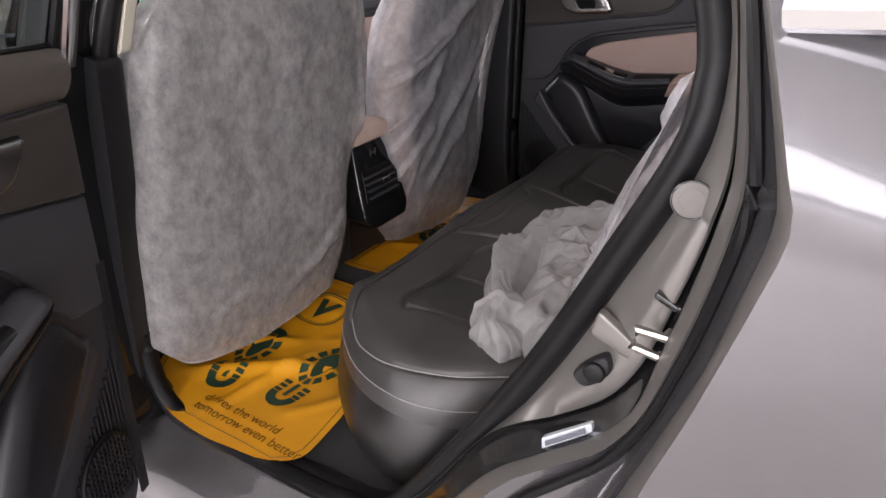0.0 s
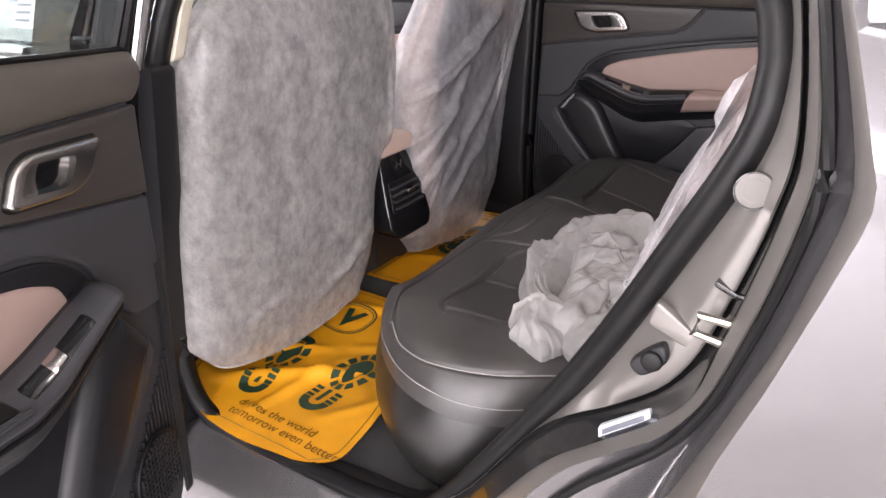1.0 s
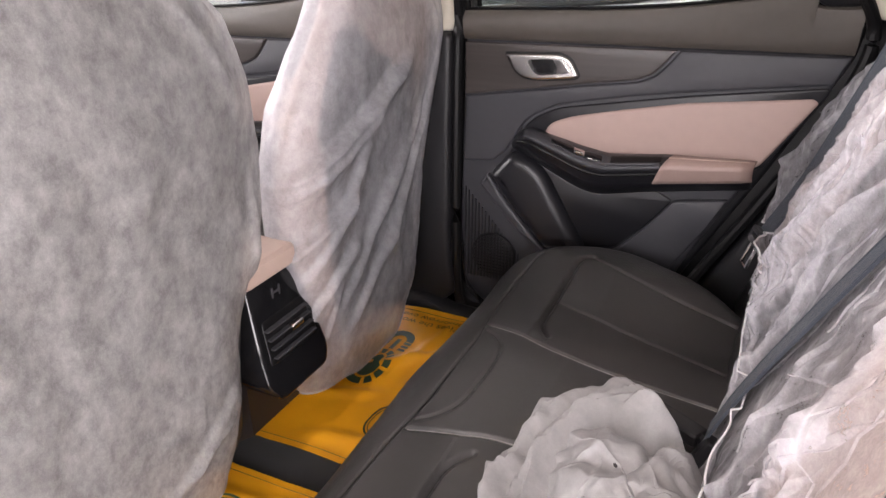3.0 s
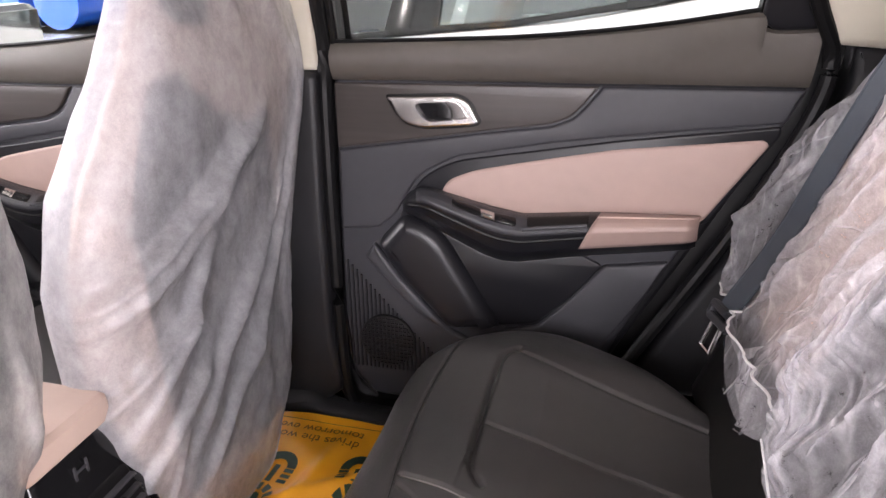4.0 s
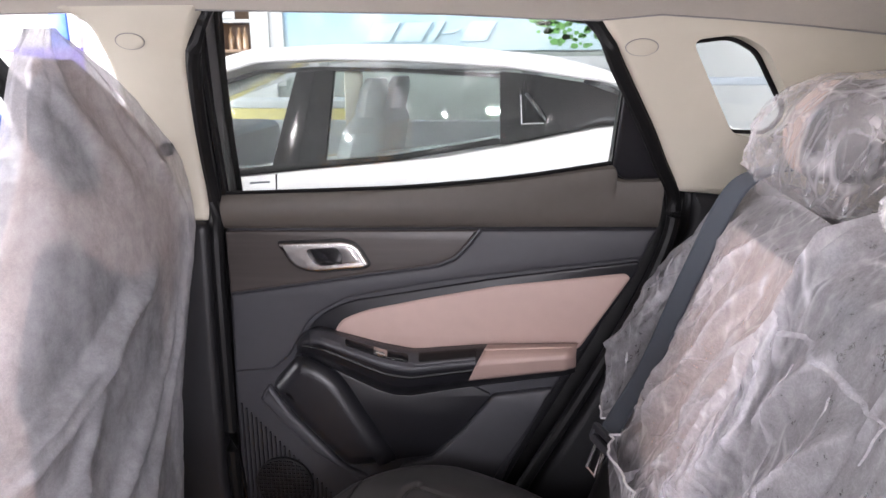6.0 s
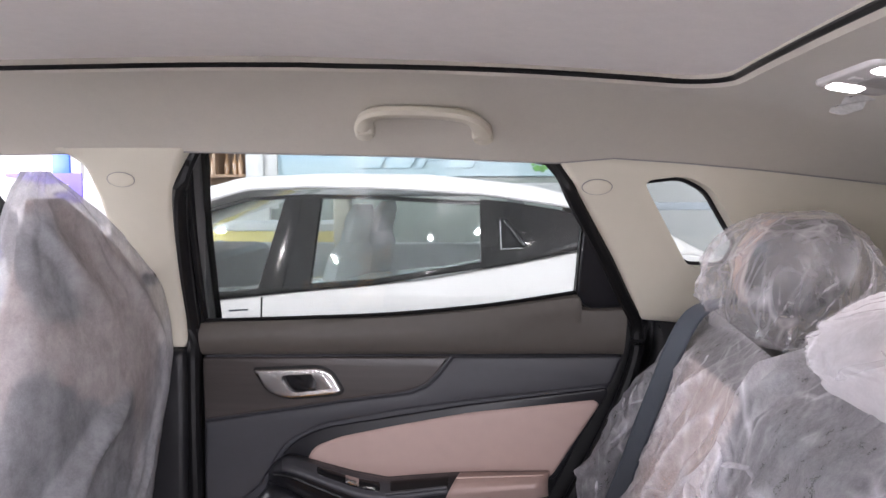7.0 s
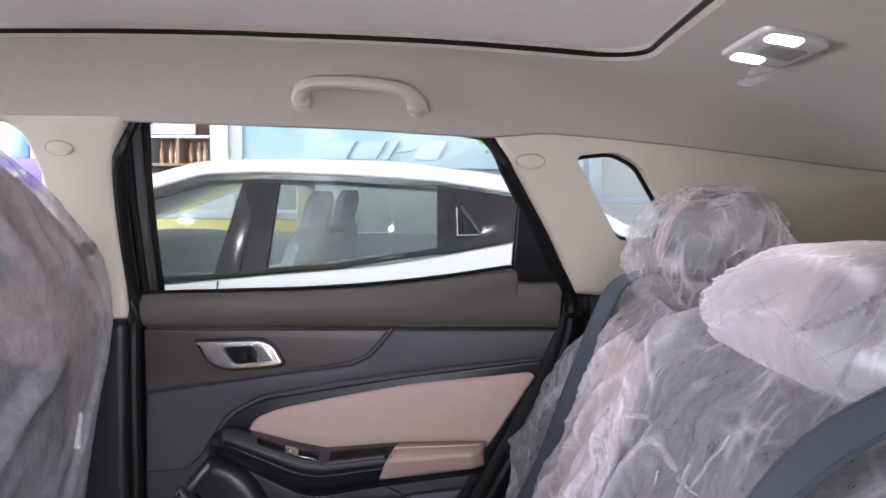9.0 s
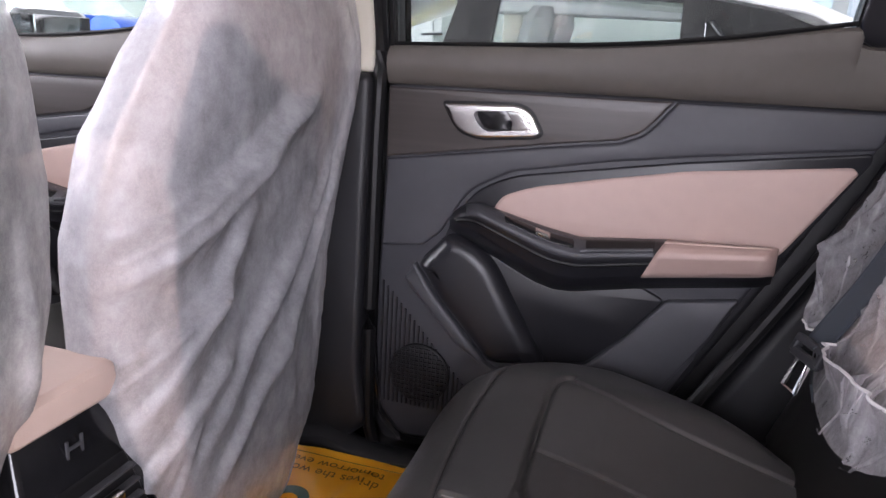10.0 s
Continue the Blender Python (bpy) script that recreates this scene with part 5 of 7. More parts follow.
    P("pull_cup", arm_skin(0.266, 0.386, 0.08, 0.34, 0.0055, 14, 6), RUBBER, lab="dark pull cup")
    P("pull_cup_lip", tube([arm_at(0.262 + 0.122 * k / 12, 0.35, 0.006) for k in range(13)], 0.004, 8), PLASTIC_GREY)
    P("armrest_pad", arm_skin(0.408, 0.580, 0.03, 0.84, 0.008, 30, 24, -0.045), TAN, lab="tan padded armrest end", smooth=70)
    P("pad_seam", tube([arm_at(0.402 + 0.168 * k / 14, 0.16, 0.0085) for k in range(15)], 0.0016, 6), BEIGE)
    # map pocket
    pock = fillet([(-0.030, 0.730), (0.03, 0.792), (0.19, 0.716), (0.253, 0.709), (0.375, 0.735), (0.418, 0.716), (0.36, 0.64), (0.294, 0.574), (0.229, 0.562), (0.115, 0.543), (0.008, 0.659)], 0.012)
    P("map_pocket", plate(pock, 0.0015, 0.05, 0.004), BLACK_TRIM, lab="black recessed map pocket")
    kn = fillet([(-0.034, 0.722, 0.015), (0.026, 0.792, 0.02), (0.075, 0.778), (0.115, 0.745), (0.195, 0.610, 0.03), (0.228, 0.560, 0.02), (0.117, 0.545, 0.02), (0.010, 0.660)], 0.02)
    P("pocket_bolster", plate(kn, -0.026, 0.03, 0.032, steps=7), BLACK_TRIM, lab="smooth black pocket bolster")
    band = fillet([(-0.062, 0.688), (-0.040, 0.724), (0.005, 0.660), (0.112, 0.543), (0.16, 0.52), (0.138, 0.512), (0.046, 0.572)], 0.008)
    P("pocket_edge", plate(band, -0.008, 0.03, 0.010, steps=4), PLASTIC_GREY, lab="grey pocket edge")
    lowp = fillet([(0.418, 0.718), (0.536, 0.738), (0.50, 0.665), (0.440, 0.565), (0.40, 0.49), (0.20, 0.50), (0.235, 0.556), (0.298, 0.572), (0.36, 0.64)], 0.008)
    P("lower_rear_panel", plate(lowp, -0.008, 0.03, 0.006), PLASTIC_GREY, lab="grey lower panel")
    # loudspeaker grille
    slats = []
    for i in range(22):
        x0 = -0.104 + i * 0.0095
        zt, zb = 0.675 - i * 0.0105, 0.42
        if zt > zb + 0.02:
            slats.append(rbox((x0, 0.703, (zt + zb) / 2), (0.0035, 0.006, zt - zb), 0.001))
    g = P("speaker_grille", join(*slats), PLASTIC, lab="ribbed loudspeaker grille", kind="stuff")
    P("speaker_disc", disc((-0.02, 0.700, 0.495), 0.062, (0, -1, 0), 0.006, 32), RUBBER, lab="round loudspeaker")
    mesh_bars = [rbox((-0.02 + k * 0.009, 0.692, 0.495), (0.0022, 0.004, 2 * math.sqrt(max(0.0001, 0.058 ** 2 - (k * 0.009) ** 2))), 0.0008) for k in range(-6, 7)]
    mesh_bars += [rbox((-0.02, 0.692, 0.495 + k * 0.009), (2 * math.sqrt(max(0.0001, 0.058 ** 2 - (k * 0.009) ** 2)), 0.004, 0.0022), 0.0008) for k in range(-6, 7)]
    P("speaker_mesh", join(*mesh_bars), PLASTIC, lab="loudspeaker mesh", kind="stuff")
    # release handle
    bez = fillet([(0.000, 1.023, 0.004), (0.133, 1.030, 0.02), (0.157, 1.020, 0.014), (0.178, 0.983, 0.008), (0.167, 0.976, 0.008), (0.070, 0.966, 0.03), (0.028, 0.976, 0.03)], 0.01)
    hol = fillet([(0.052, 1.013, 0.014), (0.138, 1.020, 0.012), (0.160, 0.989, 0.010), (0.074, 0.978, 0.018)], 0.012)
    P("handle_gap", plate(inset(bez if area2(bez) > 0 else bez[::-1], -0.0035), -0.0042, 0.0, 0.001), RUBBER, lab="dark gap round the handle")
    h = P("handle_bezel", plate(bez, -0.013, 0.0, 0.006, hol, steps=5), SATIN, lab="satin chrome handle bezel")
    P("handle_cup", plate(inset(hol if area2(hol) > 0 else hol[::-1], -0.003), -0.0046, 0.01, 0.001), GLOSS_BLACK, h, "black handle cup")
    lev = fillet([(0.110, 1.0185, 0.004), (0.138, 1.0205, 0.012), (0.1605, 0.989, 0.008), (0.122, 0.983, 0.004), (0.124, 1.0)], 0.005)
    P("release_lever", plate(lev, -0.012, 0.004, 0.003, steps=4, at=lambda x, z, d: from_side(x, z, d + (0.160 - x) * 0.13)), SATIN, h, "satin chrome release lever")
    # window frame and glass
    glass = [(-0.096, 1.105), (0.263, 1.125), (0.622, 1.175), (0.628, 1.335), (0.608, 1.405), (0.585, 1.428), (0.331, 1.460), (-0.03, 1.470), (-0.056, 1.45), (-0.080, 1.285)]
    gp = fillet(glass, 0.012)
    fr = fillet([(-0.128, 1.095), (0.30, 1.10), (0.64, 1.13), (0.722, 1.125), (0.735, 1.18), (0.672, 1.325), (0.625, 1.420), (0.585, 1.448), (0.331, 1.478), (-0.035, 1.488), (-0.065, 1.46), (-0.105, 1.30)], 0.012)
    P("window_frame", plate(fr, 0.006, 0.045, 0.005, gp), RUBBER, lab="black window frame")
    P("window_channel", tube([from_side(x, z, 0.004) for x, z in ((-0.104, 1.112), (-0.092, 1.25), (-0.080, 1.36), (-0.066, 1.430))], 0.006, 6), RUBBER, lab="window channel")
    P("belt_seal", tube([from_side(x, z + 0.002, 0.002) for x, z in smoothline([(-0.098, 1.116), (0.08, 1.124), (0.263, 1.134), (0.45, 1.154), (0.622, 1.183)], 5)], 0.004, 6), RUBBER, lab="belt seal")
    sail = fillet([(0.630, 1.322, 0.006), (0.644, 1.315), (0.700, 1.22), (0.722, 1.157, 0.006), (0.648, 1.152, 0.012), (0.625, 1.170, 0.012)], 0.008)
    P("corner_panel", plate(sail, -0.004, 0.03, 0.007), BLACK_TRIM, lab="black corner panel")
    gl = P("window_pane", plate(fillet([(-0.11, 1.09), (0.30, 1.11), (0.64, 1.16), (0.645, 1.32), (0.605, 1.43), (0.331, 1.472), (-0.03, 1.482)], 0.01), 0.020, 0.024, 0.001), GLASS, lab="clear door window")
    gl.visible_shadow = False
    st = P("pane_stamp", plate([(-0.055, 1.134), (-0.015, 1.137), (-0.015, 1.141), (-0.055, 1.138)], 0.0185, 0.0195, 0.0004), INK, gl, "small printed bars")
    # core, edge and outer skin
    core = fillet([(-0.120, 1.06), (0.30, 1.075), (0.73, 1.12), (0.72, 1.05), (0.60, 0.80), (0.47, 0.55), (0.40, 0.40), (0.30, 0.335), (-0.06, 0.325), (-0.12, 0.37)], 0.02)
    P("door_core", plate(core, 0.03, 0.10, 0.012), PLASTIC, lab="black door edge")
    skin = fillet([(-0.17, 1.05), (0.40, 1.07), (0.75, 1.13), (0.80, 1.08), (0.78, 0.95), (0.62, 0.66), (0.50, 0.42), (0.38, 0.26), (-0.17, 0.25)], 0.03)
    P("outer_skin", plate(skin, 0.10, 0.165, 0.02, steps=4), PAINT, lab="dark grey metallic outer skin")
    P("edge_seal", tube([from_side(x, z, 0.075) for x, z in inset(core if area2(core) > 0 else core[::-1], -0.006)], 0.009, 6, True), RUBBER, lab="door edge seal")
    if hand < 0 and matrix is not None:
        P("frame_trim", tube([from_side(x, z, -0.008) for x, z in ((-0.115, 1.09), (-0.100, 1.25), (-0.065, 1.42))], 0.012, 8, flat=0.5), CHROME, lab="bright frame edge")
        P("front_edge_ribs", join(*[rbox((-0.112 + 0.004 * k, 0.70, 0.60), (0.0016, 0.006, 0.42), 0.0005) for k in range(5)]), PLASTIC, lab="ribbed panel edge", kind="stuff")
    if matrix is not None:
        t.matrix_basis = matrix
    return t


door("rear_door", (-0.17, 0.853, 0.35), 1, None, "closed rear car door with tan insert and satin handle")
HINGE = Vector((-0.17, -0.853, 0.35))
door("rear_door", tuple(HINGE), -1, Matrix.Translation((-0.138, -0.917, 0.354)) @ Matrix.Rotation(radians(-64.5), 4, "Z") @ Matrix.Rotation(radians(-3.5), 4, "Y"), "opened rear car door, black trim with tan insert")
front = door("front_door", (-0.17, 0.853, 0.35), 1, Matrix.Translation((-1.26, 0.853, 0.31)), "closed front car door with tan insert and satin handle")

# ---- front seats and their covers ----
# half widths of the covers by height: towards the right, and towards the left of each seat
PLUS_RIGHT = [(0.40, 0.17), (0.44, 0.192), (0.55, 0.204), (0.70, 0.226), (0.80, 0.250), (0.90, 0.284), (1.00, 0.318), (1.08, 0.332), (1.15, 0.336), (1.19, 0.322), (1.22, 0.297), (1.25, 0.264), (1.30, 0.200), (1.335, 0.152), (1.36, 0.108), (1.39, 0.045), (1.40, 0.025), (1.405, 0.012)]
PLUS = [(0.40, 0.170), (0.46, 0.200), (0.55, 0.218), (0.65, 0.230), (0.75, 0.272), (0.80, 0.322), (0.86, 0.342), (0.92, 0.348), (0.98, 0.347), (1.04, 0.333), (1.10, 0.320), (1.185, 0.288), (1.22, 0.255), (1.27, 0.185), (1.31, 0.130), (1.35, 0.098), (1.38, 0.070), (1.40, 0.030), (1.405, 0.012)]
MINUS_RIGHT = [(0.40, 0.26), (0.46, 0.305), (0.52, 0.312), (0.60, 0.296), (0.70, 0.286), (0.81, 0.284), (0.89, 0.282), (0.95, 0.261), (1.0, 0.244), (1.09, 0.195), (1.15, 0.150), (1.226, 0.103), (1.30, 0.070), (1.35, 0.050), (1.38, 0.032), (1.40, 0.015), (1.405, 0.010)]
MINUS_LEFT = [(0.40, 0.28), (0.46, 0.330), (0.55, 0.338), (0.65, 0.336), (0.75, 0.332), (0.90, 0.318), (1.00, 0.310), (1.05, 0.302), (1.10, 0.272), (1.15, 0.222), (1.20, 0.170), (1.28, 0.110), (1.35, 0.060), (1.38, 0.035), (1.40, 0.015), (1.405, 0.010)]


def width_at(z, table):
    for (a, wa), (b, wb) in zip(table, table[1:]):
        if z <= b:
            return wa + (wb - wa) * max(0, (z - a) / (b - a))
    return table[-1][1]


def back_x(z):
    return -0.135 - 0.10 * max(0, z - 1.20) + 0.012 * math.sin((z - 0.4) * 4) - 0.05 * max(0, 0.50 - z) + 0.022 * math.exp(-((z - 1.08) / 0.14) ** 2)


def thick_at(z):
    return 0.17 if z < 1.0 else max(0.05, 0.17 - (z - 1.0) * 0.30)


def seat_ring(cy, z, shrink, n, wr=None):
    wp = max(0.006, width_at(z, PLUS_RIGHT if cy > 0 else PLUS) - shrink)
    wm = max(0.006, width_at(z, MINUS_RIGHT if cy > 0 else MINUS_LEFT) - shrink)
    th = max(0.012, thick_at(z) - 2 * shrink)
    xc = back_x(z) - shrink - th / 2
    out = []
    for i in range(n):
        a = 2 * math.pi * i / n
        c, s = math.cos(a), math.sin(a)
        e = 2 / 2.7
        x = xc + th / 2 * math.copysign(abs(c) ** e, c)
        y = cy + (wp if s > 0 else wm) * math.copysign(abs(s) ** e, s)
        if wr:
            d = wr(x, y, z, a)
            x += d * c
            y += d * s * 0.8
        out.append((x, y, z))
    return out


def front_seat(cy):
    t = thing("bucket_seat", (-0.35, cy, 0.31), "front car seat with beige back, under a dust cover" if cy > 0 else "front car seat with dark back, under a dust cover", "car seat", "", "front seats")
    zs = [0.44 + i * (1.365 - 0.44) / 24 for i in range(25)]
    part("backrest", loft([seat_ring(cy, z, 0.028, 28) for z in zs]), BEIGE if cy > 0 else LEATHER, t, "beige leatherette backrest" if cy > 0 else "dark leatherette backrest")
    k = 0.74 if cy > 0 else 0.95
    side = [(z, k * width_at(z, PLUS_RIGHT if cy > 0 else PLUS), k * width_at(z, MINUS_RIGHT if cy > 0 else MINUS_LEFT)) for z in (0.455, 0.54, 0.64, 0.72, 0.82, 0.92, 1.02, 1.08, 1.13)]
    bp = fillet([(cy + a, z) for z, a, b in side] + [(cy - b, z) for z, a, b in side[::-1]], 0.06)
    part("back_panel", patch(bp, lambda y, z, d: (back_x(z) - (0.022 if cy > 0 else 0.017) - 0.040 * min(1.2, abs(y - cy) / (0.23 if cy > 0 else 0.27)) ** 4 - d, y, z)), PLASTIC, t, "black seat back panel")
    hx = cy - 0.025
    hp = fillet([(hx - 0.035, 1.19), (hx + 0.060, 1.18), (hx + 0.075, 1.25), (hx + 0.04, 1.34), (hx - 0.005, 1.345), (hx - 0.040, 1.27)], 0.04)
    part("headrest_panel", patch(hp, lambda y, z, d: (back_x(z) - 0.018 - 0.05 * ((y - cy) / 0.12) ** 2 - d, y, z)), LEATHER, t, "black headrest back")
    part("seat_cushion", rbox((-0.52, cy, 0.50), (0.52, 0.50, 0.16), 0.06), LEATHER, t, "black seat cushion")
    part("seat_base", rbox((-0.50, cy, 0.37), (0.44, 0.40, 0.12), 0.02), PLASTIC, t, "black seat base")
    for dy in (-0.2, 0.2):
        part("seat_rail", rbox((-0.57, cy + dy, 0.325), (0.44, 0.035, 0.025), 0.006), PLASTIC, t)
    return t


def front_cover(cy, seed, lines, material, label):
    """A loose nonwoven bag over a front seat: hangs nearly straight behind, gathers at the top, sags at the hem."""
    t = thing("seat_cover", (-0.2, cy, 0.42), label, "seat cover", "", "seat covers")
    n, rows = 200, 190
    zs = [0.40 + (1.405 - 0.40) * (i / rows) for i in range(rows + 1)]
    R = np.array([seat_ring(cy, z, 0.0, n) for z in zs])
    A = np.tile(2 * np.pi * np.arange(n) / n, (rows + 1, 1))
    C, S = np.cos(A), np.sin(A)
    U, Z = R[:, :, 1] - cy, R[:, :, 2]
    D = crease_field(U, Z, lines) * np.clip(C * 3 + 0.6, 0, 1)
    nz = np.array([[noise.noise(Vector((u * 5, z * 2.5, seed))) * 0.011 + noise.noise(Vector((u * 15 + z * 6, z * 7, seed + 3))) * 0.0035 for u, z in zip(a, b)] for a, b in zip(U, Z)])
    D += nz + crumple(U * 1.3, (Z - 0.9) * 0.8, int(seed * 10), 8, 0.28) * (0.005 if cy > 0 else 0.0045) * np.clip(C * 2 + 0.8, 0, 1)
    # gathers near the top, running up to the peak
    top = np.clip((Z - 1.13) / 0.18, 0, 1)
    ph = np.array([[noise.noise(Vector((a * 1.3, z * 3, seed))) for a, z in zip(p, q)] for p, q in zip(A, Z)])
    D += top * (0.007 * np.abs(np.sin(A * 4.5 + seed + ph * 2.5)) - 0.004)
    R[:, :, 0] += D * C
    R[:, :, 1] += D * S * 0.8
    # the hem hangs unevenly, lower towards the door
    sg = 1 if cy > 0 else -1
    k = np.clip((0.56 - Z) / 0.14, 0, 1)
    wave = np.array([noise.noise(Vector((u * 6, 2, seed))) for u in U[0]])
    R[:, :, 0] += 0.012 * k * wave
    R[:, :, 1] += 0.012 * k * sg * np.maximum(0, U * sg) / 0.2
    R[:, :, 2] += 0.02 * k * wave + (0.62 * k * np.maximum(0, U - 0.03) if cy > 0 else -0.03 * k * U * sg)
    rings = [[tuple(p) for p in r] for r in R.tolist()]
    cut = int(rows * 0.79)
    part("bag", loft(rings[:cut + 1], True, False), material, t, smooth=80)
    part("headrest_hood", loft(rings[cut:], True, False), material, t, "gathered top of the cover", smooth=80)
    hem = [rings[0][i] for i in range(0, n, 2)]
    part("hem", tube(hem, 0.0022, 5, True), material, t, "stitched hem")
    return t


FL, FR = -0.345, 0.338
front_seat(FL)
front_seat(FR)
front_cover(FL, 1.3, [(0.285, 0.98, 0.235, 0.52, 0.012, 0.014), (0.20, 0.62, 0.02, 0.49, 0.010, 0.016), (0.24, 0.58, -0.10, 0.47, 0.009, 0.014), (-0.10, 0.55, -0.27, 0.50, 0.008, 0.014), (-0.25, 1.15, -0.29, 0.85, 0.008, 0.02), (0.12, 1.30, 0.26, 1.02, 0.008, 0.014)] + stray_lines(4, 26, -0.25, 0.25, 0.55, 1.15, 8, 30, 0.005, 0.010), COVER, "grey mottled nonwoven dust cover on a front seat")
front_cover(FR, 6.1, [(0.10, 1.07, -0.34, 0.850, 0.034, 0.020), (-0.02, 1.00, -0.32, 0.82, 0.020, 0.016), (-0.12, 0.84, -0.31, 0.70, 0.024, 0.018), (-0.05, 0.93, -0.30, 0.64, 0.020, 0.018), (-0.24, 1.12, -0.28, 0.90, 0.018, 0.018), (0.23, 0.98, -0.05, 0.62, 0.016, 0.020), (0.18, 1.0, -0.22, 0.54, 0.014, 0.018), (0.11, 0.95, -0.10, 0.70, 0.012, 0.014), (-0.10, 0.74, -0.30, 0.56, 0.018, 0.018), (0.02, 0.72, -0.18, 0.50, 0.014, 0.016), (-0.065, 1.40, 0.05, 1.14, 0.020, 0.020), (0.02, 1.38, 0.13, 1.18, 0.010, 0.010), (0.05, 1.36, 0.18, 1.15, 0.009, 0.010), (-0.11, 1.38, -0.17, 1.15, 0.012, 0.014), (0.10, 1.30, 0.24, 1.06, 0.010, 0.012)] + stray_lines(9, 26, -0.25, 0.25, 0.50, 1.15, -24, 14, 0.008, 0.009), COVER_SOFT, "grey nonwoven dust cover with long folds on a front seat")

# ---- centre console ----
con = thing("centre_console", (-0.3, 0, 0.36), "black centre console end with air vent and beige armrest lid", "console")
part("console_body", loft([[(x, s * w, z) for s, z in ((-1, zb), (-1.0, zt - 0.03), (-0.85, zt), (0.85, zt), (1.0, zt - 0.03), (1, zb))] for x, w, zb, zt in ((-0.75, 0.10, 0.38, 0.70), (-0.40, 0.10, 0.38, 0.72), (-0.245, 0.088, 0.38, 0.725), (-0.21, 0.075, 0.40, 0.70))]), PLASTIC, con)
fo = fillet([(-0.066, 0.735, 0.012), (0.066, 0.735, 0.012), (0.088, 0.60, 0.02), (0.092, 0.535, 0.02), (0.070, 0.505, 0.015), (-0.070, 0.505, 0.015), (-0.092, 0.535, 0.02), (-0.088, 0.60, 0.02)], 0.01)
part("rear_panel", plate(fo, -0.012, 0.06, 0.010, at=lambda u, v, d: (-0.205 + 0.30 * max(0, 0.735 - v) - d, u, v)), GLOSS_BLACK, con, "gloss black rear console panel")
vent = fillet([(-0.060, 0.655), (0.060, 0.655), (0.072, 0.575), (-0.072, 0.575)], 0.008)
cat = lambda u, v, d: (-0.205 + 0.30 * max(0, 0.735 - v) - d, u, v)
v = part("air_vent", plate(vent, -0.014, 0.0, 0.003, at=cat), RUBBER, con, "black air vent")
for k in range(4):
    zz = 0.588 + k * 0.017
    part("vent_slat", rbox((-0.205 + 0.30 * (0.735 - zz) + 0.017, 0, zz), (0.012, 0.122, 0.0035), 0.001), PLASTIC_GREY, v)
part("vent_thumb", rbox((-0.205 + 0.30 * (0.735 - 0.622) + 0.024, 0.012, 0.622), (0.012, 0.034, 0.012), 0.004), SATIN, v, "silver vent tab")
for dx in (-0.010, 0.010):
    part("seat_symbol", rbox((-0.205 + 0.30 * (0.735 - 0.688) + 0.0135, dx, 0.688), (0.002, 0.004, 0.024), 0.0005), PLASTIC_GREY, con, "small grey symbol")
part("seat_symbol", rbox((-0.205 + 0.30 * (0.735 - 0.688) + 0.0135, 0, 0.690), (0.002, 0.018, 0.004), 0.0005), PLASTIC_GREY, con, "small grey symbol")
part("armrest_lid", rbox((-0.350, -0.008, 0.744), (0.36, 0.15, 0.046), 0.018), BEIGE, con, "beige armrest lid")

# ---- rear bench ----
bench = thing("rear_bench", (0.42, 0, 0.33), "black leatherette rear bench seat", "car seat")


HALF = smoothline([(0.10, 0.40), (0.125, 0.475), (0.15, 0.52), (0.20, 0.58), (0.28, 0.637), (0.37, 0.650), (0.46, 0.617), (0.54, 0.553), (0.60, 0.495), (0.68, 0.43)], 12)
HALF_X, HALF_W = [p[0] for p in HALF], [p[1] for p in HALF]


def bench_half(x):
    """Half the cushion's width at a distance from the front."""
    return float(np.interp(x, HALF_X, HALF_W))


def near_line(x, y, pts):
    best = 9.0
    p = Vector((x, y))
    for a, b in zip(pts, pts[1:]):
        a, b = Vector(a), Vector(b)
        d = b - a
        t = max(0, min(1, (p - a).dot(d) / max(1e-9, d.length_squared)))
        best = min(best, (p - a - d * t).length)
    return best


# seams of one outer seat, mirrored for the other; then those of the middle seat
S_FRONT = smoothline([(0.292, 0.508), (0.270, 0.478), (0.263, 0.40), (0.262, 0.30), (0.268, 0.215), (0.292, 0.172)], 5)
S_SIDE = smoothline([(0.285, 0.500), (0.36, 0.476), (0.45, 0.448), (0.62, 0.402)], 5)
S_INNER = smoothline([(0.182, 0.165), (0.25, 0.150), (0.32, 0.130), (0.45, 0.120), (0.62, 0.116)], 5)
S_ACROSS = smoothline([(0.268, 0.320), (0.40, 0.292), (0.62, 0.240)], 5)
S_OUT = smoothline([(0.205, 0.556), (0.264, 0.606), (0.344, 0.620), (0.444, 0.585), (0.536, 0.522), (0.60, 0.466)], 5)
S_FRONTROLL = smoothline([(0.205, 0.556), (0.180, 0.48), (0.163, 0.35), (0.170, 0.20), (0.182, 0.10), (0.186, 0.0)], 5)
S_MIDDLE = smoothline([(0.186, 0.142), (0.215, 0.118), (0.235, 0.080), (0.242, 0.0)], 5)


SEAMS = ((S_FRONT, 0.008, 0.0042), (S_SIDE, 0.0045, 0.004), (S_INNER, 0.006, 0.0036), (S_ACROSS, 0.0045, 0.0036), (S_OUT, 0.004, 0.003), (S_FRONTROLL, 0.0035, 0.003), (S_MIDDLE, 0.004, 0.0034))


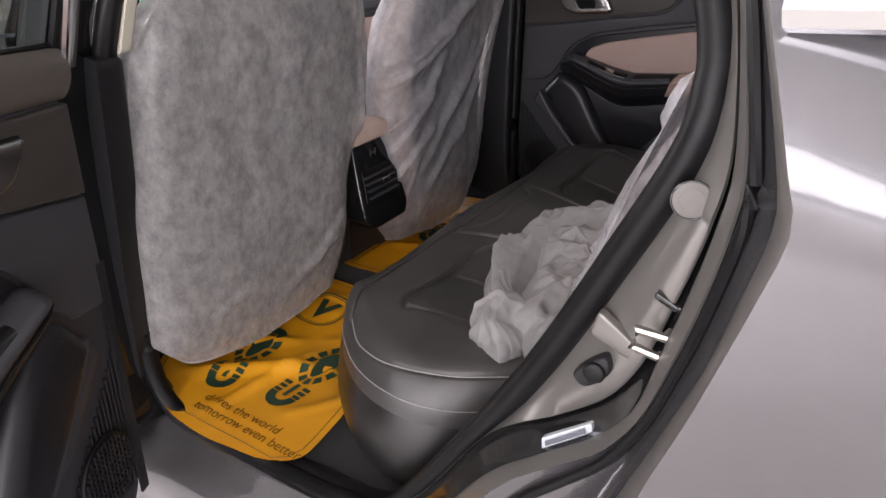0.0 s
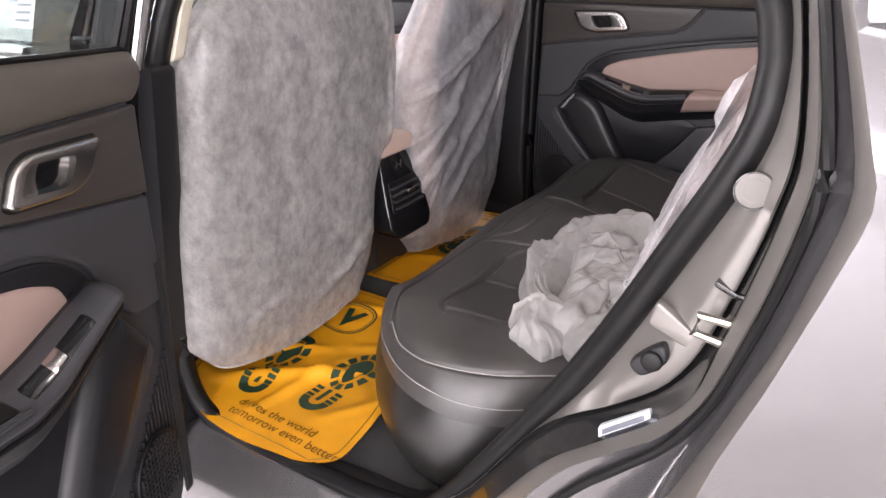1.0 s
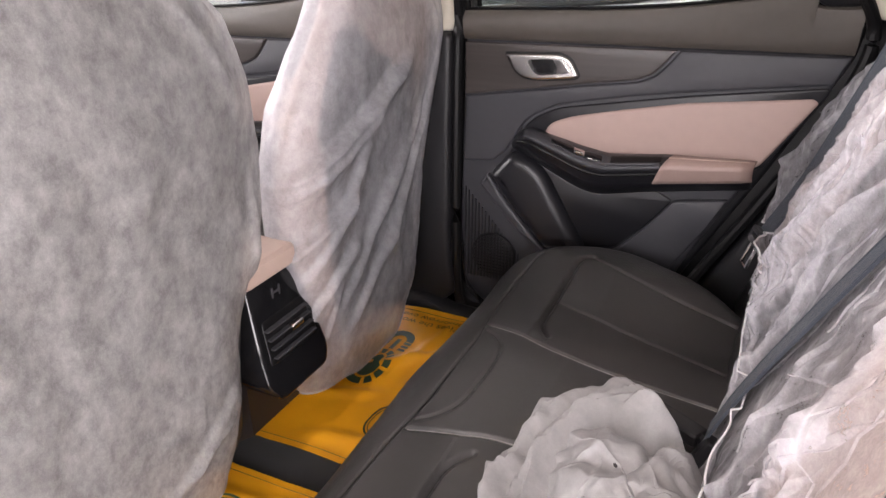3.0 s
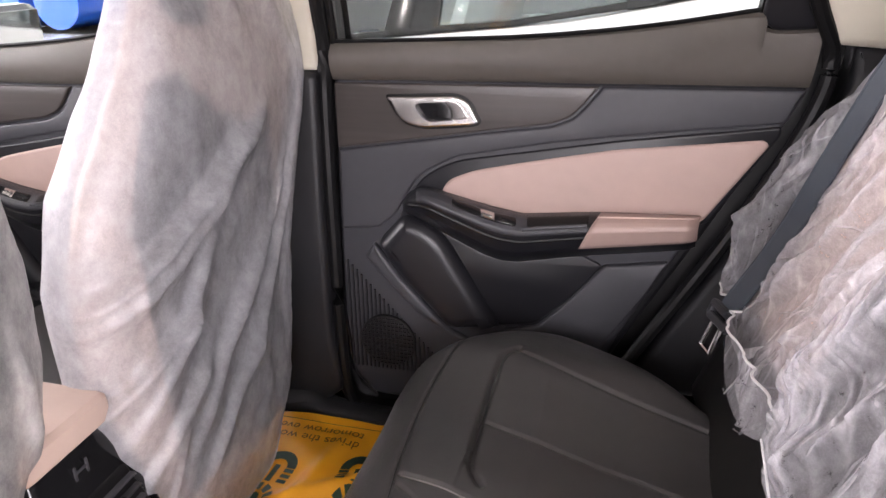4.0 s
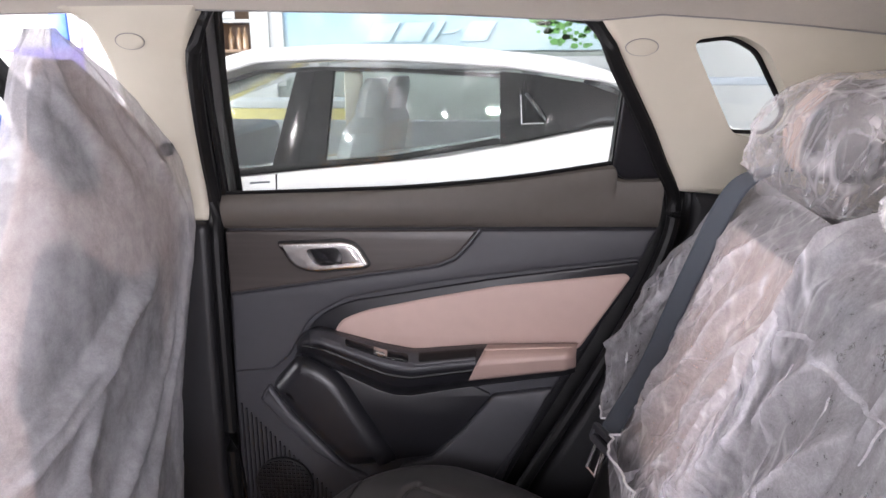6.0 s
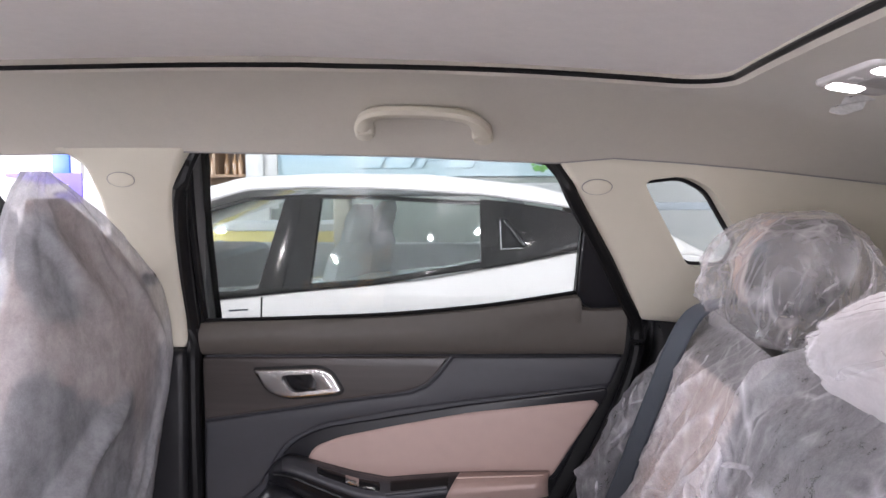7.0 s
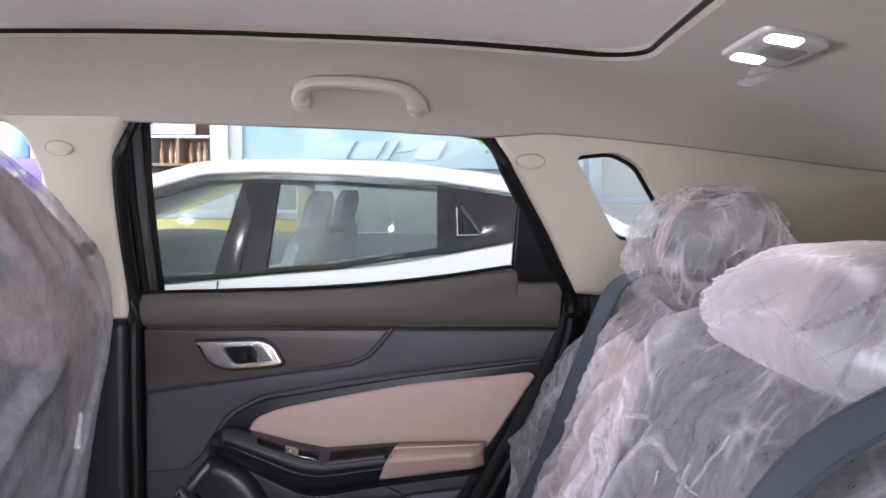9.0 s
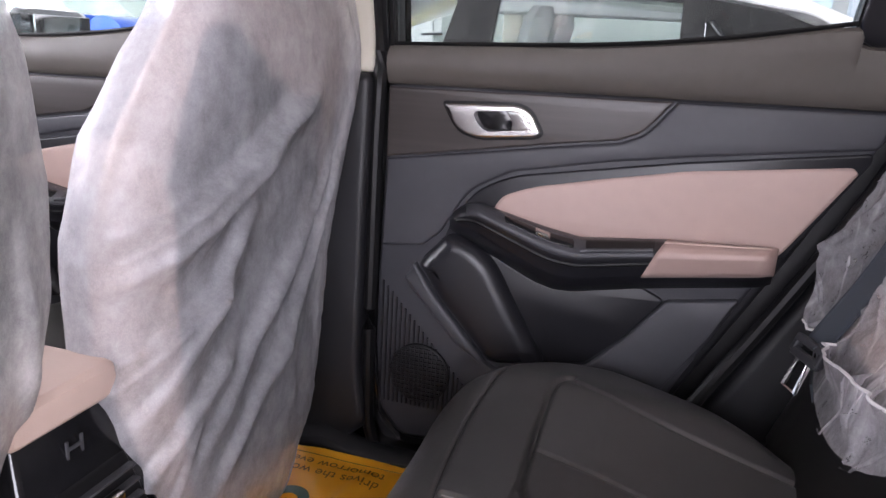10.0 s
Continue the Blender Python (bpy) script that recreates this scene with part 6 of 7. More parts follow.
def cushion(u, v, seams=True):
    x = 0.085 + 0.60 * v
    hw = bench_half(x)
    y = (2 * u - 1) * hw
    a = abs(y)
    xf = 0.098 + 0.10 * (a / 0.62) ** 4 + 0.012 * math.cos(a * 9)
    e = min((hw - a) * 1.0, (x - 0.09) * 0.9)
    z = 0.612 + 0.014 * math.exp(-((a - 0.50) / 0.07) ** 2) + 0.012 * math.exp(-((x - 0.24) / 0.10) ** 2) - 0.03 * max(0, (x - 0.35) / 0.3)
    z -= 0.016 * math.exp(-((a - 0.30) / 0.10) ** 2) * (1 if x > 0.26 else 0.4)
    z += 0.010 * math.exp(-(a / 0.10) ** 2)
    rim = 0.075
    if e < rim:
        t = 1 - max(0, e) / rim
        z -= 0.085 * (1 - math.sqrt(max(0, 1 - t * t)))
    for s, dep, w in SEAMS if seams else ():
        if abs(s[0][0] - x) < 0.7:
            d = near_line(x, a, s)
            if d < 0.04:
                z -= dep * math.exp(-(d / w) ** 2)
    z += 0.0015 * noise.noise(Vector((x * 9, y * 9, 0)))
    return (x, y, z)


def cushion_grid(nu, nv):
    """The cushion's top, its seams pressed in."""
    verts, faces = grid(lambda u, v: cushion(u, v, False), nu, nv)
    V = np.array(verts)
    X, A = V[:, 0], np.abs(V[:, 1])
    for s, dep, w in SEAMS:
        D = np.full(len(V), 9.0)
        for (xa, ya), (xb, yb) in zip(s, s[1:]):
            dx, dy = xb - xa, yb - ya
            t = np.clip(((X - xa) * dx + (A - ya) * dy) / max(1e-9, dx * dx + dy * dy), 0, 1)
            D = np.minimum(D, np.hypot(X - xa - t * dx, A - ya - t * dy))
        V[:, 2] -= dep * np.exp(-(D / w) ** 2)
    return [tuple(p) for p in V.tolist()], faces


top = cushion_grid(520, 260)
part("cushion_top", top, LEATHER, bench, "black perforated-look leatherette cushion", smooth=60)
rim = [cushion(i / 220, 0) for i in range(221)] + [cushion(1, j / 110) for j in range(1, 111)]
rim = [cushion(0, 1 - j / 110) for j in range(110)] + rim
sk = []
for k in range(25):
    t = k / 24
    bul = 0.022 * math.sin(t * math.pi) - 0.035 * t * t
    ring = []
    for x, y, z in rim:
        nx, ny = (x - 0.40) * 1.0, y * 1.0
        L = math.hypot(nx, ny)
        ring.append((x + nx / L * bul, y + ny / L * bul, z * (1 - t) + 0.33 * t))
    sk.append(ring)
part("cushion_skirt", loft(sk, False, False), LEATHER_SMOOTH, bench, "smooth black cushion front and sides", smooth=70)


def on_cushion(s, sgn, lift=0.001):
    out = []
    for x, a in s:
        hw = bench_half(x)
        p = cushion((sgn * a / hw + 1) / 2, (x - 0.085) / 0.60)
        out.append((p[0], p[1], p[2] + lift))
    return out


for sgn in (1, -1):
    for s in (S_OUT, S_INNER):
        part("stitching", tube(on_cushion(s, sgn, 0.0022), 0.0012, 5), STITCH, bench, "pale stitched seam")
    part("piping", tube(on_cushion(S_FRONTROLL, sgn, 0.001), 0.0016, 5), LEATHER_SMOOTH, bench)
# a pale thread along the outer edge of the near and far bolsters
for sgn in (1, -1):
    ed = [cushion(0.5 + sgn * 0.5 * 0.992, j / 60) for j in range(8, 52)]
    part("edge_stitching", tube([(x, y, z + 0.001) for x, y, z in ed], 0.0010, 5), STITCH, bench, "pale stitched edge")


def back_front(z):
    """The backrest's front face."""
    return 0.637 + 0.338 * (z - 0.68)


def backrest(y0, y1, ztop, name="backrest"):
    rings = []
    for i in range(21):
        z = 0.56 + (ztop - 0.56) * i / 20
        k = 1 - 0.04 * max(0, (z - ztop + 0.08) / 0.08) ** 2
        cy, hw = (y0 + y1) / 2, (y1 - y0) / 2 * k
        th = 0.17 * (1 if z < ztop - 0.05 else max(0.35, 1 - ((z - ztop + 0.05) / 0.05) ** 2 * 0.65))
        xc = back_front(z) + 0.085
        ring = []
        for j in range(40):
            a = 2 * math.pi * j / 40
            c, s = math.cos(a), math.sin(a)
            y = cy + hw * math.copysign(abs(s) ** 0.35, s)
            x = xc + th / 2 * math.copysign(abs(c) ** 0.5, c)
            if c < 0:
                x -= 0.014 * math.exp(-((abs(y - cy) - hw * 0.82) / (hw * 0.16)) ** 2)
            ring.append((x, y, z))
        rings.append(ring)
    return part(name, loft(rings), LEATHER_SMOOTH, bench, "black leatherette backrest", smooth=60)


backrest(-0.635, -0.10, 1.16)
backrest(-0.095, 0.635, 1.16)
for c0 in (-0.38, 0.38):
    ins = lambda u, v, c0=c0: (back_front(0.76 + 0.36 * v) - 0.006 - 0.012 * math.sin(math.pi * u) * math.sin(math.pi * v), c0 - 0.15 + 0.30 * u, 0.76 + 0.36 * v)
    part("backrest_insert", grid(ins, 12, 12), BEIGE, bench, "beige backrest insert")


def headrest(cy, w, dz=0.0, name="headrest"):
    rings = []
    for i in range(15):
        t = i / 14
        z = 1.205 + 0.125 * t + dz
        k = math.sin(math.pi * (0.12 + 0.76 * t)) ** 0.5
        ring = []
        for j in range(28):
            a = 2 * math.pi * j / 28
            c, s = math.cos(a), math.sin(a)
            ring.append((0.885 + 0.035 * t + 0.060 * k * math.copysign(abs(c) ** 0.7, c), cy + w * k * math.copysign(abs(s) ** 0.6, s), z))
        rings.append(ring)
    h = part(name, loft(rings), BEIGE, bench, "beige headrest with a black middle", smooth=60)
    # the black inboard part of the headrest
    c0 = Vector((0.9, cy, 1.265 + dz))
    blk = [[tuple(c0 + (Vector((x, min(y, cy - 0.015), z)) - c0) * 1.035) for x, y, z in r] for r in rings]
    part("side_panel", loft(blk), LEATHER_SMOOTH, h, "black headrest side", smooth=60)
    for dy in (-0.06, 0.06):
        part("headrest_post", tube([(0.885, cy + dy, 1.14), (0.888, cy + dy, 1.22)], 0.006, 8), CHROME, h)


for hy, hz in ((0.425, 0.0), (-0.02, -0.05), (-0.43, -0.075)):
    headrest(hy, 0.116, hz)

# ---- rear covers ----


def rear_bag(cy, seed, w=0.165, dz=0.0, tall=0.188):
    """A loose bag over a headrest, with taut creases drawn between its ends."""
    n, rows = 160, 90
    r = random.Random(int(seed))
    fo = folder(int(seed), 10, 0.2)
    cr = [(r.uniform(0, 2 * math.pi), r.uniform(-1.6, 1.6), r.uniform(0.02, 0.07), r.uniform(0.004, 0.013), r.uniform(0.0, 0.5), r.uniform(0.5, 1.1)) for _ in range(34)]
    rings = []
    for i in range(rows + 1):
        t = i / rows
        z = 1.165 + tall * t + dz
        k = max(0.02, math.sin(math.pi * (0.13 + 0.83 * t)) ** 0.42)
        ring = []
        for j in range(n):
            a = 2 * math.pi * j / n
            c, s = math.cos(a), math.sin(a)
            p = Vector((0.875 + 0.035 * t, cy, z))
            d = Vector((0.096 * k * math.copysign(abs(c) ** 0.8, c), w * k * math.copysign(abs(s) ** 0.7, s), 0))
            q = p + d
            f = 0.014 * noise.noise(q * 6 + Vector((seed, 0, 0))) + 0.012 * creased(fo, q.y - cy + 0.3 * (q.x - 0.88), q.z - 1.24, seed)
            for a0, sl, wd, amp, t0, t1 in cr:
                g = (a - a0 - sl * (t - 0.5) + math.pi) % (2 * math.pi) - math.pi
                if abs(g) < wd * 2.5 and t0 < t < t1:
                    m = min(1, (t - t0) / 0.12, (t1 - t) / 0.12)
                    f += amp * m * max(0, 1 - (g / wd if g > 0 else -g / (2.5 * wd)))
            ring.append(tuple(q + d.normalized() * (f - 0.004) + Vector((0, 0, 0.008 * noise.noise(q * 12 + Vector((0, seed, 0)))))))
        rings.append(ring)
    strips = []
    for _ in range(46):
        j0, i0, i1, sl = r.uniform(0, n), r.uniform(0.03, 0.45), r.uniform(0.5, 0.97), r.uniform(-22, 22)
        wd = 0.10 + 0.45 * r.random() ** 2.5
        st = []
        for q in range(15):
            t = q / 14
            i = int((i0 + (i1 - i0) * t) * rows)
            h = wd * math.sin(math.pi * t) ** 0.7 + 0.08
            row = []
            for k, lift in ((-h, 1.006), (0, 1.02), (h, 1.006)):
                jj = j0 + sl * (t - 0.5) + k
                p0, p1 = Vector(rings[i][int(jj) % n]), Vector(rings[i][(int(jj) + 1) % n])
                p = p0.lerp(p1, jj - math.floor(jj))
                c = Vector((0.875 + 0.035 * i / rows, cy, p.z))
                row.append(tuple(c + (p - c) * lift))
            st.append(row)
        strips.append(loft(st, False, False))
    return loft(rings, True, True), join(*strips)


def rear_sheet(seed, left, right, slack, belt_line, lines, reach=0.085, cols=130, rows=120):
    """A sheet drawn between two edges over the backrest, with cloth to spare, so that it folds as it lies. An edge: y and how far it stands off the face, at even steps downwards from z0 to z1."""
    P = np.zeros((rows + 1, cols + 1, 3))
    vs = np.linspace(0, 1, rows + 1)

    def edge(e):
        y = np.interp(vs, np.linspace(0, 1, len(e["y"])), e["y"])
        off = np.interp(vs, np.linspace(0, 1, len(e["off"])), e["off"])
        z = e["z0"] + (e["z1"] - e["z0"]) * vs
        return y, off, z
    ya, oa, za = edge(left)
    yb, ob, zb = edge(right)
    for j in range(rows + 1):
        for i in range(cols + 1):
            u, v = i / cols, j / rows
            y = ya[j] + (yb[j] - ya[j]) * u
            z = za[j] + (zb[j] - za[j]) * u
            off = oa[j] + (ob[j] - oa[j]) * u
            p = Vector((u * 3.4 + v * 1.6, v * 1.3 - u * 0.5, seed))
            x = back_front(z) - 0.022 - off - 0.045 * abs(noise.noise(p)) * math.sin(math.pi * u) - 0.016 * abs(noise.noise(p * 3.1)) * math.sin(math.pi * u) + (0.07 * (1 - v / 0.06) if v < 0.06 else 0)
            P[j, i] = (x, y, z)
    pin = np.zeros(P.shape[:2], bool)
    pin[0, :] = True
    pin[-1, :] = True
    pin[:, 0] = True
    pin[:, -1] = True
    wide = float(np.mean(np.abs(yb - ya)))
    long = (left["z0"] - left["z1"]) * 1.055

    def collide(Q, late=0.0):
        z = Q[..., 2]
        face = 0.637 + 0.338 * (z - 0.68) - 0.026 + np.clip(z - 1.13, 0, 1) * 0.7
        face = face - 0.012 * np.exp(-((Q[..., 1] + 0.587) / 0.06) ** 2)
        Q[..., 0] = np.clip(Q[..., 0], face - reach - 0.04 * late, face)
        if belt_line is not None:
            yl, xl = np.interp(z, belt_line[0], belt_line[1]), np.interp(z, belt_line[0], belt_line[2])
            Q[..., 0] = np.where(np.abs(Q[..., 1] - yl) < 0.034, np.maximum(Q[..., 0], xl + 0.005), Q[..., 0])

    P = settle(P, wide * slack / cols, long * 1.03 / rows, pin, collide, 60, 10, (0.25, 0, -1), 0.10, 0.0006, 0.92, (2,))
    yl = np.interp(P[..., 2], belt_line[0], belt_line[1])
    free = np.clip((np.abs(P[..., 1] - yl) - 0.026) / 0.02, 0, 1)
    calm = np.clip((rows - np.arange(rows + 1)) / 9, 0, 1)[:, None]
    P[..., 0] -= (crease_field(P[..., 1], P[..., 2], lines) + 0.013 * crumple(P[..., 1] - 0.5 * (P[0, 0, 1] + P[0, -1, 1]), P[..., 2] - 0.98, int(seed), 10, 0.22)) * free * calm
    collide(P, 1.0)
    return P


MID_Z = (0.65, 0.738, 0.872, 1.02, 1.165)
MID_Y = (-0.03, -0.05, -0.10, -0.155, -0.213)
MID_X = (0.590, 0.618, 0.664, 0.720, 0.775)
BELT_Z = (0.70, 0.755, 0.88, 1.04, 1.178)
BELT_Y = (0.525, 0.508, 0.492, 0.485, 0.465)
BELT_X = (0.612, 0.632, 0.680, 0.735, 0.785)
rc = thing("seat_cover", (0.75, 0.42, 0.70), "thin see-through nonwoven cover over the rear seat back", "seat cover", "", "seat covers")
bag, folds = rear_bag(0.425, 2.0, 0.162, 0.0, 0.176)
part("headrest_bag", bag, COVER_BAG, rc, "thin headrest bag", smooth=50)
part("bag_pleats", folds, COVER_BAG, rc, "cloth lying double along the folds", smooth=80, kind="stuff")
sheet = rear_sheet(3.0, {"y": (0.20, 0.14, 0.12, 0.11), "off": (0.0, 0.02), "z0": 1.175, "z1": 0.800}, {"y": (0.50, 0.565, 0.600, 0.618, 0.630, 0.600), "off": (0.0, 0.004, 0.030, 0.045, 0.045, 0.025), "z0": 1.185, "z1": 0.752}, 1.10, (BELT_Z, BELT_Y, BELT_X), [(0.30, 1.17, 0.44, 0.92, 0.022, 0.014), (0.22, 1.15, 0.40, 0.80, 0.026, 0.016), (0.16, 1.10, 0.30, 0.76, 0.022, 0.014), (0.53, 1.12, 0.60, 0.86, 0.014, 0.012), (0.14, 0.98, 0.20, 0.78, 0.02, 0.014), (0.36, 1.0, 0.52, 0.74, 0.012, 0.010)] + stray_lines(3, 46, 0.15, 0.58, 0.80, 1.16, 28, 22, 0.012, 0.008))
part("sheet", cloth_geo(sheet), COVER_THIN, rc, smooth=70)
part("pleats", pleats(stray_lines(21, 26, 0.14, 0.46, 0.84, 1.16, 30, 16, 0.02, 0.01) + stray_lines(22, 6, 0.53, 0.60, 0.76, 1.08, 5, 30, 0.02, 0.01), finder(sheet, -1.0), 5, 0.006), COVER_THIN, rc, "cloth lying double along the folds", smooth=80, kind="stuff")
part("hem", tube([tuple(p) for p in sheet[-1]], 0.0020, 6), HEM, rc, "stitched white hem")
lc = thing("seat_cover", (0.75, -0.2, 0.66), "thin crumpled nonwoven cover over the rear seat back", "seat cover", "", "seat covers")
bag, folds = rear_bag(-0.045, 8.0, 0.19, 0.014, 0.110)
part("headrest_bag", bag, COVER_LOOSE, lc, "thin headrest bag", smooth=50)
part("bag_pleats", folds, COVER_BAG, lc, "cloth lying double along the folds", smooth=80, kind="stuff")
sheet = rear_sheet(11.0, {"y": (-0.56, -0.625, -0.640, -0.645), "off": (-0.01, -0.03), "z0": 1.205, "z1": 0.63}, {"y": (0.15, 0.12, 0.14, 0.15, 0.13), "off": (0.02, 0.05, 0.05, 0.04), "z0": 1.215, "z1": 0.785}, 1.12, (MID_Z, MID_Y, MID_X), [(0.02, 1.12, 0.16, 0.82, 0.028, 0.016), (-0.05, 1.10, 0.10, 0.72, 0.026, 0.016), (-0.02, 1.05, -0.02, 0.70, 0.02, 0.014), (-0.30, 1.12, -0.42, 0.70, 0.024, 0.016), (-0.40, 1.12, -0.30, 0.68, 0.022, 0.016), (-0.50, 1.10, -0.55, 0.70, 0.02, 0.016), (-0.20, 0.95, -0.25, 0.66, 0.02, 0.014)] + stray_lines(8, 70, -0.58, 0.14, 0.72, 1.14, 14, 26, 0.010, 0.009), 0.035)
part("sheet", cloth_geo(sheet), COVER_THIN, lc, smooth=70)
part("pleats", pleats(stray_lines(31, 44, -0.52, 0.15, 0.84, 1.14, 16, 22, 0.02, 0.01), finder(sheet, -1.0), 7, 0.006), COVER_THIN, lc, "cloth lying double along the folds", smooth=80, kind="stuff")
part("hem", tube([tuple(p) for p in sheet[-1]], 0.0014, 6), HEM, lc, "stitched white hem")

# ---- crumpled spare cover on the bench ----


def cloth_heap(cx, cy, turn, half_x, half_y, height, seed, tips, nr=70, na=170):
    """A heap of pushed-together cloth: an uneven outline with corners sticking out, sharp folds on top, the rim tucked under."""
    f1, f2, f3 = folder(seed, 9, 0.16), folder(seed + 1, 8, 0.16), folder(seed + 2, 8, 0.16)
    rings = []
    ct, sn = math.cos(turn), math.sin(turn)
    for i in range(nr + 1):
        t = 0.02 + 0.98 * i / nr
        ring = []
        for k in range(na):
            a = 2 * math.pi * k / na
            R = 1 + 0.10 * noise.noise(Vector((math.cos(a) * 1.6, math.sin(a) * 1.6, seed))) + 0.05 * noise.noise(Vector((math.cos(a) * 5, math.sin(a) * 5, seed + 2)))
            for ta, tw, th in tips:
                g = (a - ta + math.pi) % (2 * math.pi) - math.pi
                R += th * max(0, 1 - abs(g) / tw)
            u, v = half_x * R * t * math.cos(a), half_y * R * t * math.sin(a)
            x, y = cx + u * ct - v * sn, cy + u * sn + v * ct
            edge = min(1, (1 - t) / 0.30)
            h = height * (1 - t ** 2.4) ** 0.75 * (1 + 0.35 * noise.noise(Vector((x * 8, y * 8, seed))))
            h += 0.038 * creased(f1, u, v, seed) * (0.25 + 0.75 * edge)
            x += 0.030 * creased(f2, u, v, seed + 5) * (0.4 + 0.6 * edge)
            y += 0.030 * creased(f3, u, v, seed + 7) * (0.4 + 0.6 * edge)
            ring.append((x, y, 0.622 + max(0.0, h + 0.006)))
        rings.append(ring)
    rings.append([(cx + (x - cx) * 0.97, cy + (y - cy) * 0.97, 0.612) for x, y, z in rings[-1]])
    return loft(rings, True, False)


def cloth_loop(outer, crest, inner, seed, n=110, m=44):
    """A wide slack loop of cloth between an outer edge that lies down and an inner one that dives into the heap."""
    fo = folder(seed, 7, 0.2)
    A, B, C = even(outer, n), even(crest, n), even(inner, n)
    rows = []
    for j in range(m + 1):
        t = j / m
        row = []
        for i in range(n + 1):
            q = A[i] * (1 - t) ** 2 + B[i] * 2 * t * (1 - t) + C[i] * t * t
            d = 0.024 * creased(fo, q.x - 0.4 + 0.3 * t, q.y + 0.2, seed) * math.sin(math.pi * min(1, t * 1.1 + 0.05))
            row.append((q.x - d * 0.8, q.y + d * 0.4, max(0.616, q.z + d)))
        rows.append(row)
    return loft(rows, False, False), rows


pile = thing("crumpled_seat_cover", (0.48, -0.28, 0.612), "crumpled pale grey nonwoven seat cover lying on the bench", "seat cover")
part("cloth", cloth_heap(0.560, -0.32, 0.20, 0.125, 0.20, 0.075, 5, ((4.45, 0.30, 0.18), (3.75, 0.25, 0.16), (1.2, 0.5, 0.25), (0.3, 0.35, 0.18))), COVER_PILE, pile, "crumpled middle of the cloth", smooth=20)
part("corner", cloth_heap(0.470, -0.462, 0.5, 0.060, 0.062, 0.050, 23, ((3.4, 0.35, 0.12), (4.6, 0.3, 0.25)), 40, 100), COVER_PILE, pile, "bunched corner of the cloth", smooth=20)
loop_geo, loop_rows = cloth_loop([(0.440, -0.42, 0.622), (0.372, -0.37, 0.620), (0.338, -0.27, 0.620), (0.345, -0.15, 0.620), (0.395, -0.055, 0.622), (0.465, -0.02, 0.640), (0.535, -0.075, 0.660)], [(0.45, -0.40, 0.69), (0.385, -0.36, 0.715), (0.365, -0.26, 0.735), (0.385, -0.14, 0.76), (0.44, -0.06, 0.79), (0.505, -0.03, 0.80), (0.555, -0.09, 0.74)], [(0.49, -0.42, 0.64), (0.45, -0.35, 0.64), (0.44, -0.25, 0.64), (0.46, -0.18, 0.645), (0.50, -0.13, 0.65), (0.54, -0.12, 0.65), (0.58, -0.15, 0.65)], 12)
part("fold", cloth_heap(0.475, -0.20, 0.3, 0.085, 0.105, 0.070, 31, ((1.3, 0.4, 0.2), (0.2, 0.4, 0.2)), 50, 120), COVER_PILE, pile, "inner folds of the cloth", smooth=20)
part("loop", loop_geo, COVER_PILE, pile, "slack loop of the cloth", smooth=20)
part("hem", tube(loop_rows[6][::2], 0.0014, 5), COVER_PILE, pile, "stitched hem")

# ---- belts ----


def belt(name, path, across, label, width=0.047):
    t = thing(name, path[-1], label, "seat belt")
    part("webbing", ribbon(path, width, across), BELT, t)
    for side in (-0.44, 0.44):
        ac = Vector(across).normalized() * (width * side)
        part("edge_weave", ribbon([tuple(Vector(q) + ac + Vector((-0.0012, 0, 0.0004))) for q in path], 0.0035, across, 0.0012), BELT, t)
    return t


rb = belt("seat_belt", [(0.850, 0.485, 1.205), (0.778, 0.465, 1.178), (0.727, 0.485, 1.04), (0.674, 0.492, 0.88), (0.624, 0.506, 0.762), (0.619, 0.507, 0.745)], (-0.35, 0.95, -0.05), "dark blue-grey seat belt hanging over the rear backrest")
TP = Matrix.Translation((0.611, 0.503, 0.744)) @ Matrix.Rotation(radians(20), 4, "Z") @ Matrix.Rotation(radians(20), 4, "Y")
part("tongue_plate", moved(join(rbox((0, 0, 0.004), (0.014, 0.070, 0.012), 0.005), rbox((0, 0, -0.016), (0.012, 0.064, 0.014), 0.005), rbox((0, -0.030, -0.006), (0.013, 0.010, 0.024), 0.004), rbox((0, 0.030, -0.006), (0.013, 0.010, 0.024), 0.004)), TP), PLASTIC_GREY, rb, "dark grey belt tongue")
part("tongue", moved(tube([(0, -0.015, -0.020), (0.002, -0.015, -0.066), (0.002, 0.015, -0.066), (0, 0.015, -0.020)], 0.0042, 6), TP), CHROME, rb, "bright steel tongue")
part("anchor_strap", ribbon([(0.625, 0.528, 0.69), (0.645, 0.53, 0.62), (0.66, 0.54, 0.56)], 0.045, (0.2, 0.95, 0)), BELT, rb)
lb = belt("seat_belt", [(0.88, -0.25, 1.25), (0.775, -0.213, 1.165), (0.720, -0.155, 1.02), (0.664, -0.10, 0.872), (0.618, -0.05, 0.738), (0.590, -0.03, 0.650)], (0.12, 0.95, 0.1), "dark blue-grey seat belt buckled at the bench's middle")
bk = thing("belt_buckle", (0.58, -0.02, 0.58), "black belt buckle with red release, lying on the bench", "belt buckle", "", "belt buckles")
part("buckle_body", moved(rbox((0, 0, 0), (0.09, 0.034, 0.022), 0.007), Matrix.Translation((0.545, 0.012, 0.622)) @ Matrix.Rotation(radians(-30), 4, "Z")), PLASTIC, bk)
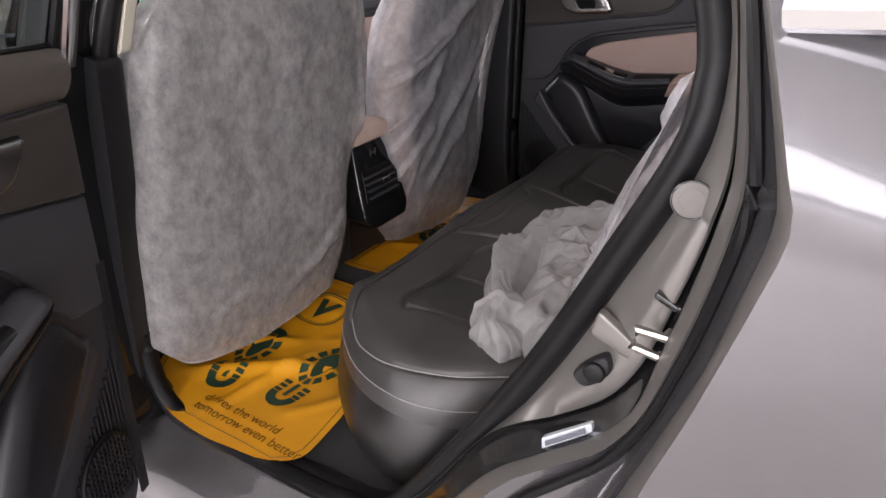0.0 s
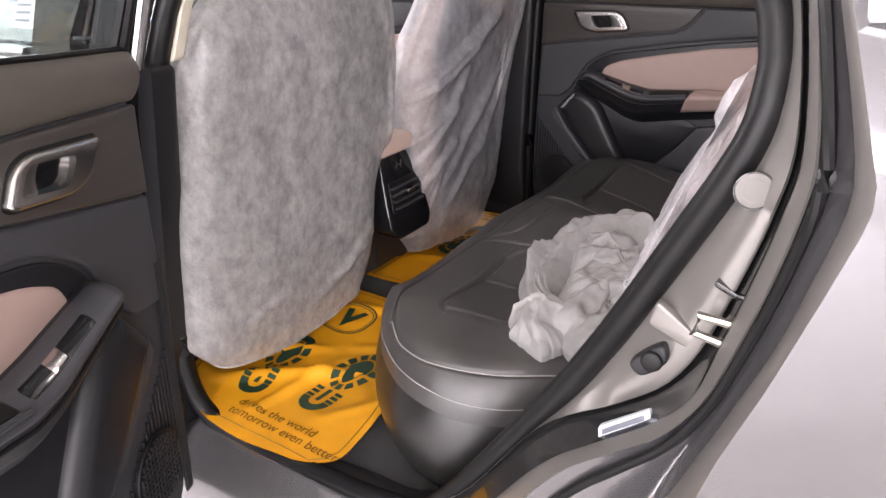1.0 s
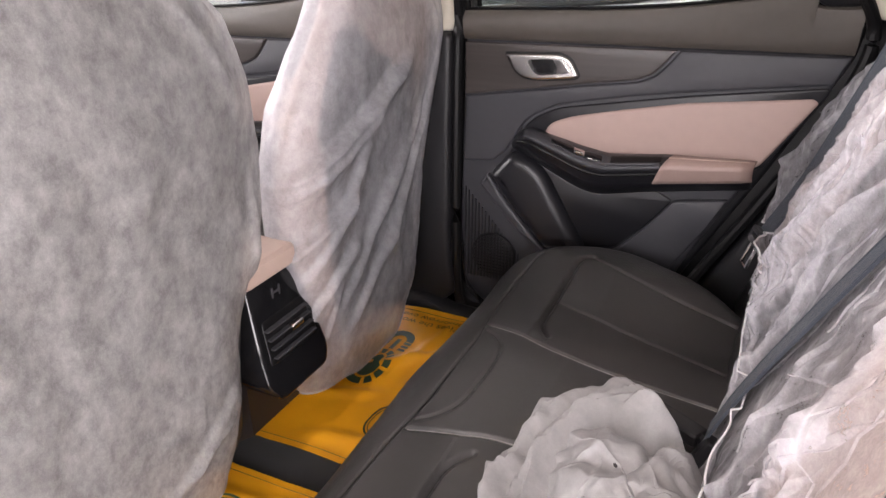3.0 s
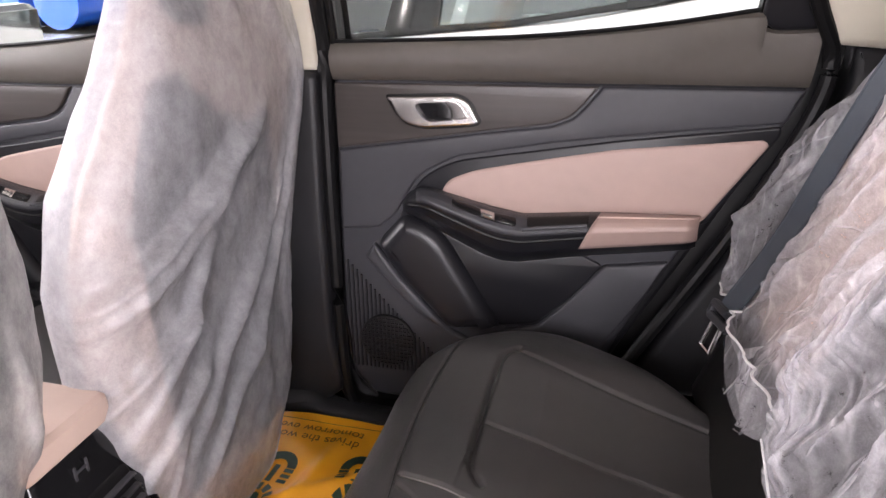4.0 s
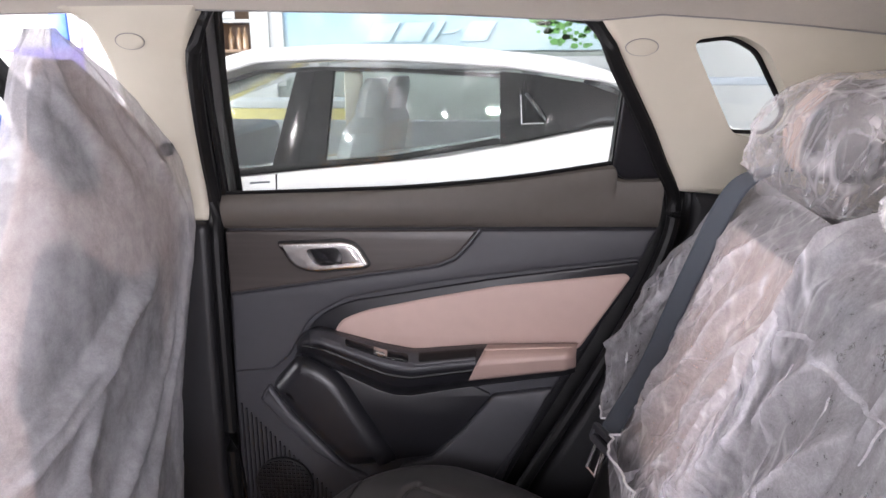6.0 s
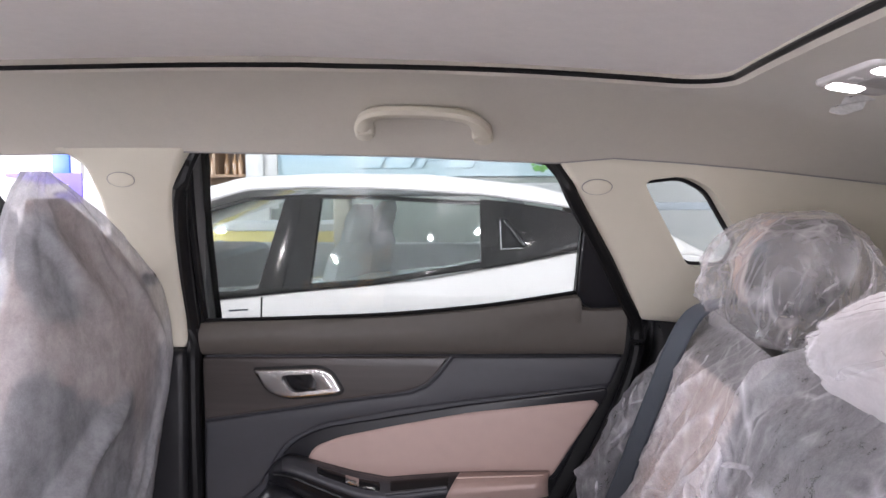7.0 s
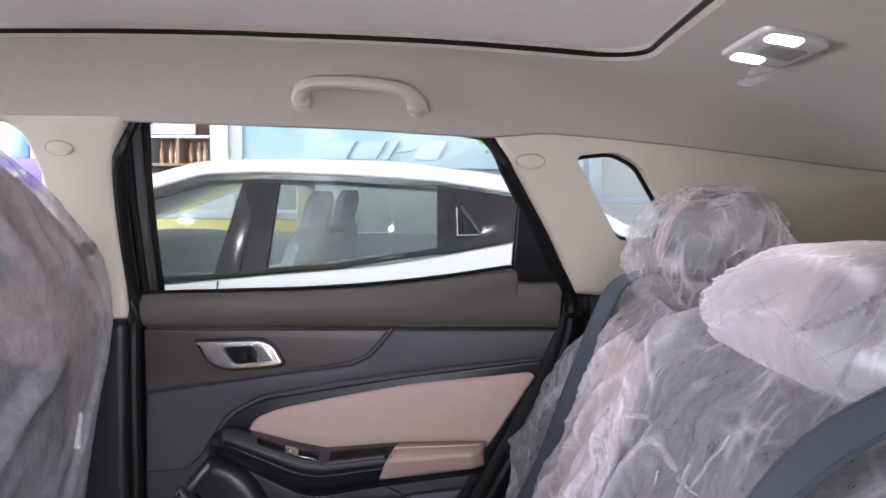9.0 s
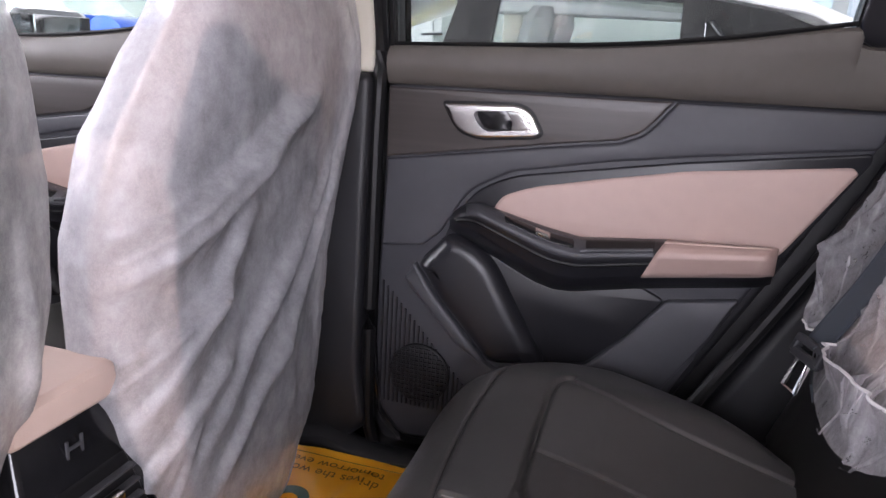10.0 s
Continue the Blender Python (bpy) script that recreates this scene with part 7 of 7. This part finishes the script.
part("release_button", moved(rbox((0, 0, 0), (0.006, 0.028, 0.016), 0.003), Matrix.Translation((0.505, 0.036, 0.622)) @ Matrix.Rotation(radians(-30), 4, "Z")), pbr("red_plastic", (0.45, 0.02, 0.02), 0.4, 0, 0.1, 60, 0.0), bk, "red release button")
part("buckle_stalk", tube([(0.58, -0.008, 0.622), (0.61, -0.03, 0.615), (0.64, -0.05, 0.59)], 0.010, 8), PLASTIC, bk)
b2 = thing("belt_buckle", (0.60, -0.06, 0.59), "black belt buckle holding the belt's tongue", "belt buckle", "", "belt buckles")
part("buckle_body", moved(rbox((0, 0, 0), (0.034, 0.026, 0.075), 0.008), Matrix.Translation((0.592, -0.058, 0.625)) @ Matrix.Rotation(radians(25), 4, "Y")), PLASTIC, b2)

# the front belts' latch hooks on the pillars
for s in (1, -1):
    fb = thing("front_belt", (-0.19, s * 0.64, 0.9), "dark front seat belt on the pillar", "seat belt", "", "front belts")
    sx = -0.09 if s > 0 else -0.035
    part("webbing", ribbon([(-0.205 + sx, s * 0.545, 1.30), (-0.20 + sx, s * 0.60, 1.10), (-0.20 + sx * 1.3, s * 0.640, 0.90), (-0.22 + sx * 2, s * 0.645, 0.45)], 0.045, (1, 0.1 * s, 0)), BELT, fb)
    if s > 0:
        part("belt_guide", rbox((-0.162, 0.606, 1.212), (0.024, 0.014, 0.024), 0.006), PLASTIC, fb, "black belt guide")
    part("tongue_plate", rbox((-0.19 + sx * 0.4, s * 0.640, 0.935), (0.06, 0.014, 0.028), 0.005), PLASTIC, fb, "black belt tongue")
    part("tongue", tube([(-0.178 + sx * 0.4, s * 0.642, 0.925), (-0.165 + sx * 0.4, s * 0.644, 0.882), (-0.150 + sx * 0.4, s * 0.644, 0.882), (-0.158 + sx * 0.4, s * 0.642, 0.925)], 0.0035, 6), CHROME, fb, "bright steel tongue")

# ---- floor mats ----


def draped(geo):
    """Laid onto the mat, a hair above it."""
    return [(x, y, 0.335 + mat_height(x, y)) for x, y, z in geo[0]], geo[1]


def foot_print(parent, m):
    """A printed shoe sole: rim with tread bars."""
    def pr(geo):
        return draped(moved(geo, m))
    def flat(poly):
        return ([(x, y, 0.0) for x, y in poly], [tuple(range(len(poly)))])
    sole = [(0.034 * math.cos(a) * (1 + 0.10 * math.sin(a)), 0.066 + 0.058 * math.sin(a)) for a in [2 * math.pi * i / 36 for i in range(36)]]
    inner = [(x * 0.46 * (1.15 if y > 0.062 else 0.8), 0.062 + (y - 0.062) * 0.62) for x, y in sole]
    outer_ring = []
    k = len(sole)
    for i in range(k):
        if i % 3 == 2 and not 4 <= i <= 10:
            continue
        j = (i + 1) % k
        a, b = sole[i], sole[j]
        c, d = [(p[0] * 0.60, 0.062 + (p[1] - 0.062) * 0.72) for p in (b, a)]
        outer_ring.append(flat([a, b, c, d]))
    part("sole_print", pr(join(*outer_ring)), GREEN, parent, "dark green tread print")
    part("sole_print", pr(flat(inner)), GREEN, parent, "dark green tread print")
    heel = []
    for i in range(16):
        a0, a1 = math.pi + math.pi * i / 16, math.pi + math.pi * (i + 1) / 16
        heel.append(flat([(0.027 * math.cos(a0), -0.028 + 0.030 * math.sin(a0)), (0.027 * math.cos(a1), -0.028 + 0.030 * math.sin(a1)), (0.013 * math.cos(a1), -0.028 + 0.014 * math.sin(a1)), (0.013 * math.cos(a0), -0.028 + 0.014 * math.sin(a0))]))
    for s in (-1, 1):
        for q in range(3):
            heel.append(flat([(s * 0.013, -0.026 + q * 0.011), (s * 0.027, -0.026 + q * 0.011), (s * 0.027, -0.019 + q * 0.011), (s * 0.013, -0.019 + q * 0.011)]))
    heel.append(flat([(-0.004, -0.030), (0.004, -0.030), (0.004, 0.004), (-0.004, 0.004)]))
    part("heel_print", pr(join(*heel)), GREEN, parent, "dark green tread print")


MAT_FOLDS = ((-0.30, -0.62, 0.02, -0.40, 0.016, 0.030), (-0.12, -0.70, -0.06, -0.36, 0.010, 0.022), (-0.34, -0.50, -0.10, -0.36, 0.014, 0.026), (-0.10, -0.34, 0.10, -0.25, 0.009, 0.024), (-0.26, -0.18, 0.02, -0.14, 0.012, 0.030), (0.02, -0.60, 0.14, -0.44, 0.008, 0.020))


def mat_height(x, y):
    """The sheet's unevenness: gentle waves, and creases where it was folded."""
    f = 0.0
    for x0, y0, x1, y1, amp, w in MAT_FOLDS:
        dx, dy = x1 - x0, y1 - y0
        t = ((x - x0) * dx + (y - y0) * dy) / (dx * dx + dy * dy)
        if 0 < t < 1:
            d = abs((x - x0) * dy - (y - y0) * dx) / math.hypot(dx, dy)
            f += amp * max(0, 1 - d / w) * min(1, t * 4, (1 - t) * 4)
    return f + 0.006 * noise.noise(Vector((x * 7, y * 7, 2))) + 0.004 * ridge((x, y, 0), 9.0, 4.0) * 0.6


def floor_mat():
    """A yellow printed sheet, laid out as on the left side of the floor."""
    t = thing("floor_mat", (-0.10, -0.40, 0.322), "yellow printed protective floor mat", "floor mat", "", "floor mats")
    n = 64

    def fn(u, v):
        y = -0.095 - 0.615 * v
        x0, x1 = -0.36, 0.160 - 0.06 * max(0, (0.72 - v)) - 0.03 * math.sin(v * 3.1)
        # rounded outer corners
        k = max(0, (v - 0.86) / 0.14)
        x1 -= 0.09 * k ** 3
        x0 += 0.16 * max(0, (v - 0.75) / 0.25) ** 2
        x = x0 + (x1 - x0) * u
        return (x, y - 0.012 * math.sin(u * math.pi) * (v > 0.98), 0.332 + mat_height(x, y) + 0.03 * max(0, 0.12 - u) / 0.12 * max(0, v - 0.7))
    top = grid(fn, n, n)
    low = ([(x, y, z - 0.0015) for x, y, z in top[0]], top[1])
    part("sheet", join(top, low), YELLOW, t, smooth=60)
    lift = 0.0
    line = [fn(0.5 + 0.47 * math.copysign(min(1, abs(c)), c), 0.5 + 0.475 * s) for c, s in [(max(-1, min(1, 1.6 * math.cos(a))), max(-1, min(1, 1.6 * math.sin(a)))) for a in [2 * math.pi * i / 80 for i in range(80)]]]
    part("border_line", tube([(x, y, z + 0.0008) for x, y, z in line], 0.0010, 4, True), PRINT, t, "thin printed border line")

    # prints follow the sheet closely: each is laid a hair above its local height
    def place(x, y, rot, size=1.0):
        return Matrix.Translation((x, y, 0.332 + mat_height(x, y) + lift + 0.002)) @ Matrix.Rotation(radians(rot), 4, "Z") @ Matrix.Scale(size, 4)
    a = place(-0.012, -0.505, -4, 1.38)
    foot_print(t, a)
    foot_print(t, place(-0.180, -0.530, 8, 1.38))
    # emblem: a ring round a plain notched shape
    m = place(-0.172, -0.240, 0, 1.1)
    ring = lambda r, w: join(*[([(math.copysign(abs(math.cos(q)) ** 0.75, math.cos(q)) * rr, math.copysign(abs(math.sin(q)) ** 0.75, math.sin(q)) * rr, 0) for q, rr in ((a0, r), (a1, r), (a1, r - w), (a0, r - w))], [(0, 1, 2, 3)]) for a0, a1 in [(2 * math.pi * i / 48, 2 * math.pi * (i + 1) / 48) for i in range(48)]])
    part("emblem_ring", draped(moved(ring(0.060, 0.0035), m)), GREEN, t, "dark green printed ring")
    part("emblem_ring", draped(moved(ring(0.053, 0.0018), m)), GREEN, t, "dark green printed ring")
    vee = ([(-0.030, 0.036, 0), (-0.014, 0.040, 0), (0.0, 0.004, 0), (0.0, -0.040, 0), (0.014, 0.040, 0), (0.030, 0.036, 0)], [(0, 1, 2, 3), (2, 4, 5, 3)])
    part("emblem", draped(moved(vee, m)), GREEN, t, "dark green printed emblem")
    for words, ty in (("drives the world", -0.646), ("tomorrow even better", -0.676)):
        ob = text_mesh("slogan", words, 0.032, place(-0.150, ty, 0), PRINT, t)
        o = BASE[ob.name]
        for q in ob.data.vertices:
            q.co.z += 0.335 + mat_height(q.co.x + o.x, q.co.y + o.y) - (q.co.z + o.z)
    return t


mat = floor_mat()
bpy.context.view_layer.update()
copy_thing(mat, Matrix.Translation((-0.085, 0.298, 0.322)) @ Matrix.Rotation(math.pi, 4, "Z"))

# ---- roof fittings ----


def grab_handle(s, x):
    t = thing("grab_handle", (x, s * 0.50, 1.46), "cream ceiling grab handle", "grab handle", "", "grab handles")
    p = [(x - 0.096, s * 0.512, 1.466), (x - 0.095, s * 0.494, 1.477), (x - 0.083, s * 0.472, 1.491), (x - 0.055, s * 0.464, 1.497), (x, s * 0.462, 1.496), (x + 0.055, s * 0.464, 1.491), (x + 0.083, s * 0.472, 1.482), (x + 0.095, s * 0.494, 1.467), (x + 0.096, s * 0.512, 1.458)]
    q = smoothline(p, 5)
    part("grip", tube(q, lambda u: 0.013 + 0.004 * abs(2 * u - 1) ** 2, 10, flat=0.8), CREAM, t)
    for dx in (-0.094, 0.094):
        part("mount", rbox((x + dx, s * 0.503, 1.476 - 0.009 * (dx > 0)), (0.032, 0.032, 0.028), 0.010), CREAM, t)
    return t


grab_handle(1, 0.360)
grab_handle(1, -0.55)
lamp = thing("reading_lamp", (0.878, 0.15, 1.475), "rear reading lamp set in the headliner, both lights on", "lamp")
LZ = roof_z(0.878, 0.15)
lat = lambda u, v, d: (u, v, roof_z(u, v) - 0.002 + d)
part("bezel", plate(fillet([(0.842, 0.072, 0.02), (0.916, 0.085, 0.02), (0.916, 0.222, 0.02), (0.842, 0.222, 0.02)], 0.02), -0.0035, 0.01, 0.003, at=lat), LENS, lamp, "pale grey lamp bezel")
for ly, lw in ((0.098, 0.017), (0.198, 0.018)):
    part("light", plate(fillet([(0.851, ly - lw), (0.886, ly - lw), (0.890, ly + lw), (0.853, ly + lw)], 0.010), -0.0052, 0.0, 0.002, at=lat), LED, lamp, "lit white lens")
part("switch_recess", plate(fillet([(0.868, 0.126), (0.908, 0.124), (0.908, 0.176), (0.868, 0.172)], 0.008), -0.0050, 0.0, 0.0015, at=lat), STITCH, lamp, "grey recessed switch")
part("switch_bar", plate(fillet([(0.852, 0.140), (0.864, 0.140), (0.864, 0.158), (0.852, 0.158)], 0.004), -0.0055, 0.0, 0.0015, at=lat), LENS, lamp)
part("protective_film", grid(lambda u, v: (0.885 + 0.028 * u, 0.218 + 0.055 * v * (1 - 0.3 * u), LZ - 0.014 - 0.012 * v * v + 0.003 * math.sin(v * 9 + u * 4)), 8, 16), fleece("clear_film", (0.85, 0.85, 0.86), 0.45, 0.2, 0.2), lamp, "peeling clear protective film")

# ---- dashboard, seen past the front seats ----
dash = thing("dashboard", (-1.5, 0, 0.6), "black dashboard with a wide screen", "dashboard")
part("dash_body", loft([[(x, y, z) for x, z in ((-1.28, 0.62), (-1.20, 0.80), (-1.22, 0.92), (-1.30, 0.985), (-1.45, 1.01), (-1.75, 1.0), (-1.75, 0.5))] for y in (-0.70, -0.3, 0.3, 0.70)]), PLASTIC, dash)
part("dash_trim", rbox((-1.215, 0.05, 0.80), (0.05, 1.25, 0.035), 0.01), BEIGE, dash, "beige dashboard strip")
part("bonnet", grid(lambda u, v: (-2.70 + 1.0 * u, -0.80 + 1.6 * v, 0.80 + 0.22 * u ** 0.8 - 0.06 * (2 * v - 1) ** 4), 16, 16), PAINT, body, "grey painted bonnet")
part("front_bumper", rbox((-2.70, 0, 0.52), (0.28, 1.72, 0.52), 0.10), PAINT, body, "grey front bumper")
part("rear_bumper", rbox((2.02, 0, 0.50), (0.24, 1.72, 0.46), 0.09), PAINT, body, "grey rear bumper")
part("tailgate", grid(lambda u, v: (2.06 - 0.42 * v ** 1.6, -0.80 + 1.6 * u + 0.0 * v, 0.62 + 0.86 * v), 12, 12), PAINT, body, "grey tailgate")
for s in (1, -1):
    f = (lambda g: g) if s > 0 else mir
    part("front_fender", f(plate(fillet([(-2.78, 0.40), (-2.45, 0.36), (-2.38, 0.60), (-2.20, 0.72), (-1.98, 0.72), (-1.80, 0.60), (-1.74, 0.30), (-1.30, 0.30), (-1.30, 1.03), (-1.75, 1.0), (-2.6, 0.82)], 0.04), 0.09, 0.17, 0.02)), PAINT, body, "grey front fender")
    for wx in (-2.09, 1.22):
        wheel(body, wx, 0.60 if s > 0 else -0.78, 0.33, 0.33)
scr = part("screen", moved(rbox((0, 0, 0), (0.02, 0.34, 0.19), 0.008), Matrix.Translation((-1.19, 0.025, 0.99)) @ Matrix.Rotation(radians(-8), 4, "Y")), SCREEN, dash, "glossy black wide screen, on")
for k, (dy, dz, c) in enumerate(((0.03, 0.05, (0.1, 0.8, 0.45)), (0.085, 0.05, (0.25, 0.45, 0.95)), (0.14, 0.05, (0.8, 0.8, 0.85)), (0.03, -0.01, (0.3, 0.6, 0.9)), (0.085, -0.01, (0.1, 0.7, 0.45)), (0.14, -0.01, (0.25, 0.5, 0.9)), (0.06, -0.06, (0.5, 0.55, 0.6)))):
    part("icon", moved(rbox((0, 0, 0), (0.002, 0.026, 0.026), 0.0008), Matrix.Translation((-1.178 - 0.14 * dz, 0.025 + dy, 0.99 + dz)) @ Matrix.Rotation(radians(-8), 4, "Y")), glow("icon_light", c, 0.6), scr, "small lit icon")
part("hazard_switch", rbox((-1.183, -0.01, 0.855), (0.008, 0.016, 0.010), 0.002), glow("red_light", (0.9, 0.05, 0.05), 0.8), dash, "small red hazard light")
part("control_strip", rbox((-1.19, -0.01, 0.855), (0.012, 0.34, 0.035), 0.004), GLOSS_BLACK, dash, "gloss black control strip")
lfd = thing("front_door", (-0.8, -0.80, 0.30), "closed grey front car door seen from outside", "car door")
part("outer_skin", mir(plate(fillet([(-1.30, 0.30), (-0.40, 0.30), (-0.345, 0.60), (-0.335, 1.068), (-0.70, 1.055), (-1.30, 1.03)], 0.02), 0.09, 0.16, 0.02)), PAINT, lfd, "grey metallic outer skin")
part("belt_moulding", tube([(-0.335, -0.815, 1.080), (-0.70, -0.82, 1.068), (-1.30, -0.82, 1.042)], 0.010, 8), SATIN, lfd, "satin belt line strip")
lfg = part("window_pane", mir(plate(fillet([(-0.335, 1.075), (-0.30, 1.42), (-0.75, 1.44), (-1.30, 1.04)], 0.02), 0.075, 0.079, 0.001)), GLASS, lfd, "clear door window")
lfg.visible_shadow = False
part("inner_panel", mir(plate(fillet([(-1.28, 0.35), (-0.42, 0.35), (-0.36, 1.07), (-1.28, 1.04)], 0.02), 0.01, 0.06, 0.01)), PLASTIC, lfd, "black inner panel")
stk = part("pane_sticker", mir(plate(fillet([(-0.430, 1.110), (-0.362, 1.113), (-0.355, 1.20), (-0.41, 1.20)], 0.004), 0.080, 0.0815, 0.0004)), LABEL, lfd, "pale printed window sticker")
for k in range(6):
    part("writing_bar", mir(plate([(-0.415, 1.122 + 0.012 * k), (-0.372, 1.124 + 0.012 * k), (-0.372, 1.128 + 0.012 * k), (-0.415, 1.126 + 0.012 * k)], 0.0820, 0.0828, 0.0002)), INK, stk)
mirr = thing("door_mirror", (-1.13, 0.98, 1.02), "white-edged exterior door mirror of the car", "mirror")
part("housing", rbox((-1.14, 0.985, 1.085), (0.08, 0.22, 0.13), 0.04), PAINT, mirr)
part("mirror_glass", rbox((-1.095, 0.985, 1.085), (0.006, 0.18, 0.10), 0.003), CHROME, mirr, "mirror glass")
